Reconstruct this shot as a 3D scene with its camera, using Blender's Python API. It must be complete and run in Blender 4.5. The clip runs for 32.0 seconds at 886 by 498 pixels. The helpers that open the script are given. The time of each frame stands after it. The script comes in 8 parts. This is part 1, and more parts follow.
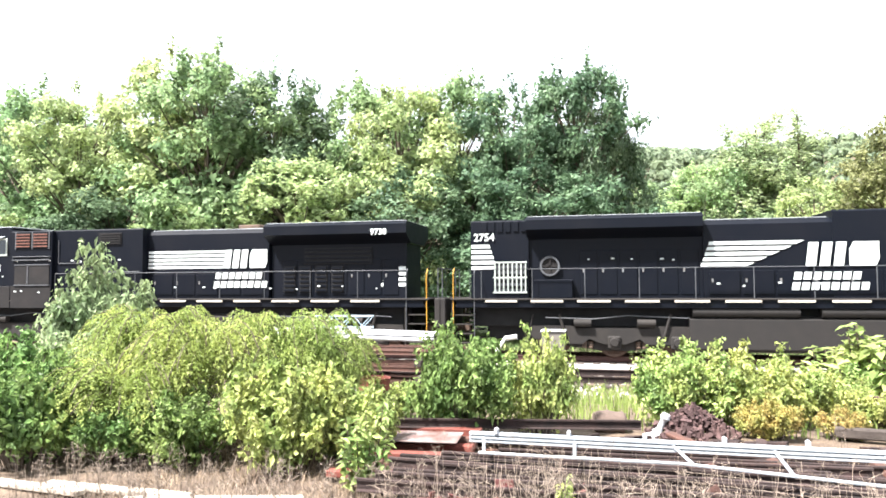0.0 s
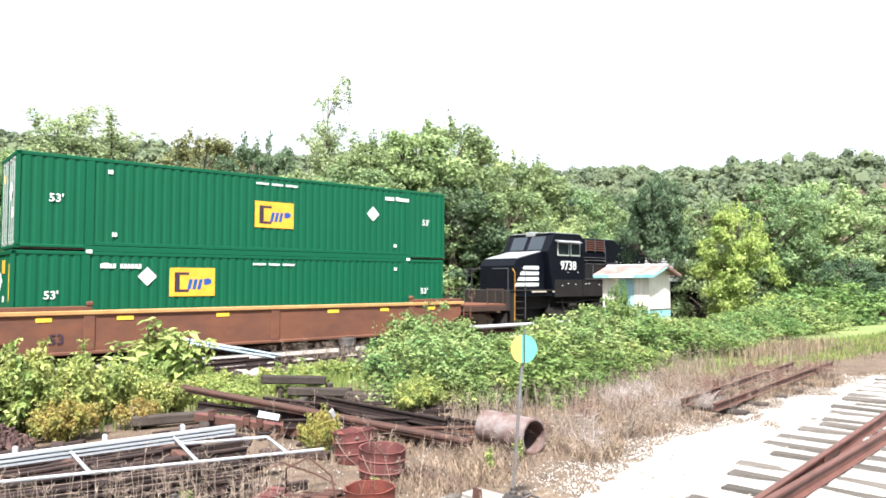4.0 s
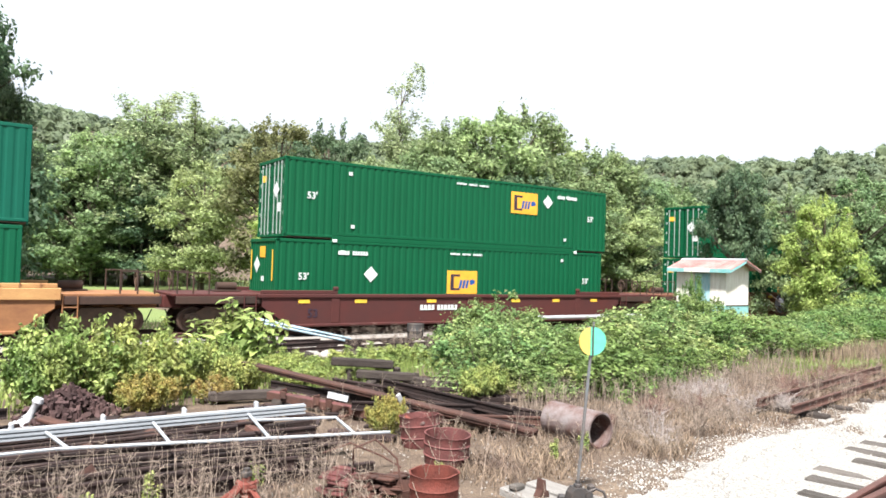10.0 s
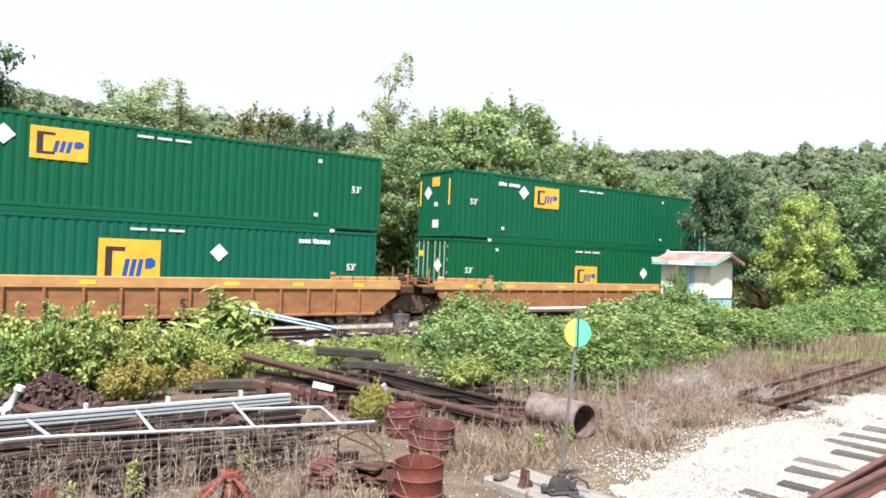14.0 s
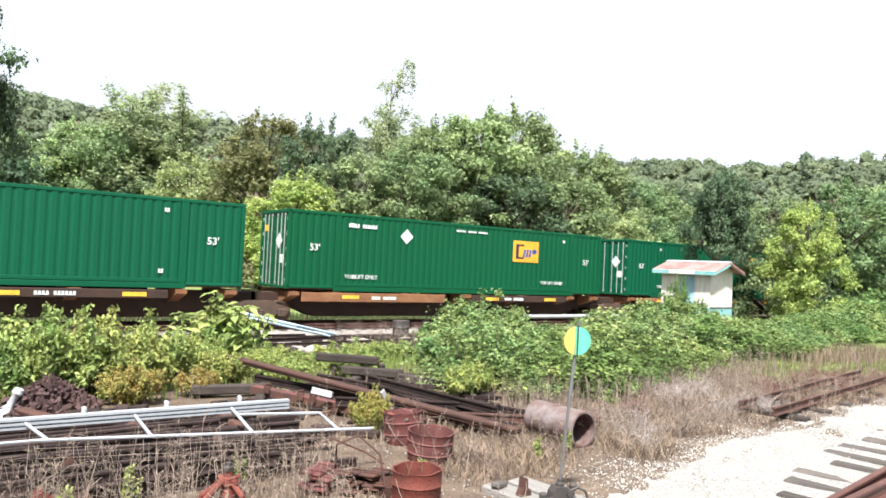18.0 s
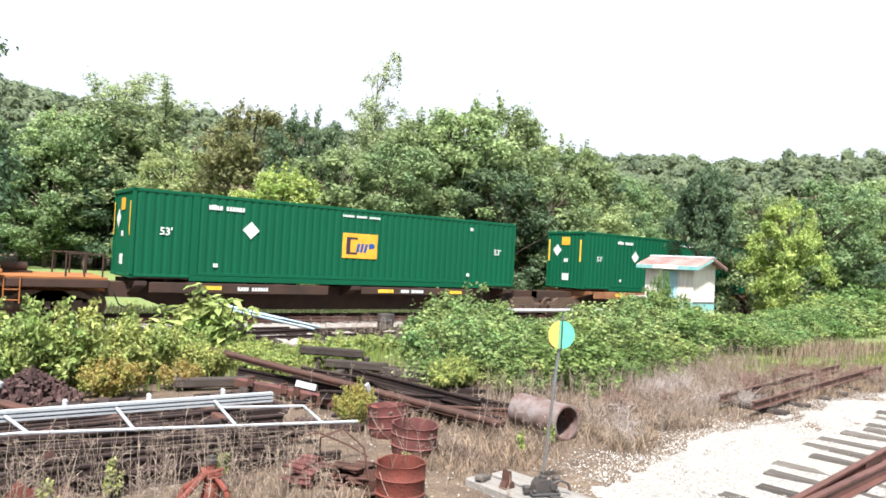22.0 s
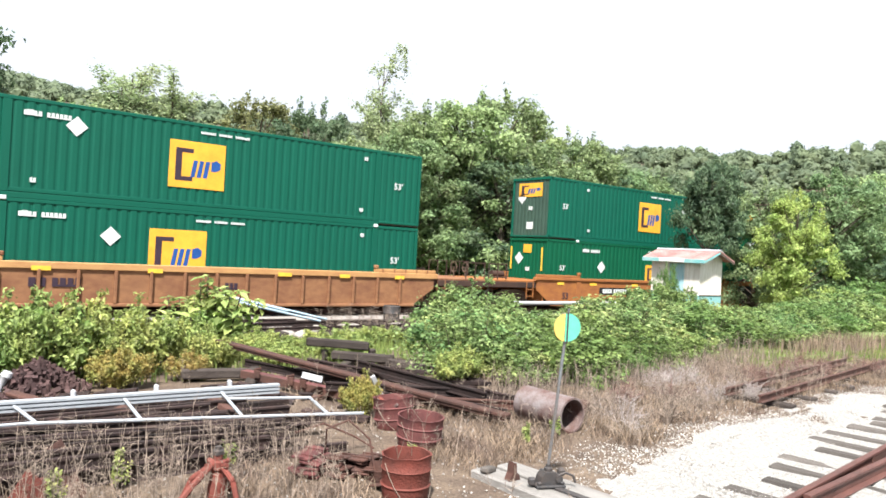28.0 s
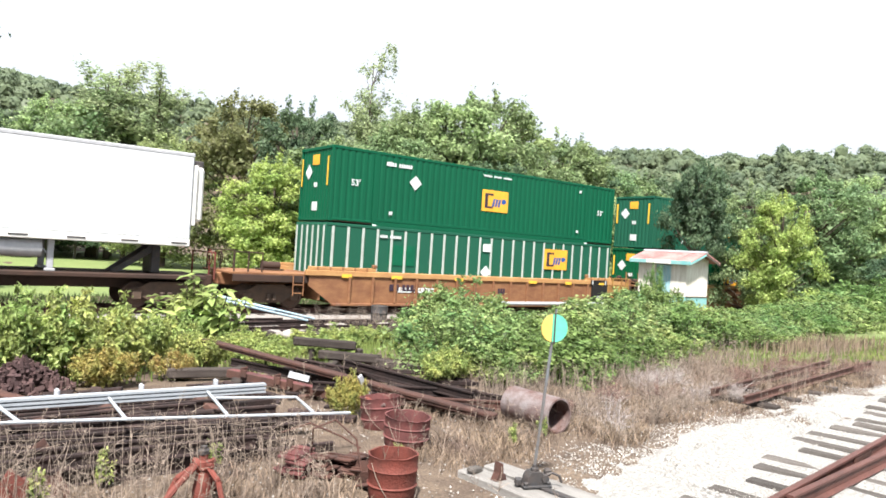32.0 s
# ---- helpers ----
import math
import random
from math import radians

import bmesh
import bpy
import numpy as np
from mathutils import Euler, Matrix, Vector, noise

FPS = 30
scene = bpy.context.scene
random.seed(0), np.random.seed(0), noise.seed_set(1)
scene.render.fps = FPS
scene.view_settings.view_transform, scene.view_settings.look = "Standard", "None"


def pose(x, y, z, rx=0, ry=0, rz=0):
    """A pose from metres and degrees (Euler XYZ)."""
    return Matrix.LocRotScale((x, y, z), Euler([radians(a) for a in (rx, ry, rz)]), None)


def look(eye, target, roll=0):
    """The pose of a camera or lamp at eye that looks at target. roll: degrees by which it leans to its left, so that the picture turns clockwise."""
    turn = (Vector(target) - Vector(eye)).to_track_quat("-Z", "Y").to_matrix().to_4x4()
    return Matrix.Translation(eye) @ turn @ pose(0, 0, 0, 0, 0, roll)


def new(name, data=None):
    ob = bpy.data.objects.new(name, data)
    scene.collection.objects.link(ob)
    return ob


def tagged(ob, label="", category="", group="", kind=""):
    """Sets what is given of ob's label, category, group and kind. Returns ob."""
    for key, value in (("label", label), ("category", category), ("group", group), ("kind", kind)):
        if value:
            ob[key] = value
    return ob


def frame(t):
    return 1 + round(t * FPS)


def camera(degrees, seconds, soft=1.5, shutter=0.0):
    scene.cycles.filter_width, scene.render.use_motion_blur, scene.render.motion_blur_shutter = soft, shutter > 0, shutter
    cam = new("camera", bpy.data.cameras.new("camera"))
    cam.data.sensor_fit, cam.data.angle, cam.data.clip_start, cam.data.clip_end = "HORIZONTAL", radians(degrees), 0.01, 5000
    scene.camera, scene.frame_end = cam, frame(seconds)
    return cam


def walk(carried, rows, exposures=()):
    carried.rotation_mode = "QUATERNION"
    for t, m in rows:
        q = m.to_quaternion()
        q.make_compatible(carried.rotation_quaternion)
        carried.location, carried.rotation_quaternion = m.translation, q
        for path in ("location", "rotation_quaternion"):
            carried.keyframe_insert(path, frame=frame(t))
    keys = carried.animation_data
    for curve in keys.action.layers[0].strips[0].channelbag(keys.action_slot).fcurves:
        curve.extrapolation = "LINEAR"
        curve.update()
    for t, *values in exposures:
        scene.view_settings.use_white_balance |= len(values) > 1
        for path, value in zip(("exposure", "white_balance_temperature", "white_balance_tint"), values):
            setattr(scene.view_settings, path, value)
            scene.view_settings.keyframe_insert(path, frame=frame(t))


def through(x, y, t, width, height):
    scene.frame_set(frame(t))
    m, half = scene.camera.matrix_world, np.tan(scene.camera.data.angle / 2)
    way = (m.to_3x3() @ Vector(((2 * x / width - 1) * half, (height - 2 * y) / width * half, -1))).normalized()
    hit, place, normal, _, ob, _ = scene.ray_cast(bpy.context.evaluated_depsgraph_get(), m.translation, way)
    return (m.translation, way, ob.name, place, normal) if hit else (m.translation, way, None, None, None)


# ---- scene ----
cam = camera(64.9, 32.0, soft=1.7)
EYE = 1.95            # the lens above the near ground
SPEED = 12.85         # the train, metres a second
RAIL = -0.47          # top of the main line's rails
MAIN = 24.54          # centre line of the main line
TURNS = [             # seconds, yaw, pitch, roll
    (0.0, 12.99, 2.88, 0.30), (0.5, 10.84, 2.94, 0.24), (1.0, -3.67, 3.20, 0.70), (1.5, -20.85, 2.42, 1.40), (2.0, -34.33, 2.48, 0.54), 
    (2.5, -40.00, 2.48, -0.10), (4.5, -39.83, 2.55, -0.15), (5.0, -38.38, 2.67, -0.45), (5.5, -35.81, 2.01, 0.21), (6.0, -34.72, 2.03, -0.38), 
    (6.5, -34.60, 2.02, -0.71), (7.0, -33.74, 2.14, -1.35), (7.5, -33.98, 1.65, -0.65), (8.0, -34.23, 1.35, -1.31), (8.5, -33.12, 1.23, -0.69), 
    (9.0, -33.46, 0.98, -0.87), (9.5, -34.22, 1.24, -1.27), (10.0, -34.27, 1.45, -1.69), (10.5, -34.39, 1.41, -1.26), (11.0, -34.17, 1.51, -1.64), 
    (11.5, -34.36, 1.50, -1.94), (12.0, -34.59, 1.34, -2.13), (12.5, -34.81, 1.12, -2.26), (13.0, -35.08, 0.94, -2.31), (13.5, -35.23, 0.81, -2.30), 
    (14.0, -35.38, 0.72, -2.23), (14.5, -35.87, 0.80, -2.49), (16.5, -36.07, 1.86, -2.92), (17.0, -35.80, 1.64, -2.90), (17.5, -35.83, 1.53, -2.97), 
    (18.0, -35.36, 1.27, -2.76), (18.5, -35.60, 1.10, -2.95), (19.0, -35.59, 0.94, -3.13), (19.5, -35.99, 0.99, -3.05), (20.0, -36.32, 1.07, -3.06), 
    (20.5, -36.04, 0.91, -3.12), (21.0, -36.78, 0.86, -3.37), (21.5, -36.69, 0.90, -3.22), (22.0, -36.58, 0.81, -3.10), (22.5, -36.41, 0.70, -2.95), 
    (23.0, -36.42, 0.68, -3.05), (23.5, -36.48, 0.49, -2.95), (24.0, -36.51, 0.72, -3.02), (24.5, -36.32, 0.62, -2.84), (25.0, -36.31, 0.61, -3.05), 
    (25.5, -36.09, 0.59, -2.97), (27.5, -36.05, 0.30, -3.22), (28.0, -36.09, 0.16, -3.22), (28.5, -36.27, 0.06, -3.34), (29.0, -36.09, -0.09, -3.26), 
    (29.5, -35.91, -0.10, -3.29), (30.0, -36.41, -0.16, -3.41), (30.5, -37.11, -0.14, -3.74), (31.0, -36.71, -0.11, -3.51), (31.5, -36.99, -0.02, -3.51), 
    (32.0, -37.07, 0.22, -3.60), ]
EXPOSURES = [(0.0, 2.34), (2.5, 2.16), (4.5, 1.52), (5.0, 1.44), (6.0, 1.42), (7.0, 1.32), (8.0, 1.39), (10.5, 1.38), (14.0, 1.27), (17.0, 1.34), (32.0, 1.34)]
walk(cam, [(t, pose(0, 0, EYE, 90 + pitch, roll, yaw)) for t, yaw, pitch, roll in TURNS], EXPOSURES)

# ---- world and sun ----
SUN_FROM = Vector((-0.52, -0.54, 1.22)).normalized()
world = bpy.data.worlds.new("sky")
scene.world = world
world.use_nodes = True
wn, wl = world.node_tree.nodes, world.node_tree.links
wn.clear()
w_out, w_bg, w_mix, w_sky = (wn.new(k) for k in ("ShaderNodeOutputWorld", "ShaderNodeBackground", "ShaderNodeMix", "ShaderNodeTexSky"))
w_sky.sky_type, w_sky.sun_disc = "NISHITA", False
w_sky.sun_elevation = math.asin(SUN_FROM.z)
w_sky.sun_rotation = math.atan2(SUN_FROM.x, SUN_FROM.y)
w_mix.data_type, w_mix.blend_type = "RGBA", "MIX"
w_mix.inputs[0].default_value = 0.9
w_mix.inputs[7].default_value = (8.4, 8.9, 9.6, 1)
w_bg.inputs[1].default_value = 0.0525
wl.new(w_sky.outputs[0], w_mix.inputs[6])
wl.new(w_mix.outputs[2], w_bg.inputs[0])
wl.new(w_bg.outputs[0], w_out.inputs[0])
sun = new("sun", bpy.data.lights.new("sun", "SUN"))
sun.data.energy, sun.data.angle, sun.data.color = 5.0, radians(4), (1.0, 0.955, 0.92)
sun.matrix_world = look(SUN_FROM * 60, (0, 0, 0))


# ---- materials ----
def mat(name, base, rough=0.7, metal=0.0, other=None, amount=0.5, scale=3.0, stretch=(1, 1, 1), fine=0.12, bump=0.15, fine_scale=60.0,
        island=0.0, each=0.0, spec=0.25):
    """base and other mixed by a coarse noise; a fine noise, the island or the object shifts the value."""
    m = bpy.data.materials.new(name)
    m.use_nodes = True
    n, l = m.node_tree.nodes, m.node_tree.links
    b = n["Principled BSDF"]
    b.inputs["Roughness"].default_value, b.inputs["Metallic"].default_value = rough, metal
    b.inputs["Specular IOR Level"].default_value = spec
    co, mp = n.new("ShaderNodeTexCoord"), n.new("ShaderNodeMapping")
    mp.inputs["Scale"].default_value = stretch
    l.new(co.outputs["Object"], mp.inputs[0])
    t1, t2 = n.new("ShaderNodeTexNoise"), n.new("ShaderNodeTexNoise")
    t1.inputs["Scale"].default_value, t1.inputs["Detail"].default_value, t1.inputs["Roughness"].default_value = scale, 6, 0.65
    t2.inputs["Scale"].default_value, t2.inputs["Detail"].default_value = fine_scale, 3
    l.new(mp.outputs[0], t1.inputs["Vector"]), l.new(mp.outputs[0], t2.inputs["Vector"])
    ramp = n.new("ShaderNodeMapRange")
    ramp.inputs[1].default_value, ramp.inputs[2].default_value = 0.5 - 0.35 * amount, 0.95 - 0.45 * amount
    l.new(t1.outputs[0], ramp.inputs[0])
    mix = n.new("ShaderNodeMix")
    mix.data_type = "RGBA"
    mix.inputs[6].default_value = (*base, 1)
    mix.inputs[7].default_value = (*(other or [c * 0.7 for c in base]), 1)
    l.new(ramp.outputs[0], mix.inputs[0])
    hsv = n.new("ShaderNodeHueSaturation")
    l.new(mix.outputs[2], hsv.inputs["Color"])
    val = n.new("ShaderNodeMapRange")
    val.inputs[3].default_value, val.inputs[4].default_value = 1 - fine * 2, 1 + fine * 2
    l.new(t2.outputs[0], val.inputs[0])
    last = val.outputs[0]
    for size, node, out in ((island, "ShaderNodeNewGeometry", "Random Per Island"), (each, "ShaderNodeObjectInfo", "Random")):
        if size:
            src, rng, mul = n.new(node), n.new("ShaderNodeMapRange"), n.new("ShaderNodeMath")
            rng.inputs[3].default_value, rng.inputs[4].default_value = 1 - size, 1 + size
            mul.operation = "MULTIPLY"
            l.new(src.outputs[out], rng.inputs[0])
            l.new(last, mul.inputs[0]), l.new(rng.outputs[0], mul.inputs[1])
            last = mul.outputs[0]
    l.new(last, hsv.inputs["Value"])
    l.new(hsv.outputs[0], b.inputs["Base Color"])
    if bump:
        bp = n.new("ShaderNodeBump")
        bp.inputs["Strength"].default_value, bp.inputs["Distance"].default_value = bump, 0.02
        l.new(t2.outputs[0], bp.inputs["Height"])
        l.new(bp.outputs[0], b.inputs["Normal"])
    rr = n.new("ShaderNodeMapRange")
    rr.inputs[3].default_value, rr.inputs[4].default_value = max(0.05, rough - 0.12), min(1, rough + 0.15)
    l.new(t1.outputs[0], rr.inputs[0])
    l.new(rr.outputs[0], b.inputs["Roughness"])
    return m


def leaf_mat(name, base, other, through=0.45, spread=0.5, patch=0.9):
    """Leaves: two hues by patch, each leaf a shade of its own, some light through."""
    m = bpy.data.materials.new(name)
    m.use_nodes = True
    n, l = m.node_tree.nodes, m.node_tree.links
    b, out = n["Principled BSDF"], n["Material Output"]
    b.inputs["Roughness"].default_value = 0.5
    b.inputs["Specular IOR Level"].default_value = 0.22
    geo, co, no, mix, hsv = (n.new(k) for k in ("ShaderNodeNewGeometry", "ShaderNodeTexCoord", "ShaderNodeTexNoise", "ShaderNodeMix", "ShaderNodeHueSaturation"))
    info, add, rng = n.new("ShaderNodeObjectInfo"), n.new("ShaderNodeMath"), n.new("ShaderNodeMapRange")
    no.inputs["Scale"].default_value, no.inputs["Detail"].default_value = patch, 3
    l.new(co.outputs["Object"], no.inputs["Vector"])
    fac = n.new("ShaderNodeMapRange")
    fac.inputs[1].default_value, fac.inputs[2].default_value = 0.35, 0.68
    l.new(no.outputs[0], fac.inputs[0])
    mix.data_type = "RGBA"
    mix.inputs[6].default_value, mix.inputs[7].default_value = (*base, 1), (*other, 1)
    l.new(fac.outputs[0], mix.inputs[0])
    l.new(mix.outputs[2], hsv.inputs["Color"])
    rng.inputs[3].default_value, rng.inputs[4].default_value = 1 - spread, 1 + spread
    l.new(geo.outputs["Random Per Island"], rng.inputs[0])
    l.new(rng.outputs[0], hsv.inputs["Value"])
    hue = n.new("ShaderNodeMapRange")
    hue.inputs[3].default_value, hue.inputs[4].default_value = 0.482, 0.515
    add.operation = "FRACT"
    mul = n.new("ShaderNodeMath")
    mul.operation = "MULTIPLY"
    mul.inputs[1].default_value = 17.0
    l.new(info.outputs["Random"], mul.inputs[0])
    l.new(mul.outputs[0], add.inputs[0])
    l.new(add.outputs[0], hue.inputs[0])
    l.new(hue.outputs[0], hsv.inputs["Hue"])
    l.new(hsv.outputs[0], b.inputs["Base Color"])
    tr, ms = n.new("ShaderNodeBsdfTranslucent"), n.new("ShaderNodeMixShader")
    l.new(hsv.outputs[0], tr.inputs[0])
    ms.inputs[0].default_value = through
    l.new(b.outputs[0], ms.inputs[1]), l.new(tr.outputs[0], ms.inputs[2])
    l.new(ms.outputs[0], out.inputs[0])
    return m


LEAF_DARK = leaf_mat("leaf dark green", (0.080, 0.136, 0.078), (0.144, 0.208, 0.112))
LEAF_MID = leaf_mat("leaf mid green", (0.160, 0.246, 0.118), (0.264, 0.345, 0.162))
LEAF_LIGHT = leaf_mat("leaf light green", (0.262, 0.350, 0.160), (0.375, 0.450, 0.210))
LEAF_BRIGHT = leaf_mat("leaf bright yellow green", (0.270, 0.375, 0.110), (0.430, 0.505, 0.165))
LEAF_BUSH = leaf_mat("bush leaf green", (0.205, 0.292, 0.096), (0.450, 0.485, 0.172), patch=2.6, spread=0.6)
# Deep green; also carries the shade below the drooping bushes in its colour.
LEAF_DEEP_SHADED = leaf_mat("deep green and shaded bush leaf", (0.100, 0.182, 0.058), (0.210, 0.300, 0.098), patch=2.2, spread=0.6)
LEAF_SAGE = leaf_mat("sage green bush leaf", (0.165, 0.230, 0.120), (0.285, 0.350, 0.180), patch=2.2, spread=0.6)
LEAF_VINE = leaf_mat("vine leaf green", (0.120, 0.212, 0.076), (0.330, 0.390, 0.148), 0.36, patch=1.5, spread=0.62)
LEAF_OLIVE = leaf_mat("leaf olive brown", (0.165, 0.185, 0.085), (0.230, 0.240, 0.110))
LEAF_YELLOW = leaf_mat("leaf yellowing", (0.380, 0.290, 0.100), (0.310, 0.330, 0.105), patch=3)
LEAF_GREY = leaf_mat("leaf grey green", (0.270, 0.345, 0.190), (0.370, 0.440, 0.240))
LEAF_FAR = leaf_mat("far wood green", (0.122, 0.165, 0.104), (0.200, 0.245, 0.140), 0.4, 0.16, 0.11)
BARK = mat("bark", (0.11, 0.085, 0.065), 0.9, other=(0.06, 0.05, 0.04), scale=5, stretch=(1, 1, 0.25), bump=0.6)
STRAW = mat("dry grass straw", (0.268, 0.205, 0.140), 0.85, other=(0.135, 0.098, 0.080), amount=0.6, scale=1.3, island=0.6, bump=0)
STALK = mat("dead stalk grey", (0.25, 0.205, 0.165), 0.85, other=(0.135, 0.104, 0.085), island=0.55, bump=0)
GRASS = mat("grass blades", (0.11, 0.17, 0.04), 0.8, other=(0.2, 0.24, 0.07), scale=0.6, island=0.35, bump=0)
SOIL = mat("soil with dry litter", (0.074, 0.054, 0.042), 0.95, other=(0.165, 0.125, 0.090), amount=0.45, scale=2.4, fine=0.45, bump=0.9, fine_scale=38)
LIMESTONE = mat("crushed limestone", (0.40, 0.395, 0.38), 0.9, other=(0.18, 0.17, 0.15), amount=0.50, scale=26, fine=0.6, bump=1.0, fine_scale=80)
STONE = mat("limestone chips", (0.47, 0.46, 0.435), 0.9, other=(0.33, 0.31, 0.275), island=0.45, bump=0.3)
BALLAST = mat("grey ballast", (0.30, 0.28, 0.26), 0.95, other=(0.2, 0.185, 0.17), scale=1.5, fine=0.35, bump=1.0, fine_scale=28)
TIE = mat("weathered tie wood", (0.125, 0.113, 0.102), 0.9, other=(0.050, 0.044, 0.039), scale=3, stretch=(4, 0.6, 4), fine=0.2, bump=0.6, each=0.35)
TIE_DARK = mat("creosoted tie wood", (0.036, 0.029, 0.026), 0.85, other=(0.080, 0.066, 0.057), scale=3, stretch=(0.6, 4, 4), bump=0.6, each=0.3)
SCRAP_DARK = mat("dark scrap iron", (0.021, 0.017, 0.017), 0.85, other=(0.050, 0.033, 0.030), scale=5, fine=0.25, bump=0.5, each=0.4, spec=0.15)
CONCRETE = mat("broken old concrete", (0.36, 0.34, 0.31), 0.9, other=(0.22, 0.20, 0.18), scale=5, fine=0.2, bump=0.6, each=0.25)
RUST = mat("brown rusted steel", (0.095, 0.045, 0.034), 0.8, other=(0.050, 0.032, 0.028), scale=5, fine=0.2, bump=0.4, each=0.2)
RUST_WINE = mat("wine brown rusted steel", (0.150, 0.052, 0.048), 0.72, other=(0.065, 0.034, 0.034), scale=4, fine=0.18, bump=0.35)
RUST_RED = mat("red rusted steel", (0.175, 0.046, 0.034), 0.72, other=(0.10, 0.040, 0.032), scale=4, fine=0.18, bump=0.35, each=0.15)
RUST_PALE = mat("pale rusted pipe steel", (0.090, 0.040, 0.030), 0.6, other=(0.23, 0.215, 0.215), amount=0.42, scale=3.6, fine=0.22, bump=0.3)
RAIL_RED = mat("red brown switch rail steel", (0.120, 0.053, 0.043), 0.5, other=(0.070, 0.036, 0.031), scale=3, fine=0.18, bump=0.2)
RAIL_RUST = mat("rusted rail steel", (0.108, 0.052, 0.044), 0.62, other=(0.070, 0.038, 0.034), scale=3, fine=0.15, bump=0.25, each=0.12)
GALV = mat("white galvanised steel", (0.46, 0.47, 0.49), 0.5, metal=0.15, other=(0.32, 0.33, 0.35), scale=3, fine=0.08, bump=0.05)
WHITE = mat("white paint", (0.80, 0.80, 0.77), 0.55, other=(0.68, 0.67, 0.63), scale=2, fine=0.05, bump=0.05)
CREAM = mat("weathered cream board", (0.80, 0.78, 0.72), 0.75, other=(0.56, 0.51, 0.43), amount=0.5, scale=2.2, stretch=(3, 3, 0.6), fine=0.1, bump=0.2)
AQUA = mat("faded turquoise paint", (0.13, 0.40, 0.41), 0.7, other=(0.28, 0.46, 0.45), amount=0.6, scale=2.5, stretch=(3, 3, 0.6), fine=0.1, bump=0.2)
DOOR_BLUE = mat("faded sky blue door paint", (0.17, 0.43, 0.52), 0.7, other=(0.46, 0.60, 0.62), amount=0.6, scale=3.5, stretch=(3, 3, 0.7), fine=0.1, bump=0.2)
ROOF_RED = mat("faded red roof sheet", (0.30, 0.085, 0.078), 0.6, other=(0.42, 0.27, 0.25), amount=0.65, scale=1.6, fine=0.1, bump=0.2)
DISC_AQUA = mat("turquoise target paint", (0.13, 0.56, 0.38), 0.45, scale=4, fine=0.06, bump=0)
DISC_YELLOW = mat("yellow target paint", (0.74, 0.50, 0.13), 0.45, scale=4, fine=0.06, bump=0)
POLE_GREY = mat("grey painted steel", (0.17, 0.19, 0.20), 0.5, metal=0.3, other=(0.13, 0.10, 0.085), scale=6)
IRON_DARK = mat("dark cast iron", (0.055, 0.060, 0.065), 0.55, metal=0.4, other=(0.10, 0.08, 0.07), scale=7, bump=0.3)
STEEL_BLUE = mat("pale blue painted steel", (0.26, 0.38, 0.47), 0.5, other=(0.36, 0.43, 0.47), scale=2)
WOOD_CUT = mat("old log", (0.080, 0.060, 0.050), 0.9, other=(0.13, 0.095, 0.08), scale=5, bump=0.6)
GREENS = [mat("container green " + n, c, 0.5, spec=0.16, other=[v * 0.88 for v in c], amount=0.45, scale=0.7, stretch=(1, 1, 0.5), fine=0.05, bump=0.03, fine_scale=30)
          for n, c in (("plain", (0.003, 0.084, 0.040)), ("blue cast", (0.004, 0.088, 0.056)), ("faded", (0.014, 0.092, 0.055)), ("deep", (0.003, 0.081, 0.033)))]
END_PALE = mat("pale green end wall", (0.060, 0.165, 0.100), 0.5, scale=1.5)
END_DARK = mat("dark grey green end wall", (0.045, 0.085, 0.065), 0.5, scale=1.5)
LOGO_ORANGE = mat("logo orange panel", (0.78, 0.40, 0.045), 0.45, scale=2, fine=0.04, bump=0)
LOGO_DARK = mat("logo dark ink", (0.045, 0.030, 0.045), 0.45, bump=0)
LOGO_BLUE = mat("logo blue ink", (0.020, 0.085, 0.30), 0.45, bump=0)
DECAL = mat("white decal", (0.62, 0.66, 0.65), 0.5, other=(0.48, 0.52, 0.51), scale=4, bump=0)
TAPE = mat("yellow marking tape", (0.80, 0.50, 0.06), 0.5, bump=0)
PATCH = mat("darker green repaint", (0.004, 0.112, 0.054), 0.55, spec=0.16, scale=1.2, bump=0)
ROD = mat("pale galvanised rod", (0.46, 0.52, 0.49), 0.4, metal=0.5, bump=0)
POST_GREY = mat("pale grey post", (0.42, 0.47, 0.43), 0.5, scale=2, bump=0)
CAR_PAINT = {
    "orange": mat("car orange brown", (0.323, 0.131, 0.038), 0.65, other=(0.225, 0.086, 0.034), amount=0.62, scale=1.7, stretch=(1, 1, 2), fine=0.1, bump=0.1),
    "yellow": mat("car faded yellow", (0.300, 0.148, 0.064), 0.65, other=(0.185, 0.082, 0.042), amount=0.62, scale=1.7, stretch=(1, 1, 2), fine=0.1, bump=0.1),
    "rust": mat("car rust brown", (0.155, 0.064, 0.037), 0.75, other=(0.088, 0.042, 0.030), amount=0.55, scale=0.9, stretch=(1, 1, 2), fine=0.12, bump=0.15),
    "tan": mat("car rusty tan", (0.270, 0.138, 0.066), 0.7, other=(0.165, 0.074, 0.040), amount=0.62, scale=1.7, stretch=(1, 1, 2), fine=0.12, bump=0.12),
    "maroon": mat("car maroon", (0.079, 0.022, 0.019), 0.65, other=(0.056, 0.022, 0.021), amount=0.5, scale=0.9, fine=0.12, bump=0.1),
    "brown": mat("car dirty brown", (0.060, 0.034, 0.025), 0.8, other=(0.030, 0.022, 0.019), amount=0.5, scale=1.2, fine=0.15, bump=0.15),
}
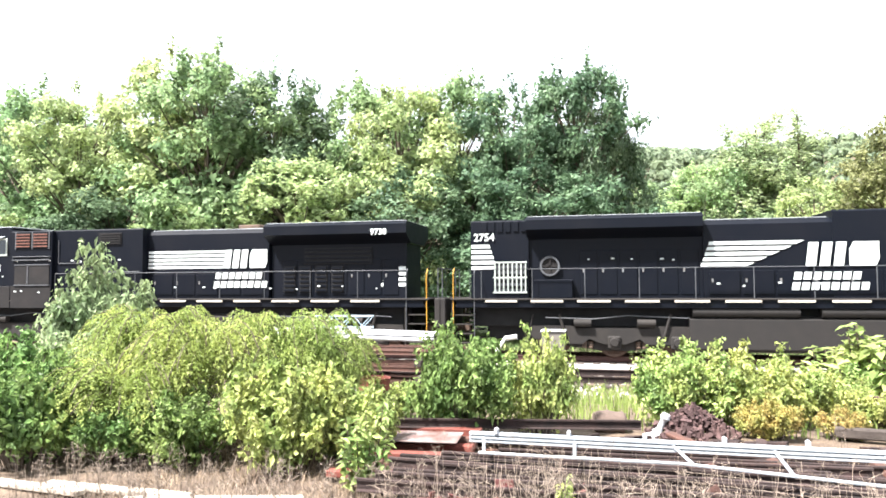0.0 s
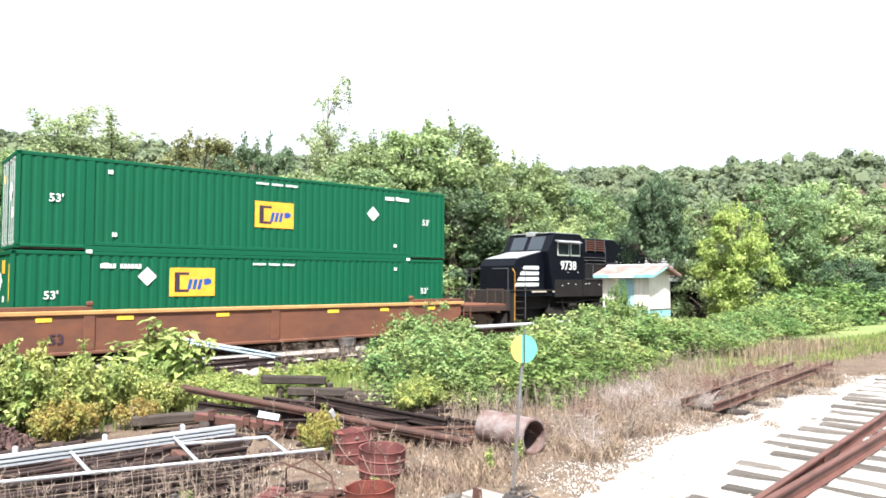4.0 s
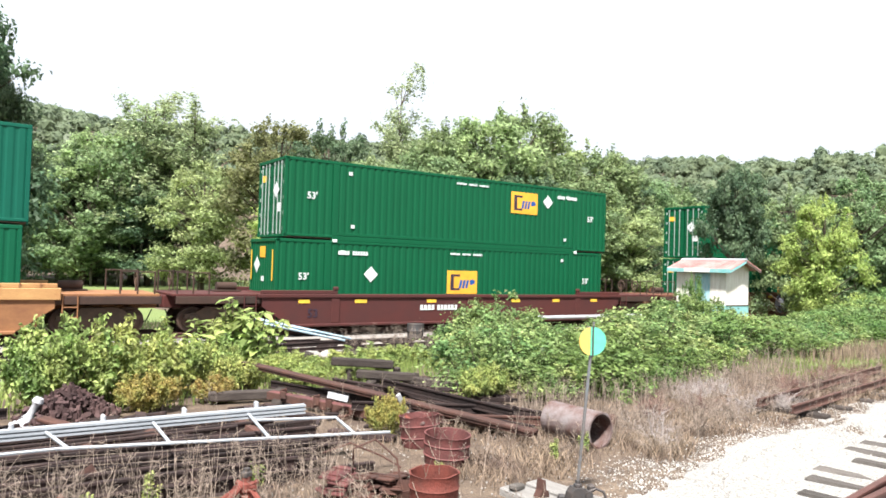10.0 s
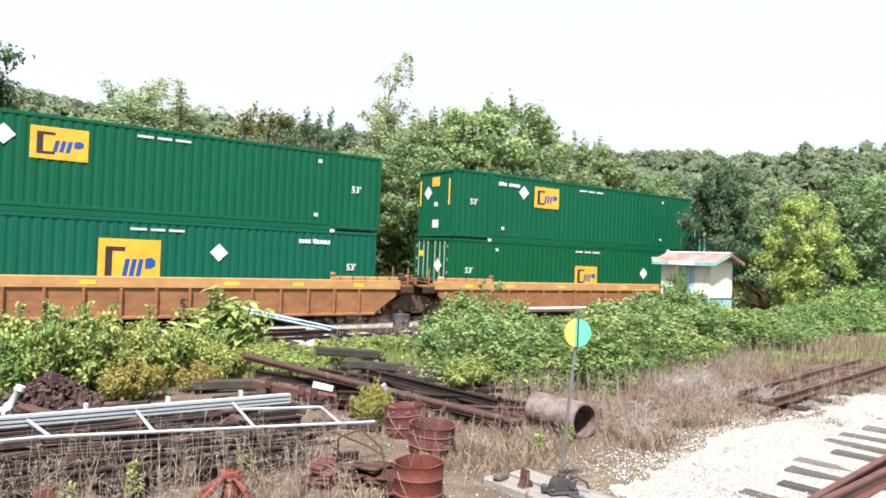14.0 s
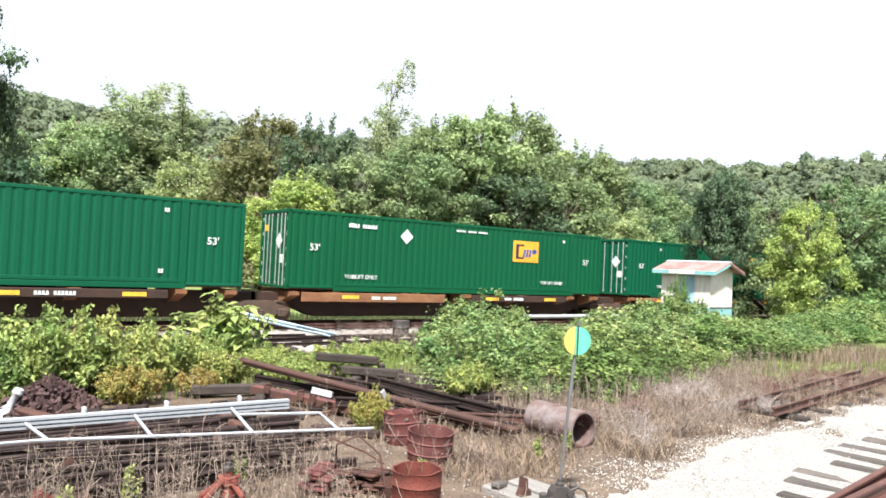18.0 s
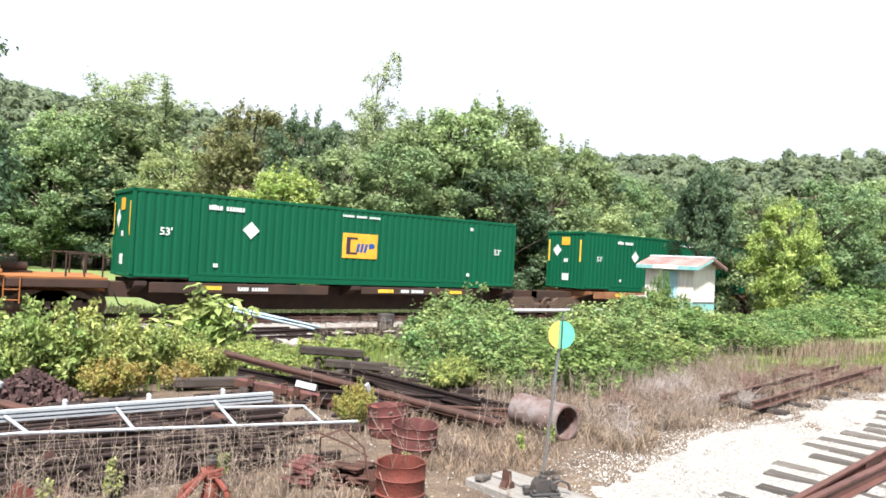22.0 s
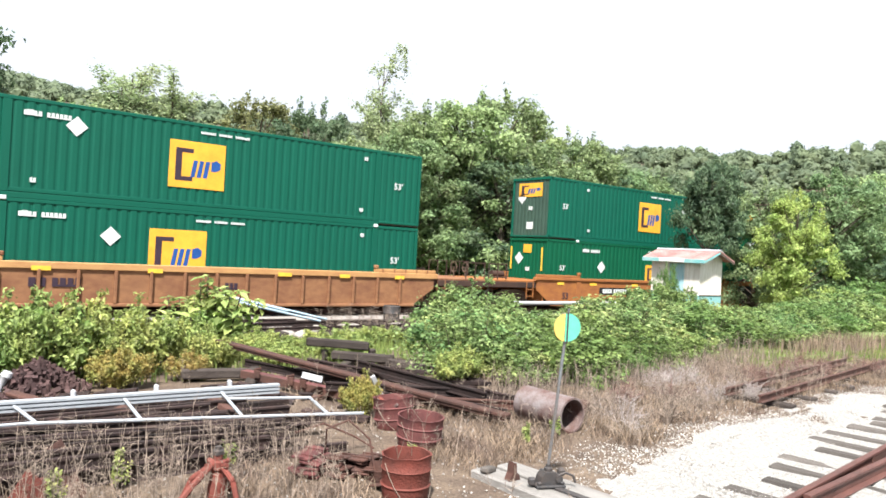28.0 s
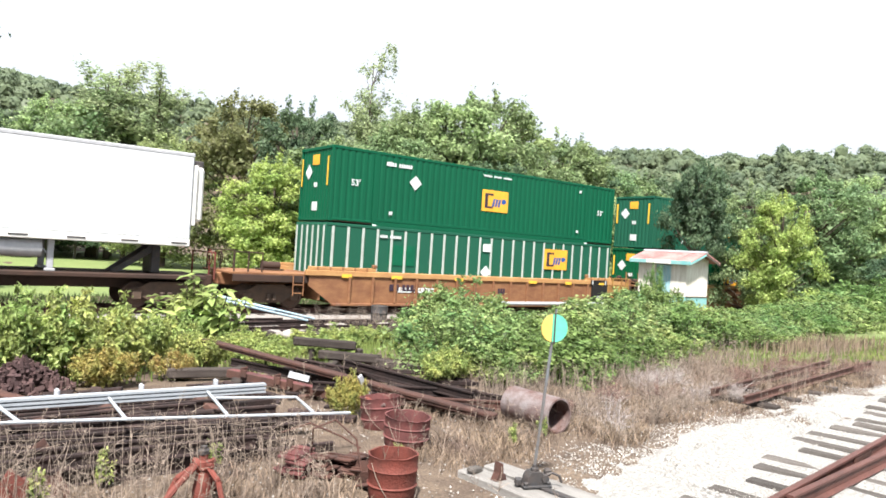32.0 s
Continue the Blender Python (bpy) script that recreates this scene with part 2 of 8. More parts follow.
ARCH_YELLOW = mat("dirty yellow end plate", (0.36, 0.215, 0.060), 0.65, other=(0.20, 0.105, 0.045), amount=0.6, scale=2.4, fine=0.15, bump=0.1)
TOP_YELLOW = mat("car top chord yellow", (0.47, 0.28, 0.115), 0.6, other=(0.33, 0.165, 0.070), amount=0.55, scale=1.4, stretch=(1, 1, 2), bump=0.05)
GRIME = mat("grimy truck iron", (0.060, 0.045, 0.036), 0.8, other=(0.115, 0.075, 0.052), scale=3, fine=0.2, bump=0.4)
WHEEL = mat("wheel steel", (0.085, 0.060, 0.050), 0.6, metal=0.4, other=(0.12, 0.075, 0.055), scale=4, bump=0.15)
LOCO = mat("black locomotive paint", (0.0032, 0.0046, 0.0082), 0.42, spec=0.10, other=(0.0055, 0.0064, 0.0095), amount=0.5, scale=0.8, fine=0.08, bump=0.03)
LOCO_DUST = mat("brown dust on black paint", (0.0145, 0.0125, 0.0120), 0.75, other=(0.0075, 0.0075, 0.0085), amount=0.6, scale=1.1, stretch=(1, 1, 1.6), bump=0.05)
HAND_RAIL = mat("dull dark hand rail", (0.085, 0.092, 0.10), 0.5, other=(0.05, 0.05, 0.055), scale=3, bump=0)
CREAM_DECAL = mat("dirty cream sill decal", (0.50, 0.47, 0.40), 0.6, other=(0.30, 0.27, 0.23), amount=0.6, scale=2.5, bump=0)
LOCO_DIRT = mat("dusty black sill", (0.023, 0.020, 0.018), 0.75, other=(0.016, 0.015, 0.015), scale=1.5, bump=0.1)
# Loco tops with sunlight put into the grey; awning and headlight box share it.
LOCO_LIT_GREY = mat("grey with sunlight put in", (0.28, 0.30, 0.31), 0.5, other=(0.18, 0.19, 0.2), scale=1.5)
TANK = mat("dusty fuel tank", (0.020, 0.018, 0.017), 0.7, other=(0.016, 0.015, 0.015), scale=1.5, bump=0.1)
GRILLE = mat("dark grille", (0.010, 0.010, 0.011), 0.7, bump=0)
COPPER = mat("rusty grid louvre", (0.140, 0.060, 0.045), 0.6, other=(0.08, 0.04, 0.033), scale=5)
GLASS = bpy.data.materials.new("cab window glass")
GLASS.use_nodes = True
GLASS.node_tree.nodes["Principled BSDF"].inputs["Base Color"].default_value = (0.03, 0.04, 0.05, 1)
GLASS.node_tree.nodes["Principled BSDF"].inputs["Roughness"].default_value = 0.06
PALE_BARK = mat("pale smooth bark", (0.19, 0.17, 0.145), 0.85, other=(0.11, 0.098, 0.085), scale=5, stretch=(1, 1, 0.25), bump=0.4)
LILAC_PAINT = mat("lilac grey spray paint", (0.34, 0.34, 0.40), 0.6, other=(0.22, 0.22, 0.28), scale=3, bump=0)
PURPLE_PAINT = mat("dark purple spray paint", (0.035, 0.028, 0.048), 0.6, other=(0.06, 0.05, 0.07), scale=3, bump=0)
RED_PAINT = mat("red spray paint", (0.50, 0.025, 0.03), 0.6, bump=0)
BLACK_PAINT = mat("black spray paint", (0.02, 0.02, 0.02), 0.6, bump=0)
TRAILER = mat("white trailer panel", (0.62, 0.64, 0.66), 0.4, other=(0.56, 0.58, 0.60), scale=0.8, fine=0.03, bump=0.02)
YELLOW_RAIL = mat("yellow grab iron", (0.52, 0.27, 0.04), 0.5, bump=0)
RUBBER = mat("black rubber", (0.02, 0.02, 0.02), 0.8, bump=0.1)


# ---- building blocks ----
class Geo:
    """Vertices and faces of one mesh."""

    def __init__(self):
        self.v, self.f = [], []

    def raw(self, verts, faces):
        k = len(self.v)
        self.v += [tuple(p) for p in verts]
        self.f += [tuple(i + k for i in f) for f in faces]
        return self

    def box(self, lo, hi, c=0.0):
        """A box between two corners, its edges chamfered by c."""
        (x0, y0, z0), (x1, y1, z1) = lo, hi
        if c <= 0:
            v = [(x, y, z) for x in (x0, x1) for y in (y0, y1) for z in (z0, z1)]
            return self.raw(v, [(0, 1, 3, 2), (4, 6, 7, 5), (0, 4, 5, 1), (2, 3, 7, 6), (0, 2, 6, 4), (1, 5, 7, 3)])
        c = min(c, (x1 - x0) / 2.2, (y1 - y0) / 2.2, (z1 - z0) / 2.2)
        ends = ((x0, x1), (y0, y1), (z0, z1))
        v, at = [], {}
        for s in [(a, b, d) for a in (0, 1) for b in (0, 1) for d in (0, 1)]:
            for ax in range(3):
                at[s, ax] = len(v)
                v.append(tuple(ends[i][s[i]] + (0 if i == ax else (c if s[i] == 0 else -c)) for i in range(3)))
        mid = Vector(((x0 + x1) / 2, (y0 + y1) / 2, (z0 + z1) / 2))
        faces = []
        for ax in range(3):
            o = [i for i in range(3) if i != ax]
            for e in (0, 1):
                ring = []
                for a, b in ((0, 0), (1, 0), (1, 1), (0, 1)):
                    s = [0, 0, 0]
                    s[ax], s[o[0]], s[o[1]] = e, a, b
                    ring.append(at[tuple(s), ax])
                faces.append(ring)
            for a in (0, 1):
                for b in (0, 1):
                    s0, s1 = [0, 0, 0], [0, 0, 0]
                    s0[o[0]] = s1[o[0]] = a
                    s0[o[1]] = s1[o[1]] = b
                    s1[ax] = 1
                    s0, s1 = tuple(s0), tuple(s1)
                    faces.append([at[s0, o[0]], at[s1, o[0]], at[s1, o[1]], at[s0, o[1]]])
        for s in [(a, b, d) for a in (0, 1) for b in (0, 1) for d in (0, 1)]:
            faces.append([at[s, 0], at[s, 1], at[s, 2]])
        for f in faces:
            p = [Vector(v[i]) for i in f]
            if (p[1] - p[0]).cross(p[2] - p[1]).dot((p[0] + p[2]) / 2 - mid) < 0:
                f.reverse()
        return self.raw(v, faces)

    def rod(self, a, b, r0, r1=None, n=8, caps=True):
        """A round bar from a to b."""
        a, b = Vector(a), Vector(b)
        r1 = r0 if r1 is None else r1
        d = (b - a).normalized()
        u = d.orthogonal().normalized()
        w = d.cross(u)
        v = []
        for p, r in ((a, r0), (b, r1)):
            v += [p + (u * math.cos(2 * math.pi * i / n) + w * math.sin(2 * math.pi * i / n)) * r for i in range(n)]
        f = [(i, (i + 1) % n, n + (i + 1) % n, n + i) for i in range(n)]
        if caps:
            f += [tuple(range(n - 1, -1, -1)), tuple(range(n, 2 * n))]
        return self.raw(v, f)

    def path(self, pts, r, n=6):
        for a, b in zip(pts, pts[1:]):
            self.rod(a, b, r, r, n)
        return self

    def tube(self, pts, r, n=6):
        """One unbroken bent wire through pts."""
        pts = [Vector(p) for p in pts]
        v = []
        for i, p in enumerate(pts):
            d = (pts[min(i + 1, len(pts) - 1)] - pts[max(i - 1, 0)]).normalized()
            u = d.cross(Vector((0.13, 0.31, 0.94))).normalized()
            w = d.cross(u)
            v += [p + (u * math.cos(2 * math.pi * k / n) + w * math.sin(2 * math.pi * k / n)) * r for k in range(n)]
        f = [(i * n + k, i * n + (k + 1) % n, (i + 1) * n + (k + 1) % n, (i + 1) * n + k) for i in range(len(pts) - 1) for k in range(n)]
        return self.raw(v, f + [tuple(range(n - 1, -1, -1)), tuple(range(len(v) - n, len(v)))])

    def prism(self, poly, axis, a, b):
        """A flat outline, counter-clockwise, drawn out along an axis from a to b."""
        k = len(poly)

        def put(p, h):
            return {"x": (h, p[0], p[1]), "y": (p[0], h, p[1]), "z": (p[0], p[1], h)}[axis]
        v = [put(p, a) for p in poly] + [put(p, b) for p in poly]
        f = [tuple((i, (i + 1) % k, k + (i + 1) % k, k + i)) for i in range(k)] + [tuple(range(k - 1, -1, -1)), tuple(range(k, 2 * k))]
        if axis == "y":
            f = [tuple(reversed(q)) for q in f]
        return self.raw(v, f)

    def lathe(self, rings, n=20, axis="z", at=(0, 0, 0)):
        """Rings of (radius, height) turned round an axis through at."""
        v = []
        for r, h in rings:
            for i in range(n):
                c, s = r * math.cos(2 * math.pi * i / n), r * math.sin(2 * math.pi * i / n)
                p = {"z": (c, s, h), "y": (c, h, -s), "x": (h, c, s)}[axis]
                v.append((p[0] + at[0], p[1] + at[1], p[2] + at[2]))
        f = []
        for k in range(len(rings) - 1):
            f += [(k * n + i, k * n + (i + 1) % n, (k + 1) * n + (i + 1) % n, (k + 1) * n + i) for i in range(n)]
        return self.raw(v, f)

    def mesh(self, name, material, smooth=False):
        me = bpy.data.meshes.new(name)
        me.from_pydata(self.v, [], self.f)
        me.materials.append(material)
        if smooth:
            me.shade_smooth()
            me.set_sharp_from_angle(angle=radians(38))
        return me


def thing(name, label, category, m=Matrix(), group="", kind=""):
    ob = new(name)
    ob.empty_display_size = 0.1
    ob.matrix_basis = m
    return tagged(ob, label, category, group, kind)


def part(name, geo, material, parent, label="", m=None, smooth=False):
    """Links a Geo, or a mesh made before, as one mesh object under its thing."""
    me = geo.mesh(name, material, smooth) if isinstance(geo, Geo) else geo
    ob = new(name, me)
    ob.parent = parent
    if m is not None:
        ob.matrix_basis = m
    return tagged(ob, label)


def solo(name, geo, material, label, category="", m=Matrix(), group="", kind="", smooth=False):
    """A thing of one mesh."""
    ob = new(name, geo.mesh(name, material, smooth) if isinstance(geo, Geo) else geo)
    ob.matrix_basis = m
    return tagged(ob, label, category, group, kind)


WRITING = {}


def writing(words, size, material, thick=0.004):
    """A mesh of words in the built-in font, centred, in the x z plane, facing -y."""
    key = (words, size, material.name)
    if key not in WRITING:
        cu = bpy.data.curves.new("writing", "FONT")
        cu.body, cu.size, cu.extrude, cu.align_x, cu.align_y = words, size, thick, "CENTER", "CENTER"
        cu.offset = size * 0.02
        cu.resolution_u = 2
        ob = bpy.data.objects.new("writing", cu)
        scene.collection.objects.link(ob)
        me = bpy.data.meshes.new_from_object(ob.evaluated_get(bpy.context.evaluated_depsgraph_get()))
        bpy.data.objects.remove(ob)
        me.transform(pose(0, 0, 0, 90, 0, 0))
        me.materials.clear()
        me.materials.append(material)
        WRITING[key] = me
    return WRITING[key]


# ---- ground, hills and tracks ----
def bumps(x, y, s, k=0):
    return noise.noise(Vector((x * s, y * s, 7.3 + k)))


def ramp01(v, a, b):
    t = min(1, max(0, (v - a) / (b - a)))
    return t * t * (3 - 2 * t)


def ground_z(x, y):
    z = -0.78 * ramp01(y, 9, 19)
    if 0 < y < 60:
        z += 0.05 * bumps(x, y, 0.5) * ramp01(y, 1, 4) + 0.02 * bumps(x, y, 1.7, 3)
    if 20.2 < y < 29:
        z = min(z, -0.86)
    z += ramp01(y, 34, 110) * 1.5
    d = math.hypot(x, y)
    if y > 20:
        z += ramp01(d, 110, 290) * (43 + 6 * bumps(x, y, 0.006) + 4 * bumps(x, y, 0.02, 5)) * (1.2 - 0.36 * ramp01(math.atan2(x, y), 0.25, 1.1))
    return z


def spaced(a, b, near, step, far):
    """Coordinates from a to b: even steps inside near, growing outside."""
    out = list(np.arange(near[0], near[1] + step / 2, step))
    s = step
    while out[-1] < b:
        s *= far
        out.append(min(b, out[-1] + s))
    s = step
    while out[0] > a:
        s *= far
        out.insert(0, max(a, out[0] - s))
    return out


gx, gy = spaced(-3000, 3000, (-12, 24), 0.6, 1.12), spaced(-3000, 3000, (-3, 30), 0.6, 1.12)
nx = len(gx)
me = bpy.data.meshes.new("ground")
me.from_pydata([(x, y, ground_z(x, y)) for y in gy for x in gx], [],
               [(j * nx + i, j * nx + i + 1, (j + 1) * nx + i + 1, (j + 1) * nx + i) for j in range(len(gy) - 1) for i in range(nx - 1)])
me.materials.append(SOIL)
me.shade_smooth()
solo("ground", me, SOIL, "dry soil with grass litter, sloping down to the railway line", "ground", kind="structure")

# a bright lawn beyond the main line
LAWN = mat("mown lawn", (0.130, 0.182, 0.062), 0.9, other=(0.18, 0.215, 0.08), scale=0.4, fine=0.2, bump=0.6, fine_scale=14)
lawn = Geo()
lx, ly = [-40 + 3 * i for i in range(47)], [28.5 + 3.2 * j for j in range(14)]
lawn.raw([(x, y, ground_z(x, y) + 0.03 + 0.03 * bumps(x, y, 0.8)) for y in ly for x in lx],
         [(j * 47 + i, j * 47 + i + 1, (j + 1) * 47 + i + 1, (j + 1) * 47 + i) for j in range(13) for i in range(46)])
solo("lawn", lawn, LAWN, "bright green mown grass strip beyond the railway", "grass", kind="structure", smooth=True)
lawn = Geo()
lx, ly = [15.5 + 1.2 * i for i in range(25)], [7.4 + 0.8 * j for j in range(10)]
lawn.raw([(x, y + 0.14 * (x - 15), ground_z(x, y + 0.14 * (x - 15)) + 0.025 + 0.03 * bumps(x, y, 0.8)) for y in ly for x in lx],
         [(j * 25 + i, j * 25 + i + 1, (j + 1) * 25 + i + 1, (j + 1) * 25 + i) for j in range(9) for i in range(24)])
solo("lawn", lawn, LAWN, "green grass patch beside the overgrown siding", "grass", kind="structure", smooth=True)


def rail_profile():
    half = [(0.0, 0.0), (0.07, 0.0), (0.07, 0.012), (0.012, 0.028), (0.012, 0.128), (0.036, 0.138), (0.036, 0.165), (0.028, 0.172)]
    return half[1:] + [(-a, b) for a, b in reversed(half[1:])]


def rail_geo(length):
    """A length of rail along x, its foot on z 0."""
    return Geo().prism([(a, b) for a, b in rail_profile()], "x", 0, length)


# main line: ballast, ties, two rails
bed = Geo()
sect = [(21.7, -0.95), (22.9, RAIL - 0.20), (MAIN, RAIL - 0.19), (26.2, RAIL - 0.20), (27.4, -0.95)]
bx = [-80 + 2.0 * i for i in range(111)]
bed.raw([(x, y + 0.08 * bumps(x, y, 0.7), z + 0.025 * bumps(x, y, 1.9)) for x in bx for y, z in sect],
        [(i * 5 + j, (i + 1) * 5 + j, (i + 1) * 5 + j + 1, i * 5 + j + 1) for i in range(110) for j in range(4)])
solo("ballast", bed, BALLAST, "grey stone ballast bed under the main line", "ballast", kind="structure", smooth=True)
main_track = thing("main_track", "main line railway track with worn rails on wooden ties", "railway track", pose(0, MAIN, RAIL), kind="structure")
long_rail = rail_geo(420).mesh("rail", RAIL_RUST)
for side in (-0.753, 0.753):
    part("rail", long_rail, RAIL_RUST, main_track, m=pose(-200, side, -0.172))
tie_mesh = Geo().box((-0.115, -1.3, -0.18), (0.115, 1.3, 0), 0.012).mesh("tie", TIE_DARK)
for i in range(150):
    part("tie", tie_mesh, TIE_DARK, main_track, m=pose(-22 + 0.53 * i, random.uniform(-0.04, 0.04), -0.175, 0, 0, random.uniform(-0.6, 0.6)))

# old siding in front of the main line
siding = thing("siding_track", "rusted disused siding track half buried in weeds", "railway track", pose(-14, 19.6, -0.72), kind="structure")
old_rail = rail_geo(44).mesh("rail", SCRAP_DARK)
for side in (-0.75, 0.75):
    part("rail", old_rail, RAIL_RUST, siding, m=pose(0, side, 0.06))
for i in range(60):
    part("tie", tie_mesh, TIE_DARK, siding, m=pose(0.4 + 0.72 * i, random.uniform(-0.08, 0.08), 0.055, 0, 0, random.uniform(-2, 2)))

# near track at a switch, along a heading of 7.5 degrees
LIGHT_RAIL = Matrix.Diagonal((1, 0.80, 0.78, 1))
NEAR = pose(5.5, 2.75, 0.0, 0, 0, 7.6)
near_track = thing("near_track", "rusted switch track on weathered ties in white gravel", "railway track", NEAR, kind="structure")
part("stock_rail", rail_geo(62).mesh("stock_rail", RAIL_RED), RAIL_RED, near_track, m=pose(-26, 0.0, 0.05) @ LIGHT_RAIL)
part("switch_rail", rail_geo(34).mesh("switch_rail", RAIL_RED), RAIL_RED, near_track, m=pose(0.15, -0.070, 0.052, 0, 0, -2.7) @ LIGHT_RAIL)
part("stock_rail", rail_geo(62).mesh("stock_rail", RAIL_RED), RAIL_RED, near_track, m=pose(-26, -1.55, 0.05) @ LIGHT_RAIL)
for i in range(48):
    part("tie", Geo().box((-0.092, -2.3, -0.16), (0.092, 0.68 + 0.012 * i + random.uniform(-0.2, 0.14), 0), 0.022), TIE, near_track,
         m=pose(-0.3 + 0.53 * i + random.uniform(-0.06, 0.06), 0, 0.054 + random.uniform(-0.014, 0.012), random.uniform(-0.4, 0.4), random.uniform(-2, 2), random.uniform(-3, 3)))
part("joint_bar", Geo().box((2.1, -0.025, 0.085), (2.7, -0.012, 0.155), 0.006), RUST, near_track)

# white gravel bed round it
def gravel_edge(x):
    return 4.1 + 1.3 * (1 - math.exp(-max(0, x - 4.4) / 3)) - 0.55 * min(4, max(0, 4.4 - x)) - 0.13 * max(0, 0.4 - x)


gravel = Geo()
v = []
for i in range(240):
    x = -19.8 + 0.16 * i if i < 25 else -15.8 + 0.215 * (i - 25)
    low, top = -2.6 - 0.05 * abs(x) + 0.5 * bumps(x, 3, 0.6), gravel_edge(x) - 0.2 + 0.25 * bumps(x, 0, 0.8)
    for k in range(30):
        yy = low + (top - 0.9 - low) * k / 9 if k < 9 else top - 0.9 + 1.7 * (k - 9) / 20
        rim = 0.085 * ramp01(yy, top - 0.5, top + 0.75) + 0.08 * ramp01(low + 0.5 - yy, -0.1, 0.5)
        v.append((x, yy, ground_z(x, yy) + 0.032 - rim + 0.034 * bumps(x, yy, 2.4) + 0.030 * bumps(x, yy, 6.0, 2)))
gravel.raw(v, [(i * 30 + k, (i + 1) * 30 + k, (i + 1) * 30 + k + 1, i * 30 + k + 1) for i in range(239) for k in range(29)])
solo("gravel_bed", gravel, LIMESTONE, "white crushed limestone around the near track", "gravel", kind="structure", smooth=True)
rng = np.random.default_rng(5)


def chips(name, label, material, count, place, size):
    """Loose angular stones as one thing."""
    g = Geo()
    base = [Vector(p) for p in ((1, 0, 0), (-1, 0, 0), (0, 1, 0), (0, -1, 0), (0, 0, 0.8), (0, 0, -0.6))]
    faces = [(0, 2, 4), (2, 1, 4), (1, 3, 4), (3, 0, 4), (2, 0, 5), (1, 2, 5), (3, 1, 5), (0, 3, 5)]
    for _ in range(count):
        x, y, z = place()
        s, t = rng.uniform(*size), Euler(rng.uniform(0, 6, 3)).to_matrix()
        g.raw([t @ (p * s * rng.uniform(0.6, 1.2)) + Vector((x, y, z)) for p in base], faces)
    return solo(name, g, material, label, "gravel", kind="stuff")


def on_gravel():
    x = 3.4 + 13 * rng.random() ** 1.3
    y = rng.uniform(0.8, gravel_edge(x)) if rng.random() < 0.36 else gravel_edge(x) - 0.30 + 0.36 * rng.normal()
    if rng.random() < 1.6 * bumps(x, y, 1.6, 4):
        y -= 0.7
    return x, y, ground_z(x, y) + (0.032 if y < gravel_edge(x) - 0.5 else 0.008)


chips("limestone_chips", "loose white limestone chips spilling into dry grass", STONE, 16000, on_gravel, (0.004, 0.0135))
chips("limestone_chips", "loose grey stones among the white limestone", BALLAST, 5200, on_gravel, (0.005, 0.014))
chips("ballast_stones", "loose pale stones beside the main line", STONE, 2200,
      lambda: (lambda x, y: (x, y, ground_z(x, y) + 0.03))(rng.uniform(-8, 17), rng.uniform(15.5, 22.2)), (0.03, 0.085))


chips("yard_litter", "grey stone and chip litter strewn over the yard", CONCRETE, 4500,
      lambda: (lambda x, y: (x, y, ground_z(x, y) + 0.004))(rng.uniform(-2.5, 14), rng.uniform(3.6, 7.6)), (0.006, 0.02))


# ---- plants ----
def leaf_cloud(name, pts, nrm, size, material, long=1.6, along=None, sides=4):
    """Many small leaves: a bent quad or a triangle each, at pts, facing about nrm."""
    n = len(pts)
    nrm = nrm / (np.linalg.norm(nrm, axis=1)[:, None] + 1e-9)
    t = np.cross(nrm, rng.normal(size=(n, 3))) if along is None else along + 0.35 * rng.normal(size=(n, 3))
    t /= np.linalg.norm(t, axis=1)[:, None] + 1e-9
    b = np.cross(nrm, t)
    b /= np.linalg.norm(b, axis=1)[:, None] + 1e-9
    le, wi = size[:, None] * long * 0.5, size[:, None] * 0.5
    corners = [pts - t * le, pts + b * wi + nrm * wi * 0.35, pts + t * le - nrm * le * 0.25, pts - b * wi + nrm * wi * 0.35]
    if sides == 3:
        corners = [pts - t * le * 0.6 + b * wi, pts + t * le - nrm * le * 0.2, pts - t * le * 0.6 - b * wi]
    me = bpy.data.meshes.new(name)
    me.from_pydata(np.stack(corners, 1).reshape(-1, 3).tolist(), [], np.arange(sides * n).reshape(n, sides).tolist())
    me.materials.append(material)
    return me


def lobes_leaves(lobes, per_area, size, ragged=0.28, gap=0.0, flat=0.35):
    """Leaf places on the shells of several lobes (centre, radii)."""
    P, N, S = [], [], []
    for c, r in lobes:
        c, r = np.array(c, float), np.array(r, float)
        k = int(per_area * (r[0] * r[1] + r[0] * r[2] + r[1] * r[2]) / 3 * 12.6)
        d = rng.normal(size=(k, 3))
        d /= np.linalg.norm(d, axis=1)[:, None]
        wave = np.array([noise.noise(Vector(q * 2.3 + c * 0.7)) for q in d])
        keep = wave > gap - 0.45
        rad = 0.93 + ragged * wave * 1.4 - np.abs(rng.normal(size=k)) * ragged * 0.55
        d, rad = d[keep], rad[keep]
        P.append(c + d * r * rad[:, None])
        N.append(d * (1 - flat) + np.array([0, 0, flat]) + 0.4 * rng.normal(size=d.shape))
        S.append(size * rng.uniform(0.6, 1.35, len(d)))
    return np.concatenate(P), np.concatenate(N), np.concatenate(S)


PLANTS = {}


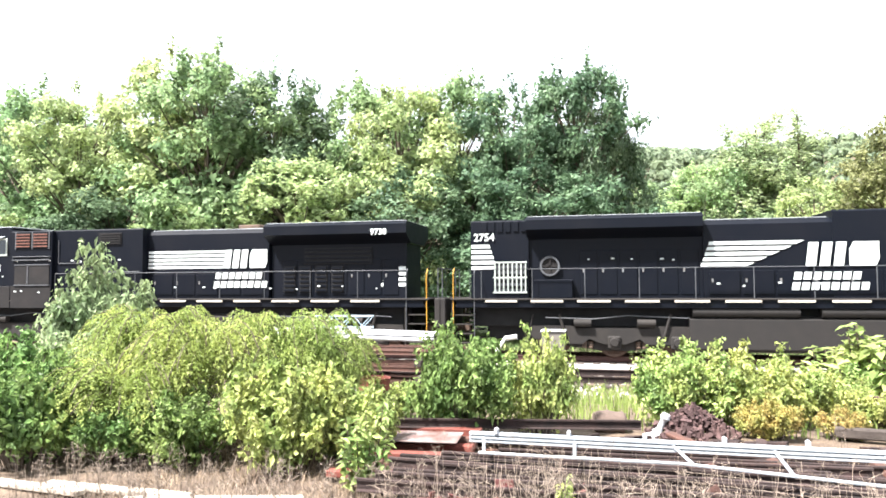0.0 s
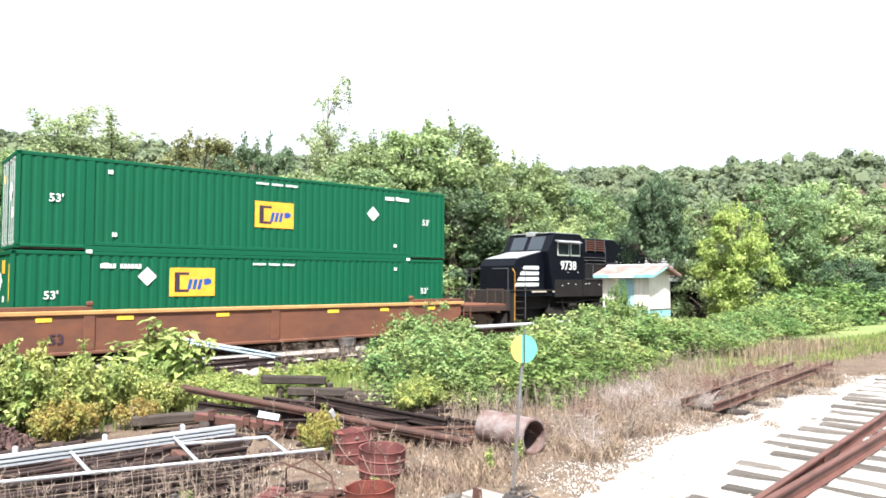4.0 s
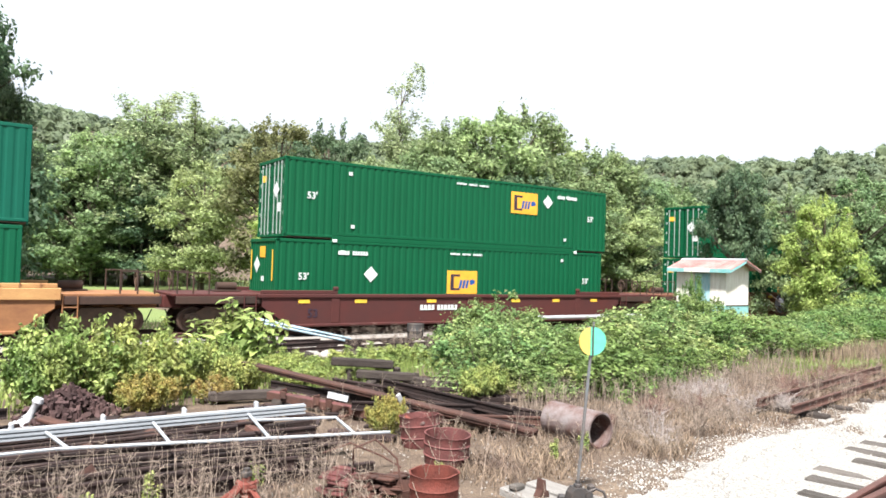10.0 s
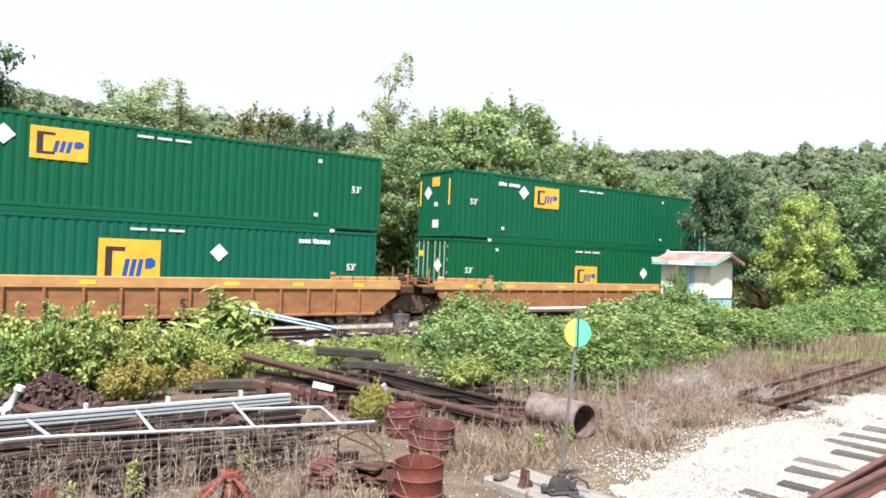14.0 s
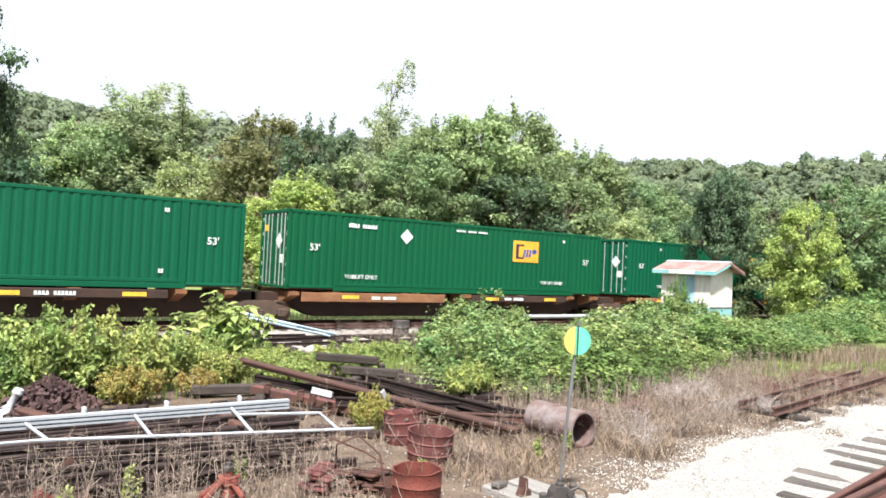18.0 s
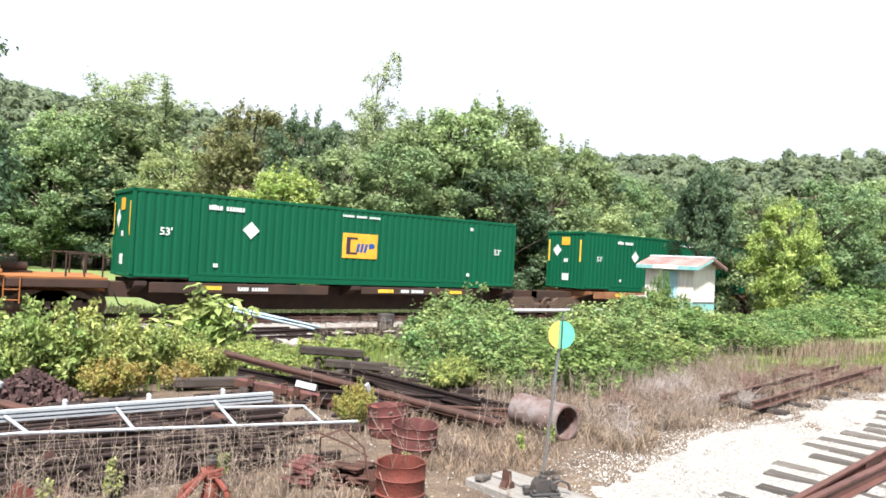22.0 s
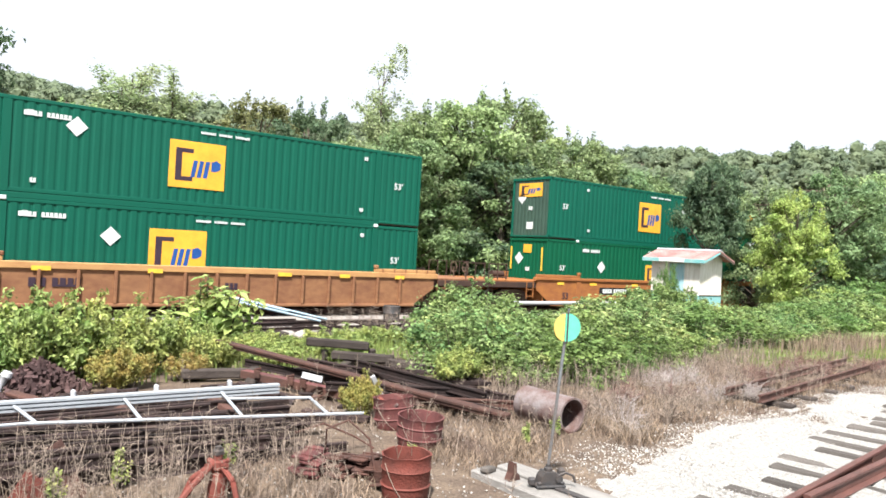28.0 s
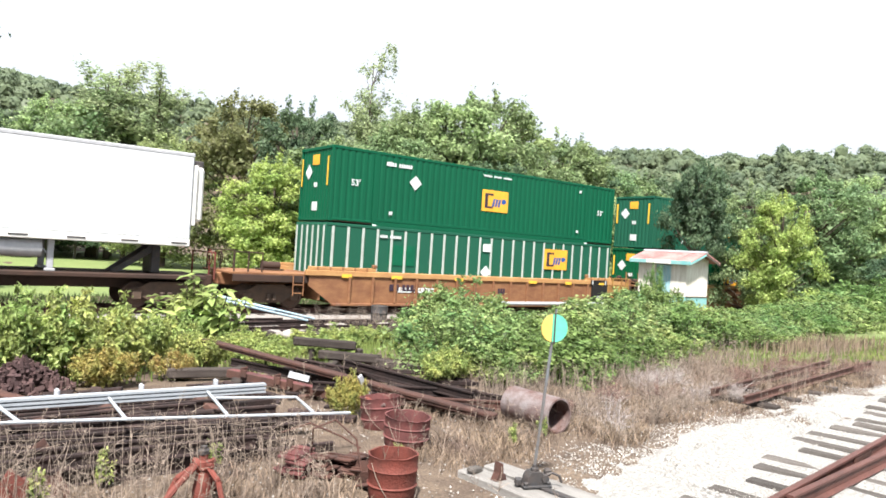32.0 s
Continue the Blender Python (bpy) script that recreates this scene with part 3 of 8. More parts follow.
def plant_meshes(kind, seed):
    """Trunk and crown meshes of a plant of unit kind, kept for its repeats."""
    key = (kind, seed)
    if key in PLANTS:
        return PLANTS[key]
    global rng
    rng = np.random.default_rng(100 + seed * 7 + sum(map(ord, kind)))
    u = rng.uniform
    wood = Geo()
    lobes, way, sides = [], None, 4
    if kind in ("broad", "light", "bright", "dark", "high_dark", "high_bright", "olive"):
        low = {"high_dark": 4.3, "high_bright": 1.5}.get(kind, 0.7)
        wood.rod((0, 0, -0.4), (0.1, 0.05, 4.2), 0.22, 0.13, 8)
        wood.rod((0.1, 0.05, 4.2), (0.2, -0.1, 8.4), 0.13, 0.03, 6)
        inner = []
        for _ in range(9):
            a, z = u(0, 6.28), u(low + 1.3, 7.2)
            q = u(0.2, 1.3)
            inner.append(((q * math.cos(a), q * math.sin(a), z), (u(0.9, 1.4), u(0.9, 1.4), u(0.8, 1.2))))
        for _ in range(62):
            a, z = u(0, 6.28), low + (9.0 - low) * rng.random() ** 0.8
            q = 3.0 * math.sqrt(max(0.06, 1 - ((z - 4.4) / 5.3) ** 2)) * u(0.55, 1.06)
            k = u(0.42, 0.92) * (1.12 - 0.045 * z)
            lobes.append(((q * math.cos(a), q * math.sin(a), z), (k * 1.2, k * 1.2, k * 0.78)))
            wood.rod((0.1, 0.05, max(0.8, z - u(0.8, 2.0)) * 0.85), (q * math.cos(a) * 0.97, q * math.sin(a) * 0.97, z), 0.05, 0.012, 5)
        for _ in range(16):
            a, q = u(0, 6.28), 2.3 * rng.random() ** 0.7
            lobes.append(((q * math.cos(a), q * math.sin(a), 9.35 - 0.42 * q * q + u(-0.5, 0.35)), (u(0.16, 0.3), u(0.16, 0.3), u(0.4, 0.75))))
        p, n, s = lobes_leaves(lobes, 76 if kind in ("bright", "high_bright") else 62, 0.125, 0.62, 0.14)
        p2, n2, s2 = lobes_leaves(inner, 26, 0.22, 0.4, 0.0)
        p, n, s = np.concatenate((p, p2)), np.concatenate((n, n2)), np.concatenate((s, s2))
        sides = 3
        m = {"broad": LEAF_MID, "light": LEAF_LIGHT, "bright": LEAF_BRIGHT, "high_bright": LEAF_BRIGHT, "dark": LEAF_DARK, "high_dark": LEAF_DARK, "olive": LEAF_OLIVE}[kind]
        long = 1.7
    elif kind == "pale":
        for _ in range(5):
            a, q = u(0, 6.28), u(0.3, 1.2)
            fork, top = (0.1 * q, 0.05, u(2.6, 3.8)), (q * math.cos(a), q * math.sin(a), u(6.0, 8.2))
            wood.rod((0, 0, -0.4), fork, 0.07, 0.05, 6)
            wood.rod(fork, top, 0.045, 0.015, 6)
            lobes.append((top, (u(0.7, 1.1), u(0.7, 1.1), u(0.5, 0.9))))
        p, n, s = lobes_leaves(lobes, 26, 0.15, 0.6, 0.16)
        m, long, sides = LEAF_MID, 1.6, 3
    elif kind == "wispy":
        wood.rod((0, 0, -0.4), (0.3, 0, 9.4), 0.075, 0.012, 6)
        for i in range(52):
            a, z = u(0, 6.28), 1.6 + 7.2 * rng.random() ** 0.8
            foot = Vector((0.03 * z, 0, z))
            q, rise = u(0.3, 1.7) * (1.15 - z / 12), u(0.7, 1.9)
            end = foot + Vector((q * math.cos(a), q * math.sin(a), rise))
            wood.rod(foot, end, 0.014, 0.004, 4)
            for e in (0.45, 0.65, 0.85, 1.0):
                c = foot.lerp(end, e) + Vector(rng.normal(size=3) * 0.1)
                k = u(0.13, 0.27)
                lobes.append((tuple(c), (k, k, k * 1.5)))
        p, n, s = lobes_leaves(lobes, 62, 0.062, 0.9, 0.1)
        m, long, sides = LEAF_GREY, 2.0, 3
    elif kind in ("bush", "bush_deep", "bush_grey", "bush_yellow"):
        for _ in range(8):
            a, q, z = u(0, 6.28), u(0.0, 0.5), u(0.2, 0.55)
            lobes.append(((q * math.cos(a), q * math.sin(a), z), (u(0.2, 0.36), u(0.2, 0.36), u(0.16, 0.3))))
        for _ in range(38):
            a, q = u(0, 6.28), 0.82 * math.sqrt(rng.random())
            top = Vector((q * math.cos(a), q * math.sin(a), (1.02 - 0.62 * q * q) * u(0.62, 1.16)))
            foot = Vector((q * 0.35 * math.cos(a), q * 0.35 * math.sin(a), -0.05))
            wood.rod(foot, top, 0.010, 0.004, 4)
            for e in (1.0, 0.86, 0.72):
                c = foot.lerp(top, e)
                k = 0.07 + 0.09 * (1.05 - e) / 0.3
                lobes.append((tuple(c), (k * u(0.8, 1.3), k * u(0.8, 1.3), k * 0.8)))
        p, n, s = lobes_leaves(lobes, 340, 0.044, 0.85, 0.14)
        m = {"bush": LEAF_BUSH, "bush_deep": LEAF_DEEP_SHADED, "bush_grey": LEAF_SAGE, "bush_yellow": LEAF_YELLOW}[kind]
        long = 1.75
    elif kind in ("vine", "vine_deep"):
        for _ in range(15):
            a, q, z = u(0, 6.28), u(0.0, 0.72), u(0.15, 0.8)
            z *= 1 - 0.55 * q
            lobes.append(((q * math.cos(a), q * math.sin(a), z), (u(0.2, 0.42), u(0.2, 0.42), u(0.14, 0.3))))
        for _ in range(44):
            a, q = u(0, 6.28), 0.9 * math.sqrt(rng.random())
            top = (q * math.cos(a), q * math.sin(a), (1.0 - 0.6 * q * q) * u(0.75, 1.15))
            wood.rod((q * 0.6 * math.cos(a), q * 0.6 * math.sin(a), 0.05), top, 0.006, 0.003, 4)
            k = u(0.06, 0.15)
            lobes.append((top, (k, k, k * 0.8)))
        p, n, s = lobes_leaves(lobes, 700, 0.042, 0.9, 0.36)
        m, long, sides = LEAF_VINE if kind == "vine" else LEAF_DEEP_SHADED, 1.5, 3
    elif kind == "weeping":
        P, N, S, T = [], [], [], []
        for _ in range(64):
            a, z0, q = u(0, 6.28), u(0.62, 1.0), u(0.35, 1.0)
            pts = [Vector(((0.08 + q * e) * math.cos(a), (0.08 + q * e) * math.sin(a), z0 * (0.35 + 2.0 * e - 1.55 * e * e))) for e in [i / 8 for i in range(9)]]
            wood.path(pts, 0.005, 4)
            for i in range(26):
                e = 0.9 + 7.09 * i / 26
                k = int(e)
                c = pts[k].lerp(pts[k + 1], e - k)
                d = (pts[k + 1] - pts[k]).normalized()
                side = d.cross(Vector((0, 0, 1))).normalized() * (1 if i % 2 else -1)
                tip = side * u(0.7, 1.1) + d * 0.7 + Vector((0, 0, -0.25))
                for j in range(15):
                    f = (j + rng.random()) / 15 * 0.2
                    droop = Vector((0, 0, -1.6 * f * f))
                    P.append(np.array(c + tip * f + droop) + rng.normal(size=3) * 0.008)
                    N.append(np.array((0, 0, 1.0)) + 0.35 * rng.normal(size=3))
                    S.append(0.017 * u(0.7, 1.3))
                    T.append(np.array(d if j % 2 else side))
        p, n, s, way = np.array(P), np.array(N), np.array(S), np.array(T)
        m, long, sides = LEAF_WEEP, 2.6, 3
    else:  # broad-leaved weed with upright stems
        P, N, S = [], [], []
        for _ in range(9):
            a, q = u(0, 6.28), u(0.02, 0.22)
            tip = Vector((2.2 * q * math.cos(a), 2.2 * q * math.sin(a), u(0.7, 1.15)))
            foot = Vector((q * math.cos(a), q * math.sin(a), -0.05))
            wood.rod(foot, tip, 0.014, 0.006, 5)
            for i in range(26):
                e = 0.25 + 0.75 * i / 25
                c, b = foot.lerp(tip, e), i * 2.4
                out = np.array((math.cos(b), math.sin(b), 0.12))
                P.append(np.array(c) + out * 0.11 * (1.25 - e * 0.7))
                N.append(np.array((0, 0, 1.0)) + out * 0.5 + 0.3 * rng.normal(size=3))
                S.append(0.095 * u(0.7, 1.3) * (1.2 - 0.5 * e))
        p, n, s = np.array(P), np.array(N), np.array(S)
        m, long = LEAF_BUSH, 2.4
    PLANTS[key] = (wood.mesh("trunk", PALE_BARK if kind == "pale" else BARK, True), leaf_cloud("crown", p, n, s, m, long, way, sides))
    return PLANTS[key]


LEAF_WEEP = leaf_mat("weeping yellow green leaf", (0.190, 0.255, 0.068), (0.330, 0.380, 0.112), patch=2.0, spread=0.55)


def plant(kind, seed, x, y, size, label, category="tree", group="", wide=1.0, turn=None, z=None):
    name = "tree" if category == "tree" else "bush"
    trunk, crown = plant_meshes(kind, seed)
    turn = (seed * 97 + x * 31 + y * 17) % 360 if turn is None else turn
    m = pose(x, y, ground_z(x, y) if z is None else z, 0, 0, turn) @ Matrix.Diagonal((size * wide, size * wide, size, 1))
    ob = thing(name, label, category, m, group)
    part("trunk" if category == "tree" else "stem", trunk, BARK, ob)
    part("crown" if category == "tree" else "foliage", crown, LEAF_MID, ob)
    return ob


# wood edge beyond the line: x, y, height in tens of metres, kind, width
WOOD_LEFT = [
    (-34, 36, 1.30, "broad", 1.1), (-29, 34, 1.20, "light", 1.0), (-24.5, 37, 1.44, "light", 1.15), (-21, 34, 1.34, "broad", 1.1), (-18, 36, 1.25, "dark", 1.1),
    (-26, 33, 0.75, "dark", 1.3), (-21.5, 32.5, 0.62, "light", 1.2), (-15.0, 33, 0.80, "light", 1.35), (-14, 37.5, 1.22, "broad", 1.1), (-10.5, 35.5, 1.15, "light", 1.0),
    (-7.5, 37, 1.20, "broad", 1.0), (-9, 33.5, 0.75, "dark", 1.3), (-4.4, 35, 1.10, "dark", 0.9), (-1.4, 36, 1.20, "dark", 0.95), (0.0, 36.5, 1.20, "dark", 0.55),
]
WOOD_MIDDLE = [
    (-3, 33, 0.72, "dark", 1.3), (8.6, 64, 1.15, "light", 1.3), (12.2, 61, 1.50, "wispy", 2.6), (14.7, 60, 1.43, "wispy", 2.5), (6.2, 65, 0.98, "dark", 1.4),
    (13.1, 65, 1.1, "broad", 1.4), (14.6, 54, 0.9, "light", 1.2), (18.8, 50, 1.04, "olive", 1.1), (2.6, 67, 1.0, "broad", 1.3), (9.8, 70, 1.12, "broad", 1.5), (11.5, 62, 0.8, "dark", 1.5), (11.0, 62, 1.40, "wispy", 2.4), (13.5, 61, 1.44, "wispy", 2.4), (15.5, 61, 1.18, "wispy", 2.2), (7.4, 61, 0.7, "broad", 1.5), (18.6, 40, 0.92, "dark", 0.85), (15.5, 36, 0.66, "bright", 1.2),
    (19, 36, 0.70, "broad", 1.2), (22.5, 39, 1.44, "wispy", 1.4), (26, 42, 1.18, "wispy", 2.0), (23, 36, 0.78, "broad", 1.2), (25.5, 38, 0.95, "broad", 1.1),
]
WOOD_RIGHT = [
    (28.5, 37, 1.02, "light", 1.2), (32, 38, 1.12, "broad", 1.2), (36, 39, 1.05, "light", 1.1), (29.5, 34, 0.70, "dark", 1.3), (34, 34, 0.72, "broad", 1.3),
    (40, 38, 0.98, "broad", 1.2), (45, 40, 1.0, "dark", 1.2), (50, 42, 1.02, "broad", 1.2), (57, 44, 1.05, "broad", 1.2), (64, 45, 1.1, "dark", 1.2),
    (39, 34, 0.6, "light", 1.3), (72, 46, 1.15, "broad", 1.3), (-42, 38, 1.3, "dark", 1.2), (-48, 37, 1.2, "broad", 1.2),
]
WORDS = {"bright": "bright yellow-green tree at the wood's edge", "broad": "leafy green broadleaf tree at the wood's edge", "light": "light green broadleaf tree at the wood's edge", "dark": "dense dark green tree at the wood's edge",
         "olive": "olive brown thin-leaved tree in the wood", "wispy": "tall wispy sapling with sparse leaves above the wood"}
for i, (x, y, s, kind, wide) in enumerate(WOOD_LEFT + WOOD_MIDDLE + WOOD_RIGHT):
    s *= 1.07 if kind == "wispy" else 1.22 if x < 4 else 1.32 if 18 < x < 42 else 1.15
    plant(kind, i % (3 if kind in ("broad", "light", "dark") else 2), x, y, s, WORDS[kind], group="wood beyond the railway", wide=wide / max(s, 0.85) ** 0.3)
for i, (x, y, s) in enumerate(((8.0, 60.6, 1.3), (9.8, 60.2, 1.4), (11.5, 60.8, 1.25), (13.9, 60.4, 1.35))):
    plant("pale", i % 2, x, y, s, "slender pale-barked tree before the dark wood", group="wood beyond the railway")
# trees on the near side of the line
for kind, seed, x, y, s, wide in (("high_dark", 2, 31.4, 20.4, 0.86, 0.66), ("high_bright", 0, 33.9, 17.4, 0.68, 0.90), ("broad", 2, 43.6, 20.0, 0.93, 1.1), ("light", 0, 50, 19.5, 1.0, 1.2), ("broad", 0, 37.8, 20.9, 0.80, 0.9),
                                  ("broad", 1, 59, 19, 1.0, 1.3), ("dark", 2, 44, 15.8, 0.42, 1.7), ("dark", 1, 63, 17, 0.9, 1.4)):
    plant(kind, seed, x, y, s, "pale green leafy tree on the near side of the line", group="trees by the siding", wide=wide)

# wooded hill: crowns as one mass
P, N, S = [], [], []
rng = np.random.default_rng(77)
b = bmesh.new()
bmesh.ops.create_icosphere(b, subdivisions=1, radius=0.78)
ball = np.array([v.co[:] for v in b.verts])
ball_faces = [tuple(v.index for v in f.verts) for f in b.faces if f.calc_center_median().z > -0.35]
b.free()
mass = Geo()
for _ in range(9000):
    a, d = rng.uniform(-0.75, 1.26), math.sqrt(rng.uniform(62 ** 2, 345 ** 2))
    pine = a > 1.09 and 200 < d < 250
    x, y = d * math.sin(a), d * math.cos(a)
    if y < 52:
        continue
    r = rng.uniform(1.5, 3.2)
    k = 38
    c = np.array((x, y, ground_z(x, y) + (rng.uniform(2, 6.5) if d < 110 else rng.uniform(3, 9) if pine else rng.uniform(0.5, 4.5))))
    if c[2] < 2 + 0.085 * d:
        continue
    lump = np.array([noise.noise(Vector(v * 1.7 + c)) for v in ball])
    mass.raw(c + ball * (r * 0.93, r * 0.93, r) * (1 + 0.42 * lump + 0.10 * rng.normal(size=len(ball)))[:, None], ball_faces)
    q = rng.normal(size=(k, 3))
    q /= np.linalg.norm(q, axis=1)[:, None]
    q[:, 2] = np.abs(q[:, 2]) * 1.1 - 0.25
    P.append(c + q * r * rng.uniform(0.78, 1.12, (k, 1)))
    N.append(q + np.array((0, 0, 0.4)) + 0.2 * rng.normal(size=q.shape))
    S.append(np.full(k, 0.0026 * d + 0.30) * rng.uniform(0.7, 1.3, k))
solo("wooded_hill_crowns", leaf_cloud("wooded_hill_crowns", np.concatenate(P), np.concatenate(N), np.concatenate(S), LEAF_FAR, 1.1, None, 3), LEAF_FAR,
     "distant wooded hillside of dull green tree crowns", "woods", kind="stuff")

solo("wooded_hill", mass, LEAF_FAR, "distant wooded hillside of rounded dull green crowns", "woods", kind="stuff")

# bushes: kind, seed, x, y, height, width
BUSHES_A = [
    ("weeping", 0, -5.9, 8.3, 1.72, 0.62), ("weeping", 1, -4.9, 7.9, 1.62, 0.66), ("weeping", 0, -4.0, 8.5, 1.66, 0.60), ("weeping", 1, -3.6, 9.1, 1.28, 0.50), ("weeping", 0, -5.5, 7.2, 1.15, 0.85),
    ("bush_grey", 0, -8.3, 10.2, 2.25, 0.58), ("bush_deep", 0, -6.2, 6.5, 1.20, 0.75), ("bush_deep", 1, -6.9, 6.9, 1.30, 0.80), ("bush", 1, -3.35, 7.0, 1.22, 0.72), ("bush", 0, -2.75, 7.5, 0.80, 0.85),
    # first bush_deep here sits below the weeping ones, shade put into its leaf colour
    ("bush_deep", 2, -4.5, 6.9, 0.85, 0.85), ("bush_deep", 0, -1.75, 8.7, 1.42, 0.64), ("bush", 2, -0.85, 8.95, 1.30, 0.50), ("bush", 1, -2.3, 9.7, 0.55, 1.2), ("bush", 1, -3.1, 9.6, 0.55, 1.2),
    ("bush_grey", 1, -7.4, 9.3, 1.35, 0.9),
]
BUSHES_B = [
    ("bush", 0, 1.0, 10.2, 1.08, 0.85), ("bush", 2, 1.75, 10.5, 1.14, 0.78), ("bush_yellow", 1, 2.0, 9.55, 0.50, 1.0), ("bush", 1, 2.5, 10.9, 1.0, 0.85), ("bush", 2, 3.4, 11.9, 0.8, 1.0),
    ("bush_yellow", 0, 2.9, 9.8, 0.38, 1.0), ("bush", 0, 4.8, 12.0, 0.5, 1.5), ("bush", 2, 6.0, 12.3, 0.5, 1.5), ("bush", 1, 3.5, 10.6, 0.6, 1.1), ("bush", 2, 7.6, 13.5, 0.5, 1.6),
    ("bush", 0, 9.4, 15.0, 0.45, 1.6), ("bush", 1, 5.4, 14.6, 0.4, 1.6), ("bush_yellow", 1, 4.02, 6.95, 0.48, 0.62), ("vine", 0, 7.3, 9.0, 0.95, 1.4), ("vine", 1, 8.3, 8.6, 1.0, 1.6),
]
BUSHES_C = [
    ("vine", 2, 9.9, 8.8, 1.05, 1.6), ("vine", 0, 9.2, 11.3, 1.2, 1.2), ("vine", 1, 9.8, 10.9, 1.2, 1.4), ("vine", 2, 11.6, 9.6, 1.0, 1.7), ("vine", 0, 12.0, 11.6, 1.1, 1.6),
    ("vine", 1, 13.6, 10.2, 0.95, 1.8), ("vine", 2, 14.6, 12.4, 0.95, 1.8), ("vine", 0, 16.4, 11.0, 0.9, 1.9), ("vine", 1, 17.4, 13.6, 0.95, 1.8), ("vine", 2, 19.2, 14.6, 1.6, 1.3),
    ("vine", 0, 20.9, 14.4, 0.85, 1.8), ("vine", 1, 20.2, 12.4, 0.85, 1.9), ("vine", 2, 23.2, 14.2, 0.8, 1.8), ("vine", 0, 25.8, 14.6, 0.72, 1.9), ("vine", 1, 28.4, 15.4, 0.75, 1.9),
]
BUSHES_D = [
    ("vine", 2, 23.6, 16.0, 0.6, 1.5), ("vine", 0, 22.0, 16.6, 1.9, 0.8), ("vine", 1, 31.2, 15.2, 1.6, 1.7), ("vine", 2, 34.8, 15.4, 1.9, 1.6), ("vine", 0, 8.5, 10.4, 1.0, 1.3),
    ("vine", 1, 18.6, 11.6, 0.9, 1.9), ("vine", 2, 22.4, 12.2, 0.9, 1.9), ("vine", 0, 26.4, 13.0, 1.0, 1.9), ("vine", 1, 38.5, 15.0, 2.0, 1.6), ("vine", 2, 10.8, 12.8, 1.3, 1.5),
    ("vine", 0, 14.2, 14.2, 0.9, 1.8), ("vine", 1, 12.8, 16.0, 1.3, 1.6), ("vine", 2, 16.6, 16.6, 0.8, 1.9), ("vine", 1, 21.4, 15.2, 1.6, 0.9), ("vine", 0, 22.8, 16.6, 2.8, 0.22),
]
BUSHES_F = [
    # low bush_deep at -5.3: leaf colour darkened for the shade it stands in
    ("bush_deep", 2, -7.8, 7.6, 1.2, 1.0), ("bush_deep", 0, -5.3, 6.7, 0.7, 0.9), ("bush", 1, 5.6, 10.4, 0.5, 1.3), ("bush", 2, 4.6, 10.9, 0.45, 1.4), ("vine", 2, 7.2, 9.7, 0.6, 1.2),
]
BUSHES_E = [
    ("vine", 0, 12.6, 9.7, 0.8, 1.9), ("vine", 2, 14.7, 9.9, 0.85, 1.9), ("vine", 1, 16.6, 10.0, 0.85, 1.9), ("vine", 0, 18.7, 10.2, 0.85, 1.9), ("vine", 2, 21.0, 10.9, 0.85, 1.9),
    ("vine", 1, 23.6, 11.4, 0.9, 1.9), ("vine", 0, 26.8, 12.0, 1.1, 1.9), ("vine", 2, 30.0, 13.0, 1.2, 1.9), ("vine", 1, 33.5, 13.6, 1.4, 1.9), ("vine", 0, 24.6, 15.6, 0.5, 1.4),
    ("vine", 2, 28.2, 16.2, 0.55, 1.4), ("vine", 1, 7.3, 8.0, 0.55, 1.5), ("vine", 2, 8.5, 7.7, 0.5, 1.6), ("vine", 0, 9.6, 7.9, 0.5, 1.6), ("vine", 1, 11.0, 8.3, 0.55, 1.7), ("vine", 2, 12.4, 8.8, 0.55, 1.7), ("bush", 0, 6.4, 8.2, 0.5, 1.0), ("bush", 1, 13.4, 8.9, 0.45, 1.1), ("vine", 1, 30.0, 16.4, 0.8, 1.2), ("vine", 0, 10.9, 9.2, 0.8, 1.8),
]
BUSH_WORDS = {"weeping": "drooping yellow-green bush with fine hanging leaves", "bush": "sunlit green leafy bush among the scrap", "bush_deep": "deep green leafy bush with a dark shaded inside", "bush_grey": "sage green rounded shrub beside the siding",
              "bush_yellow": "small yellowing shrub in the dry grass", "vine": "mound of green vines smothering the old siding", "vine_deep": "mound of deep green vines over the old siding", "weed": "tall broad-leaved green weed in the scrap yard"}
for kind, seed, x, y, s, wide in BUSHES_A + BUSHES_B + BUSHES_C + BUSHES_D + BUSHES_E + BUSHES_F:
    if kind == "vine":
        k = 0.68 + 0.52 * ((x * 3.7 + y * 5.3) % 1.0)
        k = min(k, 0.78) if x > 10.4 and 11 < y < 17 and x < 18 else k
        s, wide = s * k, wide * 1.0 / max(k, 0.8)
        kind = "vine_deep" if (x * 2.3 + y * 7.1) % 1.0 < 0.36 else "vine"
    vine = kind.startswith("vine")
    plant(kind, seed, x, y, s, BUSH_WORDS[kind], "vine mound" if vine else "bush", "vine mounds" if vine else "yard bushes", wide)
for i, (x, y, s) in enumerate(((4.2, 13.0, 1.35), (3.9, 13.4, 1.15), (4.6, 13.3, 1.2), (4.3, 13.7, 1.1), (-3.0, 7.6, 0.6), (-2.2, 6.2, 0.75), (0.7, 5.3, 0.3), (-0.3, 5.7, 0.35), (1.2, 5.7, 0.28), (2.1, 5.8, 0.22), (5.0, 5.2, 0.2), (5.6, 5.4, 0.2), (0.3, 4.9, 0.25), (3.5, 5.1, 0.2))):
    plant("weed", i % 2, x, y, s, BUSH_WORDS["weed"], "weed", "tall weeds", 1.25 if s > 1 else 0.85)


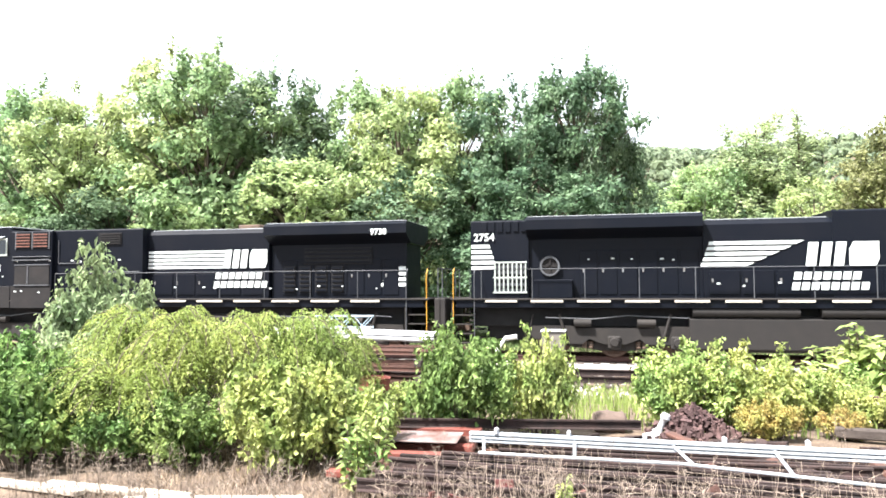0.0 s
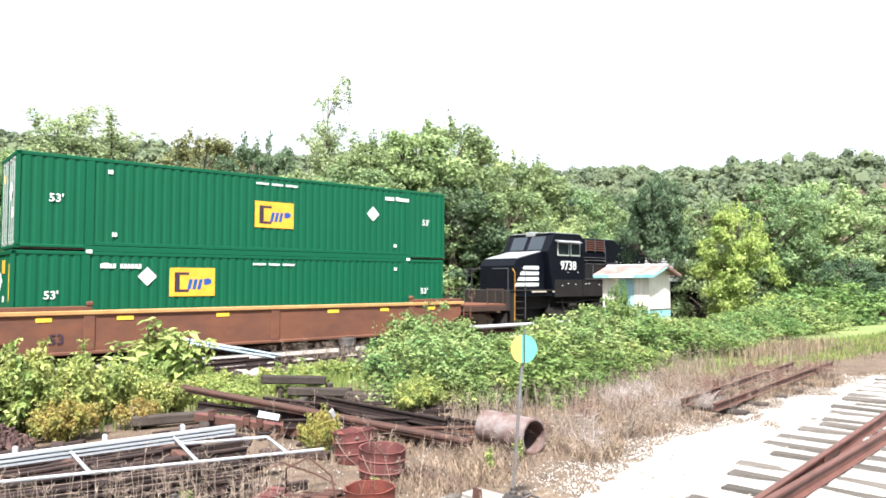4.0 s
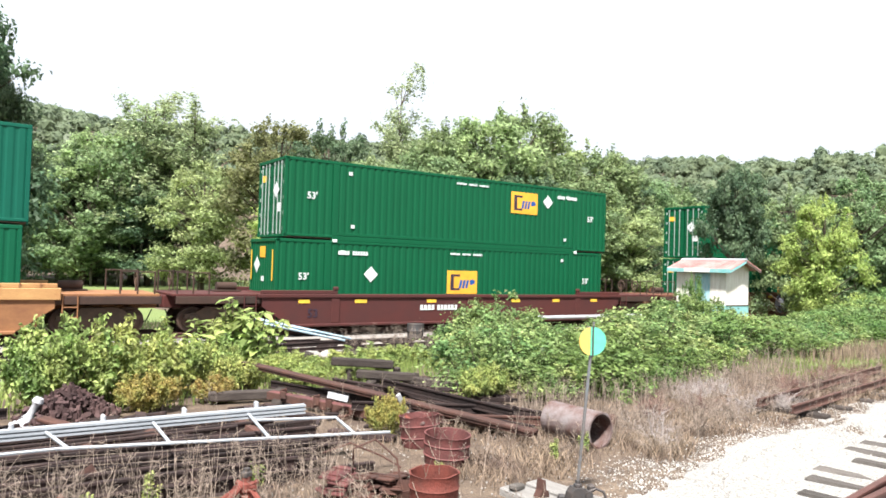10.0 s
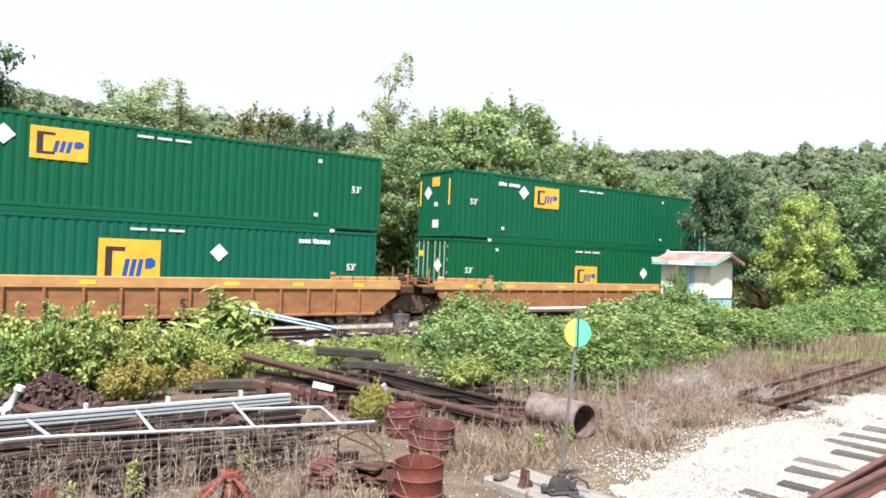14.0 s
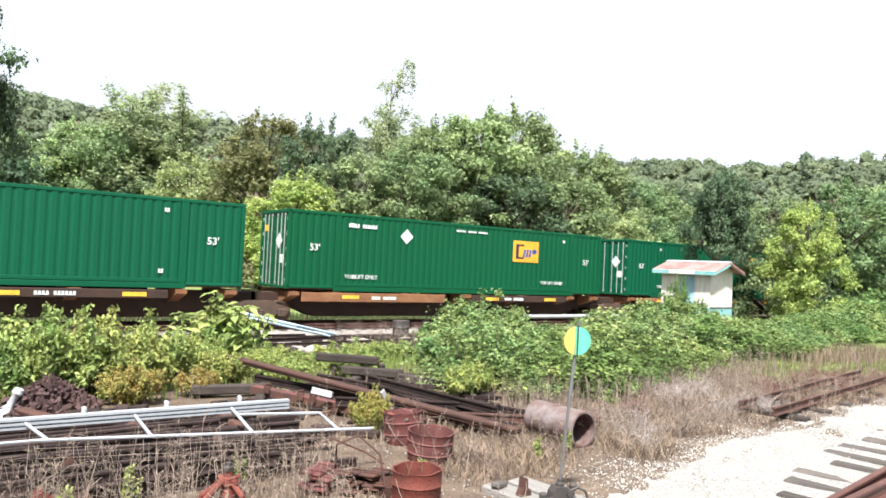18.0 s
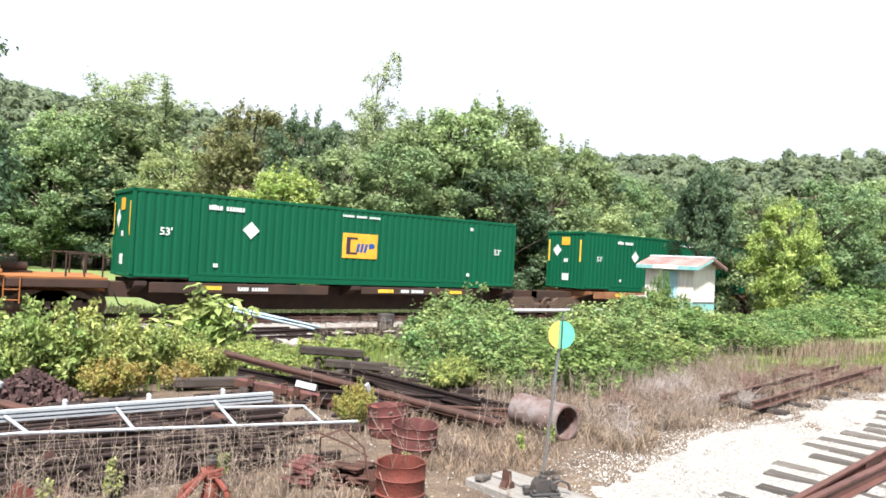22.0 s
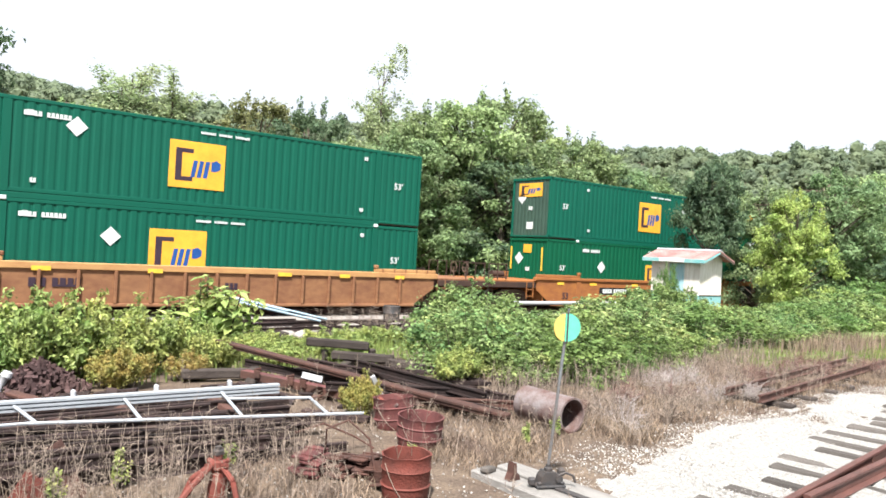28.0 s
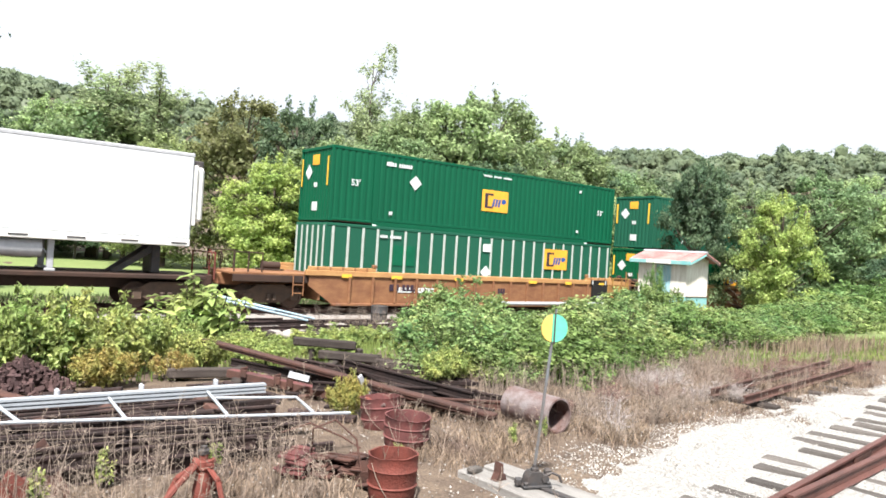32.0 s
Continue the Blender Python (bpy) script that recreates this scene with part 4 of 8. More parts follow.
def blades(name, label, material, count, place, height, width=0.006, lean=0.35):
    """Grass as thin bent blades in one mesh."""
    v = np.empty((count, 5, 3))
    for i in range(count):
        x, y, k = place()
        h = rng.uniform(*height) * k
        a, b = rng.uniform(0, 6.28), rng.uniform(0, 6.28)
        dx, dy = math.cos(a) * lean * h * rng.random(), math.sin(a) * lean * h * rng.random()
        wx, wy = math.cos(b) * width, math.sin(b) * width
        z = ground_z(x, y) - 0.01
        v[i] = ((x - wx, y - wy, z), (x + wx, y + wy, z), (x + dx * 0.4 + wx * 0.7, y + dy * 0.4 + wy * 0.7, z + h * 0.6), (x + dx * 0.4 - wx * 0.7, y + dy * 0.4 - wy * 0.7, z + h * 0.6), (x + dx, y + dy, z + h))
    k = 5 * np.arange(count)[:, None]
    me = bpy.data.meshes.new(name)
    me.from_pydata(v.reshape(-1, 3).tolist(), [], (k + (0, 1, 2, 3)).tolist() + (k + (3, 2, 4)).tolist())
    me.materials.append(material)
    return solo(name, me, material, label, "grass", kind="stuff")


def dry_place():
    while True:
        x, y = rng.uniform(-5, 17), rng.uniform(3.3, 9.0)
        edge = gravel_edge(x) - 0.1 if x > 4.3 else 3.3
        if y > edge + 0.7 * bumps(x, y, 1.1) and rng.random() < 0.22 + 1.4 * bumps(x, y, 1.1, 2) + (0.25 if y < 7.5 else 0) and not (3.2 < x < 5.2 and 3.5 < y < 4.7) and not (-2.2 < x < 4.6 and y > 6.3 and rng.random() < 0.7) and not (2.1 < x < 3.3 and 4.8 < y < 5.7 and rng.random() < 0.7):
            return x, y, 0.6 + 0.5 * (bumps(x, y, 0.6, 9) + 0.5)


blades("dry_grass", "tangled dry tan grass over the scrap yard", STRAW, 62000, dry_place, (0.03, 0.17), 0.0045, 1.3)


def dead_weeds(name, label, count, place, tall, material=STALK):
    """Branching dead weeds: a stem and forking side twigs, in one mesh."""
    g = Geo()
    for _ in range(count):
        x, y = place()
        if 2.7 < x < 4.5 and 3.6 < y < 6.4 and rng.random() < 0.85:
            continue
        h = rng.uniform(*tall)
        top = Vector((x + rng.normal() * 0.15 * h, y + rng.normal() * 0.15 * h, ground_z(x, y) + h))
        foot = Vector((x, y, ground_z(x, y) - 0.02))
        g.rod(foot, top, 0.0028, 0.0015, 3, False)
        for _ in range(int(rng.integers(2, 7))):
            e = rng.uniform(0.3, 0.95)
            p = foot.lerp(top, e)
            q = p + Vector((rng.normal() * 0.16, rng.normal() * 0.16, rng.uniform(0.1, 0.4))) * h * (1.1 - e * 0.6)
            g.rod(p, q, 0.0020, 0.0011, 3, False)
            for _ in range(2):
                r = p.lerp(q, rng.uniform(0.4, 1.0))
                g.rod(r, r + Vector((rng.normal(), rng.normal(), rng.uniform(-0.2, 1))) * 0.08 * h, 0.002, 0.001, 3, False)
    return solo(name, g, material, label, "dead weeds", kind="stuff")


dead_weeds("dead_weeds", "thin grey branching dead weeds over the yard", 750, lambda: dry_place()[:2], (0.15, 0.5))
dead_weeds("dead_weeds", "grey dead weeds standing before the tower section", 420, lambda: (rng.uniform(-1.8, 4.0), rng.uniform(4.6, 6.0)), (0.25, 0.65))
dead_weeds("dead_weeds", "grey brush in the trackside debris", 320, lambda: (rng.uniform(9.0, 14.0), rng.uniform(17.4, 20.0)), (0.4, 0.9))
BRUSH = mat("red brown dead brush", (0.175, 0.105, 0.085), 0.85, other=(0.105, 0.062, 0.055), island=0.5, bump=0)
BLEACHED = mat("bleached dead brush", (0.35, 0.32, 0.30), 0.85, other=(0.20, 0.165, 0.15), island=0.4, bump=0)
dead_weeds("dead_weeds", "tangled pale weed stalks by the overgrown siding", 200, lambda: (rng.uniform(7.0, 12.0), rng.uniform(5.0, 7.2)), (0.2, 0.55))
def brush_clump(label, x, y, r, stems, tall, material):
    """Dead brush: stems fanned out from one foot, each forking twice."""
    g = Geo()
    for _ in range(stems):
        a, q = rng.uniform(0, 6.28), rng.random()
        foot = Vector((x + 0.2 * r * q * math.cos(a), y + 0.2 * r * q * math.sin(a), ground_z(x, y) - 0.02))
        top = foot + Vector((r * q * math.cos(a), r * q * math.sin(a), tall * rng.uniform(0.45, 1.0) * (1 - 0.45 * q)))
        mid = foot.lerp(top, 0.5) + Vector((0, 0, 0.12 * tall * q))
        g.rod(foot, mid, 0.0034, 0.0026, 3, False)
        g.rod(mid, top, 0.0026, 0.0014, 3, False)
        for _ in range(5):
            p = (mid.lerp(top, rng.random()) if rng.random() < 0.7 else foot.lerp(mid, rng.uniform(0.5, 1)))
            e = p + Vector((rng.normal() * 0.5, rng.normal() * 0.5, rng.uniform(0.0, 0.9))) * 0.28 * tall
            g.rod(p, e, 0.0020, 0.0012, 3, False)
            e2 = p.lerp(e, 0.5)
            g.rod(e2, e2 + Vector((rng.normal(), rng.normal(), rng.uniform(-0.3, 0.9))) * 0.11 * tall, 0.0016, 0.001, 3, False)
    return solo("dead_brush", g, material, label, "dead brush", kind="stuff")


for i in range(46):
    x = 5.4 + 10 * rng.random() ** 1.2
    y = 5.5 + 0.09 * x + 0.5 * rng.normal()
    if y > gravel_edge(x) + 0.1 and not (5.5 < x < 6.1 and y > 5.2):
        brush_clump("red-brown dead brush along the vine mounds", x, y, rng.uniform(0.18, 0.4), 22, rng.uniform(0.2, 0.5), BRUSH if i % 3 else STALK)
for i in range(14):
    brush_clump("bleached twiggy dead brush in the dry grass", 9.95 + 0.42 * rng.normal(), 6.75 + 0.2 * rng.normal(), 0.3, 17, 0.34, BLEACHED)
for i in range(8):
    brush_clump("bleached twiggy dead brush in the dry grass", 9.7 + 0.3 * rng.normal(), 5.8 + 0.14 * rng.normal(), 0.26, 24, 0.34, BLEACHED)
for x, y, tall in ((6.5, 5.1, 0.5), (6.8, 5.45, 0.45), (7.3, 5.2, 0.4), (6.2, 4.9, 0.35), (8.1, 5.5, 0.4), (5.2, 5.3, 0.3)):
    brush_clump("bleached dead weed fanning out beside the gravel", x, y, 0.3, 16, tall, BLEACHED if tall > 0.42 else STALK)
dead_weeds("dead_weeds", "brown dead twigs below the drooping bushes", 200, lambda: (rng.uniform(-5.4, -2.2), rng.uniform(4.9, 5.9)), (0.2, 0.5))
blades("green_grass", "fresh green grass between bushes and the line", GRASS, 26000,
       lambda: (rng.uniform(-8, 20), rng.uniform(9.6, 18.5), 1), (0.06, 0.28), 0.009)
# Added strip, coloured dark to give the shade under the cars and hide the lawn.
UNDERCAR_SHADE_GRASS = mat("grass darkened for undercar shade", (0.045, 0.075, 0.025), 0.85, other=(0.085, 0.105, 0.04), scale=0.6, island=0.4, bump=0)
blades("rank_grass", "dark grass strip added for the shade seen under the train", UNDERCAR_SHADE_GRASS, 16000, lambda: (rng.uniform(-24, 50), rng.uniform(27.8, 30.2), 1), (0.12, 0.34), 0.020)
blades("field_grass", "pale tall grass beyond the siding", STRAW, 2600, lambda: (rng.uniform(13, 34), rng.uniform(6.6, 8.6), 1), (0.05, 0.16), 0.008, 1.0)
blades("tall_grass", "bleached grass stems standing before the vine mounds", STALK, 900, lambda: (lambda x: (x, 7.1 + 0.09 * (x - 6.4) + 0.3 * rng.normal(), 1))(6.4 + 8 * rng.random() ** 1.4), (0.2, 0.55), 0.005, 0.4)
blades("tall_grass", "pale seeding grass at the end of the vine mounds", STRAW, 1500, lambda: (19 + 1.6 * rng.normal(), 8.5 + 0.4 * rng.normal(), 1), (0.2, 0.5), 0.008)
blades("lawn_grass", "short green grass beside the siding", GRASS, 16000, lambda: (rng.uniform(13, 36), rng.uniform(6.9, 9.4), 1), (0.04, 0.16), 0.009)


# ---- the train ----
MOVING = []           # things and the x at which each stands at the start
TURNING = []          # wheelsets, their place on the truck and radius


def rolling(name, label, category, u, z=RAIL, group=""):
    ob = thing(name, label, category, pose(u, MAIN, z), group)
    MOVING.append((ob, u, z))
    return ob


LONG, WIDE, HIGH = 16.15, 2.59, 2.9
HALF = WIDE / 2
SHAPES = {}


def shape(key, make):
    """A mesh built once and shared."""
    if key not in SHAPES:
        SHAPES[key] = make()
    return SHAPES[key]


def corrugated(x0, x1, z0, z1, pitch=0.29, depth=0.021):
    """A panel of upright corrugations facing -y, its outer faces on y 0."""
    n = max(1, round((x1 - x0) / pitch))
    p = (x1 - x0) / n
    xs, ys = [], []
    for i in range(n):
        for a, d in ((0.0, depth), (0.18, depth), (0.36, 0.0), (0.80, 0.0)):
            xs.append(x0 + (i + a) * p), ys.append(d)
    xs.append(x1), ys.append(depth)
    k = len(xs)
    g = Geo()
    g.raw([(x, y, z0) for x, y in zip(xs, ys)] + [(x, y, z1) for x, y in zip(xs, ys)], [(i, i + 1, k + i + 1, k + i) for i in range(k - 1)])
    return g


def side_panel():
    g = Geo()
    for x0, x1 in ((0.12, 1.86), (2.10, 14.05), (14.29, 16.03)):
        c = corrugated(x0, x1, 0.17, 2.79)
        g.raw(c.v, c.f)
    return g


def side_frame():
    g = Geo()
    g.box((1.86, -0.012, 0.0), (14.29, 0.10, 0.17), 0.012).box((0, -0.012, 0.10), (1.859, 0.10, 0.19), 0.012).box((14.291, -0.012, 0.10), (LONG, 0.10, 0.19), 0.012)
    g.box((0, -0.012, 2.79), (LONG, 0.10, HIGH), 0.012)
    for x in (0, 1.86, 14.05, LONG - 0.12):
        g.box((x, -0.014, 0.17), (x + (0.24 if 1 < x < 15 else 0.12), 0.10, 2.79), 0.012)
    g.box((2.1, -0.016, 0.19), (14.05, 0.0, 0.30), 0.01)
    return g


def roof_sheet():
    g = Geo().box((0.05, -HALF + 0.05, HIGH - 0.06), (LONG - 0.05, HALF - 0.05, HIGH - 0.03), 0.005)
    for i in range(28):
        g.box((0.3 + 0.565 * i, -HALF + 0.15, HIGH - 0.03), (0.5 + 0.565 * i, HALF - 0.15, HIGH - 0.012), 0.006)
    return g


def logo(parent, x0, x1, z0, z1, y, m=None):
    """Orange panel with a dark block and blue angular strokes."""
    w, h = x1 - x0, z1 - z0
    panel = part("logo_panel", Geo().box((x0, y - 0.008, z0), (x1, y, z1), 0.002), LOGO_ORANGE, parent, "orange square logo panel", m)
    y2 = y - 0.012

    def at(a, b):
        return (x0 + a * w, z0 + b * h)
    d = Geo()
    d.box((at(0.11, 0)[0], y2, at(0, 0.15)[1]), (at(0.22, 0)[0], y - 0.008, at(0, 0.84)[1]))
    for b in (0.15, 0.75):
        d.box((at(0.22, 0)[0], y2, at(0, b)[1]), (at(0.42, 0)[0], y - 0.008, at(0, b + 0.09)[1]))
    part("logo_mark", d, LOGO_DARK, panel)
    d = Geo()
    for a in (0.38, 0.49, 0.60):
        d.prism([at(a, 0.24), at(a + 0.075, 0.24), at(a + 0.125, 0.60), at(a + 0.05, 0.60)], "y", y2, y - 0.008)
    d.prism([at(0.75, 0.40), at(0.75, 0.60), at(0.84, 0.64), at(0.92, 0.58), at(0.92, 0.46), at(0.84, 0.40)][::-1], "y", y2, y - 0.008)
    part("logo_mark", d, LOGO_BLUE, panel)


def diamond(r):
    return Geo().prism([(-r, 0), (0, -r), (r, 0), (0, r)], "y", -0.004, 0.004)


def bars(width, height):
    """One unreadable word: a bar with letter-wide teeth."""
    k = max(1, round(width / (height * 0.8)))
    step, top = width / k, []
    for i in range(k):
        x = -width / 2 + i * step
        top += [(x, height / 2), (x + 0.74 * step, height / 2)]
        if i < k - 1:
            top += [(x + 0.74 * step, -height / 4), (x + step, -height / 4)]
    right = top[-1][0]
    return Geo().prism(([(-width / 2, -height / 2), (right, -height / 2)] + top[::-1]), "y", -0.004, 0.004)


def printed(parent, words, height, x, y, z, ink=DECAL):
    """Each word of unreadable print as a part of its own."""
    at = -sum(words) / 2 - 0.05 * (len(words) - 1)
    for w in words:
        part("reporting_print", shape(("print", w, height, ink.name), lambda: bars(w, height).mesh("reporting_print", ink)), ink, parent, m=pose(x + at + w / 2, y, z))
        at += w + 0.1


# the trailing end faces -x; built facing -y over y in -HALF..HALF as x, then turned
END = pose(0, 0, 0, 0, 0, -90)


def door_end(ob, green):
    m = Matrix.Translation((0.0, 0, 0)) @ END
    for a in (-1, 1):
        door = part("door", shape(("door", green.name), lambda: corr_door().mesh("door", green)), green, ob, m=m @ Matrix.Translation((a * 0.61, 0.05, 0)))
        for x in (-0.36, 0.0, 0.33):
            part("lock_rod", shape("rod", lambda: Geo().rod((0, -0.03, 0.16), (0, -0.03, 2.76), 0.024, n=6).mesh("lock_rod", ROD)), ROD, door, m=pose(x, 0, 0))
        for z in (0.3, 0.85, 1.4, 1.95, 2.5):
            part("hinge", shape("hinge", lambda: Geo().box((-0.05, -0.03, 0), (0.05, 0.0, 0.12), 0.006).mesh("hinge", ROD)), ROD, door, m=pose(a * 0.54, 0, z))
        for x in (-0.36, 0.33):
            for z in (0.2, 2.66):
                part("rod_guide", shape("guide", lambda: Geo().box((-0.05, -0.055, 0), (0.05, 0.0, 0.07), 0.008).mesh("rod_guide", ROD)), ROD, door, m=pose(x, 0, z))
        part("placard", shape(("placard", a), lambda: Geo().box((-0.2, -0.02, -0.12 - 0.04 * a), (0.2, -0.012, 0.16)).mesh("placard", DECAL if a > 0 else TAPE)),
             DECAL, door, m=pose(0.16 * a, -0.02, 1.12 if a > 0 else 2.2))
    part("diamond_sign", shape("diamond", lambda: diamond(0.30).mesh("diamond_sign", DECAL)), DECAL, ob, m=m @ pose(0.5, 0.0, 1.75))
    part("end_frame", shape(("ef", green.name), lambda: end_frame().mesh("end_frame", green)), green, ob, m=m)


def corr_door():
    g = Geo().box((-0.58, 0, 0.14), (0.58, 0.05, 2.78), 0.008)
    for i in range(5):
        g.box((-0.54, -0.02, 0.25 + 0.5 * i), (0.54, 0.0, 0.60 + 0.5 * i), 0.012)
    return g


def end_frame():
    g = Geo()
    g.box((-HALF, 0, 0.07), (HALF, 0.09, 0.15), 0.01).box((-HALF, 0, 2.78), (HALF, 0.09, HIGH), 0.01)
    for x in (-HALF, HALF - 0.1):
        g.box((x, 0.001, 0.14), (x + 0.1, 0.09, 2.78), 0.01)
    for x in (-HALF, HALF - 0.16):
        for z in (0.07, HIGH - 0.12):
            g.box((x - 0.012, -0.02, z), (x + 0.172, 0.15, z + 0.12), 0.01)
    return g


def front_end(ob, green, wall, big=False, louvre=False, tape=True):
    m = END.copy()
    part("end_frame", shape(("ef", green.name), lambda: end_frame().mesh("end_frame", green)), green, ob, m=m)

    def panel():
        g = Geo()
        if louvre:
            g.box((-1.19, 0.03, 0.14), (1.19, 0.06, 2.78))
        else:
            c = corrugated(-1.19, 1.19, 0.14, 2.78, 0.24, 0.02)
            g.raw([(x, y + 0.03, z) for x, y, z in c.v], c.f)
        return g.mesh("end_panel", wall)
    end = part("end_panel", shape(("panel", wall.name, louvre), panel), wall, ob, "grey-green corrugated end wall", m)
    for i in range(9 if louvre else 0):
        part("louvre", shape(("end louvre", wall.name), lambda: Geo().prism([(0.03, 0.0), (-0.03, 0.02), (-0.03, 0.08), (0.03, 0.11)], "x", -1.1, 1.1).mesh("louvre", wall)), wall, end, m=pose(0, 0, 0.95 + 0.125 * i))
    if big:
        logo(ob, -0.85, 0.75, 2.0, 2.65, 0.024, m)
    else:
        part("logo_panel", shape("small_logo", lambda: Geo().box((-0.28, -0.006, -0.2), (0.28, 0.0, 0.2)).mesh("logo_panel", LOGO_ORANGE)), LOGO_ORANGE, ob, m=m @ pose(-0.05, 0.024, 2.42))
    part("diamond_sign", shape("diamond", lambda: diamond(0.30).mesh("diamond_sign", DECAL)), DECAL, ob, m=m @ pose(-0.62, 0.02, 1.95))
    part("notice", shape("notice", lambda: Geo().box((-0.22, -0.005, -0.17), (0.22, 0.0, 0.17)).mesh("notice", DECAL)), DECAL, ob, m=m @ pose(0.0, 0.024, 0.62))
    part("small_print", shape("sp", lambda: bars(0.3, 0.18).mesh("small_print", DECAL)), DECAL, ob, m=m @ pose(0.02, 0.02, 1.45))
    if tape:
        for x in (-1.16, 0.95):
            part("marking_tape", shape("tape", lambda: Geo().box((-0.05, -0.005, -0.55), (0.05, 0.0, 0.55)).mesh("marking_tape", TAPE)), TAPE, ob, m=m @ pose(x, -0.002 if x < -1 else 0.024, 1.95))


def container(u, z, end, logo_at=None, logo_z=1.02, big=False, sign=None, sign_z=2.2, green=0, top=False, wall=None, patch=None, words="", lift=False):
    """A 53 ft container whose trailing end stands at u, floor at z above the rail."""
    col = GREENS[green]
    ob = rolling("shipping_container", words or "green corrugated 53 foot container with orange logo panel", "shipping container", u, RAIL + z, "containers on the train")
    part("side_wall", shape(("side", green), lambda: side_panel().mesh("side_wall", col)), col, ob, m=pose(0, -HALF, 0))
    part("side_wall", shape(("side", green), None), col, ob, m=pose(LONG, HALF, 0, 0, 0, 180))
    part("side_frame", shape(("frame", green), lambda: side_frame().mesh("side_frame", col)), col, ob, m=pose(0, -HALF, 0))
    part("side_frame", shape(("frame", green), None), col, ob, m=pose(LONG, HALF, 0, 0, 0, 180))
    part("roof", shape(("roof", green), lambda: roof_sheet().mesh("roof", col)), col, ob)
    part("floor", shape("cfloor", lambda: Geo().box((0.05, -HALF + 0.03, 0.05), (LONG - 0.05, HALF - 0.03, 0.13), 0.01).mesh("floor", GRIME)), GRIME, ob)
    part("leading_end", shape(("lead", green), lambda: Geo().box((LONG - 0.06, -HALF + 0.02, 0.02), (LONG - 0.004, HALF - 0.02, HIGH - 0.03), 0.01).mesh("leading_end", col)), col, ob)
    if end == "door":
        door_end(ob, col)
    else:
        front_end(ob, col, wall or col, end == "big" or end == "louvre", end == "louvre", end == "front")
    y = -HALF - 0.016
    if logo_at is not None:
        w, h = (1.80, 1.52) if big else (1.52, 0.94)
        logo(ob, logo_at, logo_at + w, 0.75 if big else logo_z, (0.75 if big else logo_z) + h, y + 0.008)
    if patch:
        part("repaint_patch", Geo().box((patch[0], y + 0.008, 0.65), (patch[1], y + 0.014, 2.3)), PATCH, ob, "darker green repainted patch")
    if sign:
        part("diamond_sign", shape("diamond", None) if "diamond" in SHAPES else shape("diamond", lambda: diamond(0.30).mesh("diamond_sign", DECAL)), DECAL, ob, m=pose(sign, y, sign_z))
    for x in (1.05, 15.1):
        part("length_marking", writing("53'", 0.34, DECAL), DECAL, ob, m=pose(x, y, 1.57))
    printed(ob, [0.48, 0.66], 0.14, 3.0 if sign and sign < 5 else 13.6, y, 2.47)
    printed(ob, [0.5, 0.45, 0.5], 0.075, 8.2, y, 2.6)
    for x, zz in ((2.55, 2.5), (13.6, 2.5), (2.7, 0.55), (13.5, 0.55)):
        part("small_print", shape("rp3", lambda: bars(0.17, 0.13).mesh("small_print", DECAL)), DECAL, ob, m=pose(x, y - 0.004, zz))
    if lift:
        for x in (3.0, 13.3):
            part("handling_marking", writing("TOP LIFT ONLY", 0.2, DECAL), DECAL, ob, m=pose(x if x < 5 else 12.9, y - 0.004, 0.55))
    if top:
        for x in (1.98, 14.17):
            part("corner_lock", shape("lock", lambda: Geo().box((-0.09, -0.02, -0.06), (0.09, 0.06, 0.06), 0.015).mesh("corner_lock", DECAL)), DECAL, ob, m=pose(x, -HALF - 0.02, -0.005))
    return ob


def ribbed_container(u, z):
    """An older sheet-and-post box with pale outside posts."""
    col = GREENS[2]
    ob = rolling("shipping_container", "faded green container with pale grey outside posts", "shipping container", u, RAIL + z, "containers on the train")
    for a in (-1, 1):
        part("side_wall", Geo().box((0.03, a * HALF - 0.03, 0.12), (LONG - 0.03, a * HALF + 0.03, HIGH - 0.1), 0.005), col, ob)
    post = Geo().box((-0.055, -0.035, 0.14), (0.055, 0.0, HIGH - 0.12), 0.012).mesh("post", POST_GREY)
    for i in range(25):
        part("post", post, POST_GREY, ob, m=pose(0.25 + 0.652 * i, -HALF - 0.03, 0))
    part("top_rail", Geo().box((0, -HALF - 0.05, HIGH - 0.12), (LONG, HALF + 0.05, HIGH), 0.015), col, ob)
    part("bottom_rail", Geo().box((0, -HALF - 0.05, 0), (LONG, HALF + 0.05, 0.14), 0.015), col, ob)
    part("end_wall", Geo().box((-0.02, -HALF, 0.05), (0.06, HALF, HIGH - 0.05), 0.015), col, ob)
    for i in range(6):
        part("end_post", Geo().box((-0.06, -1.2 + 0.46 * i, 0.14), (-0.02, -1.1 + 0.46 * i, HIGH - 0.12), 0.01), POST_GREY, ob)
    part("leading_end", Geo().box((LONG - 0.05, -HALF, 0.05), (LONG, HALF, HIGH - 0.05), 0.01), col, ob)
    logo(ob, 11.35, 12.9, 1.55, 2.5, -HALF - 0.07)
    part("diamond_sign", shape("diamond", None), DECAL, ob, m=pose(7.8, -HALF - 0.07, 1.28))
    part("notice", shape("notice", None), DECAL, ob, m=pose(7.8, -HALF - 0.07, 2.35))
    part("repaint_patch", Geo().box((2.75, -HALF - 0.05, 1.4), (4.0, -HALF - 0.032, 2.2)), PATCH, ob, "dark green repainted patch")
    printed(ob, [0.36, 0.54], 0.11, 2.8, -HALF - 0.07, 2.52)
    return ob


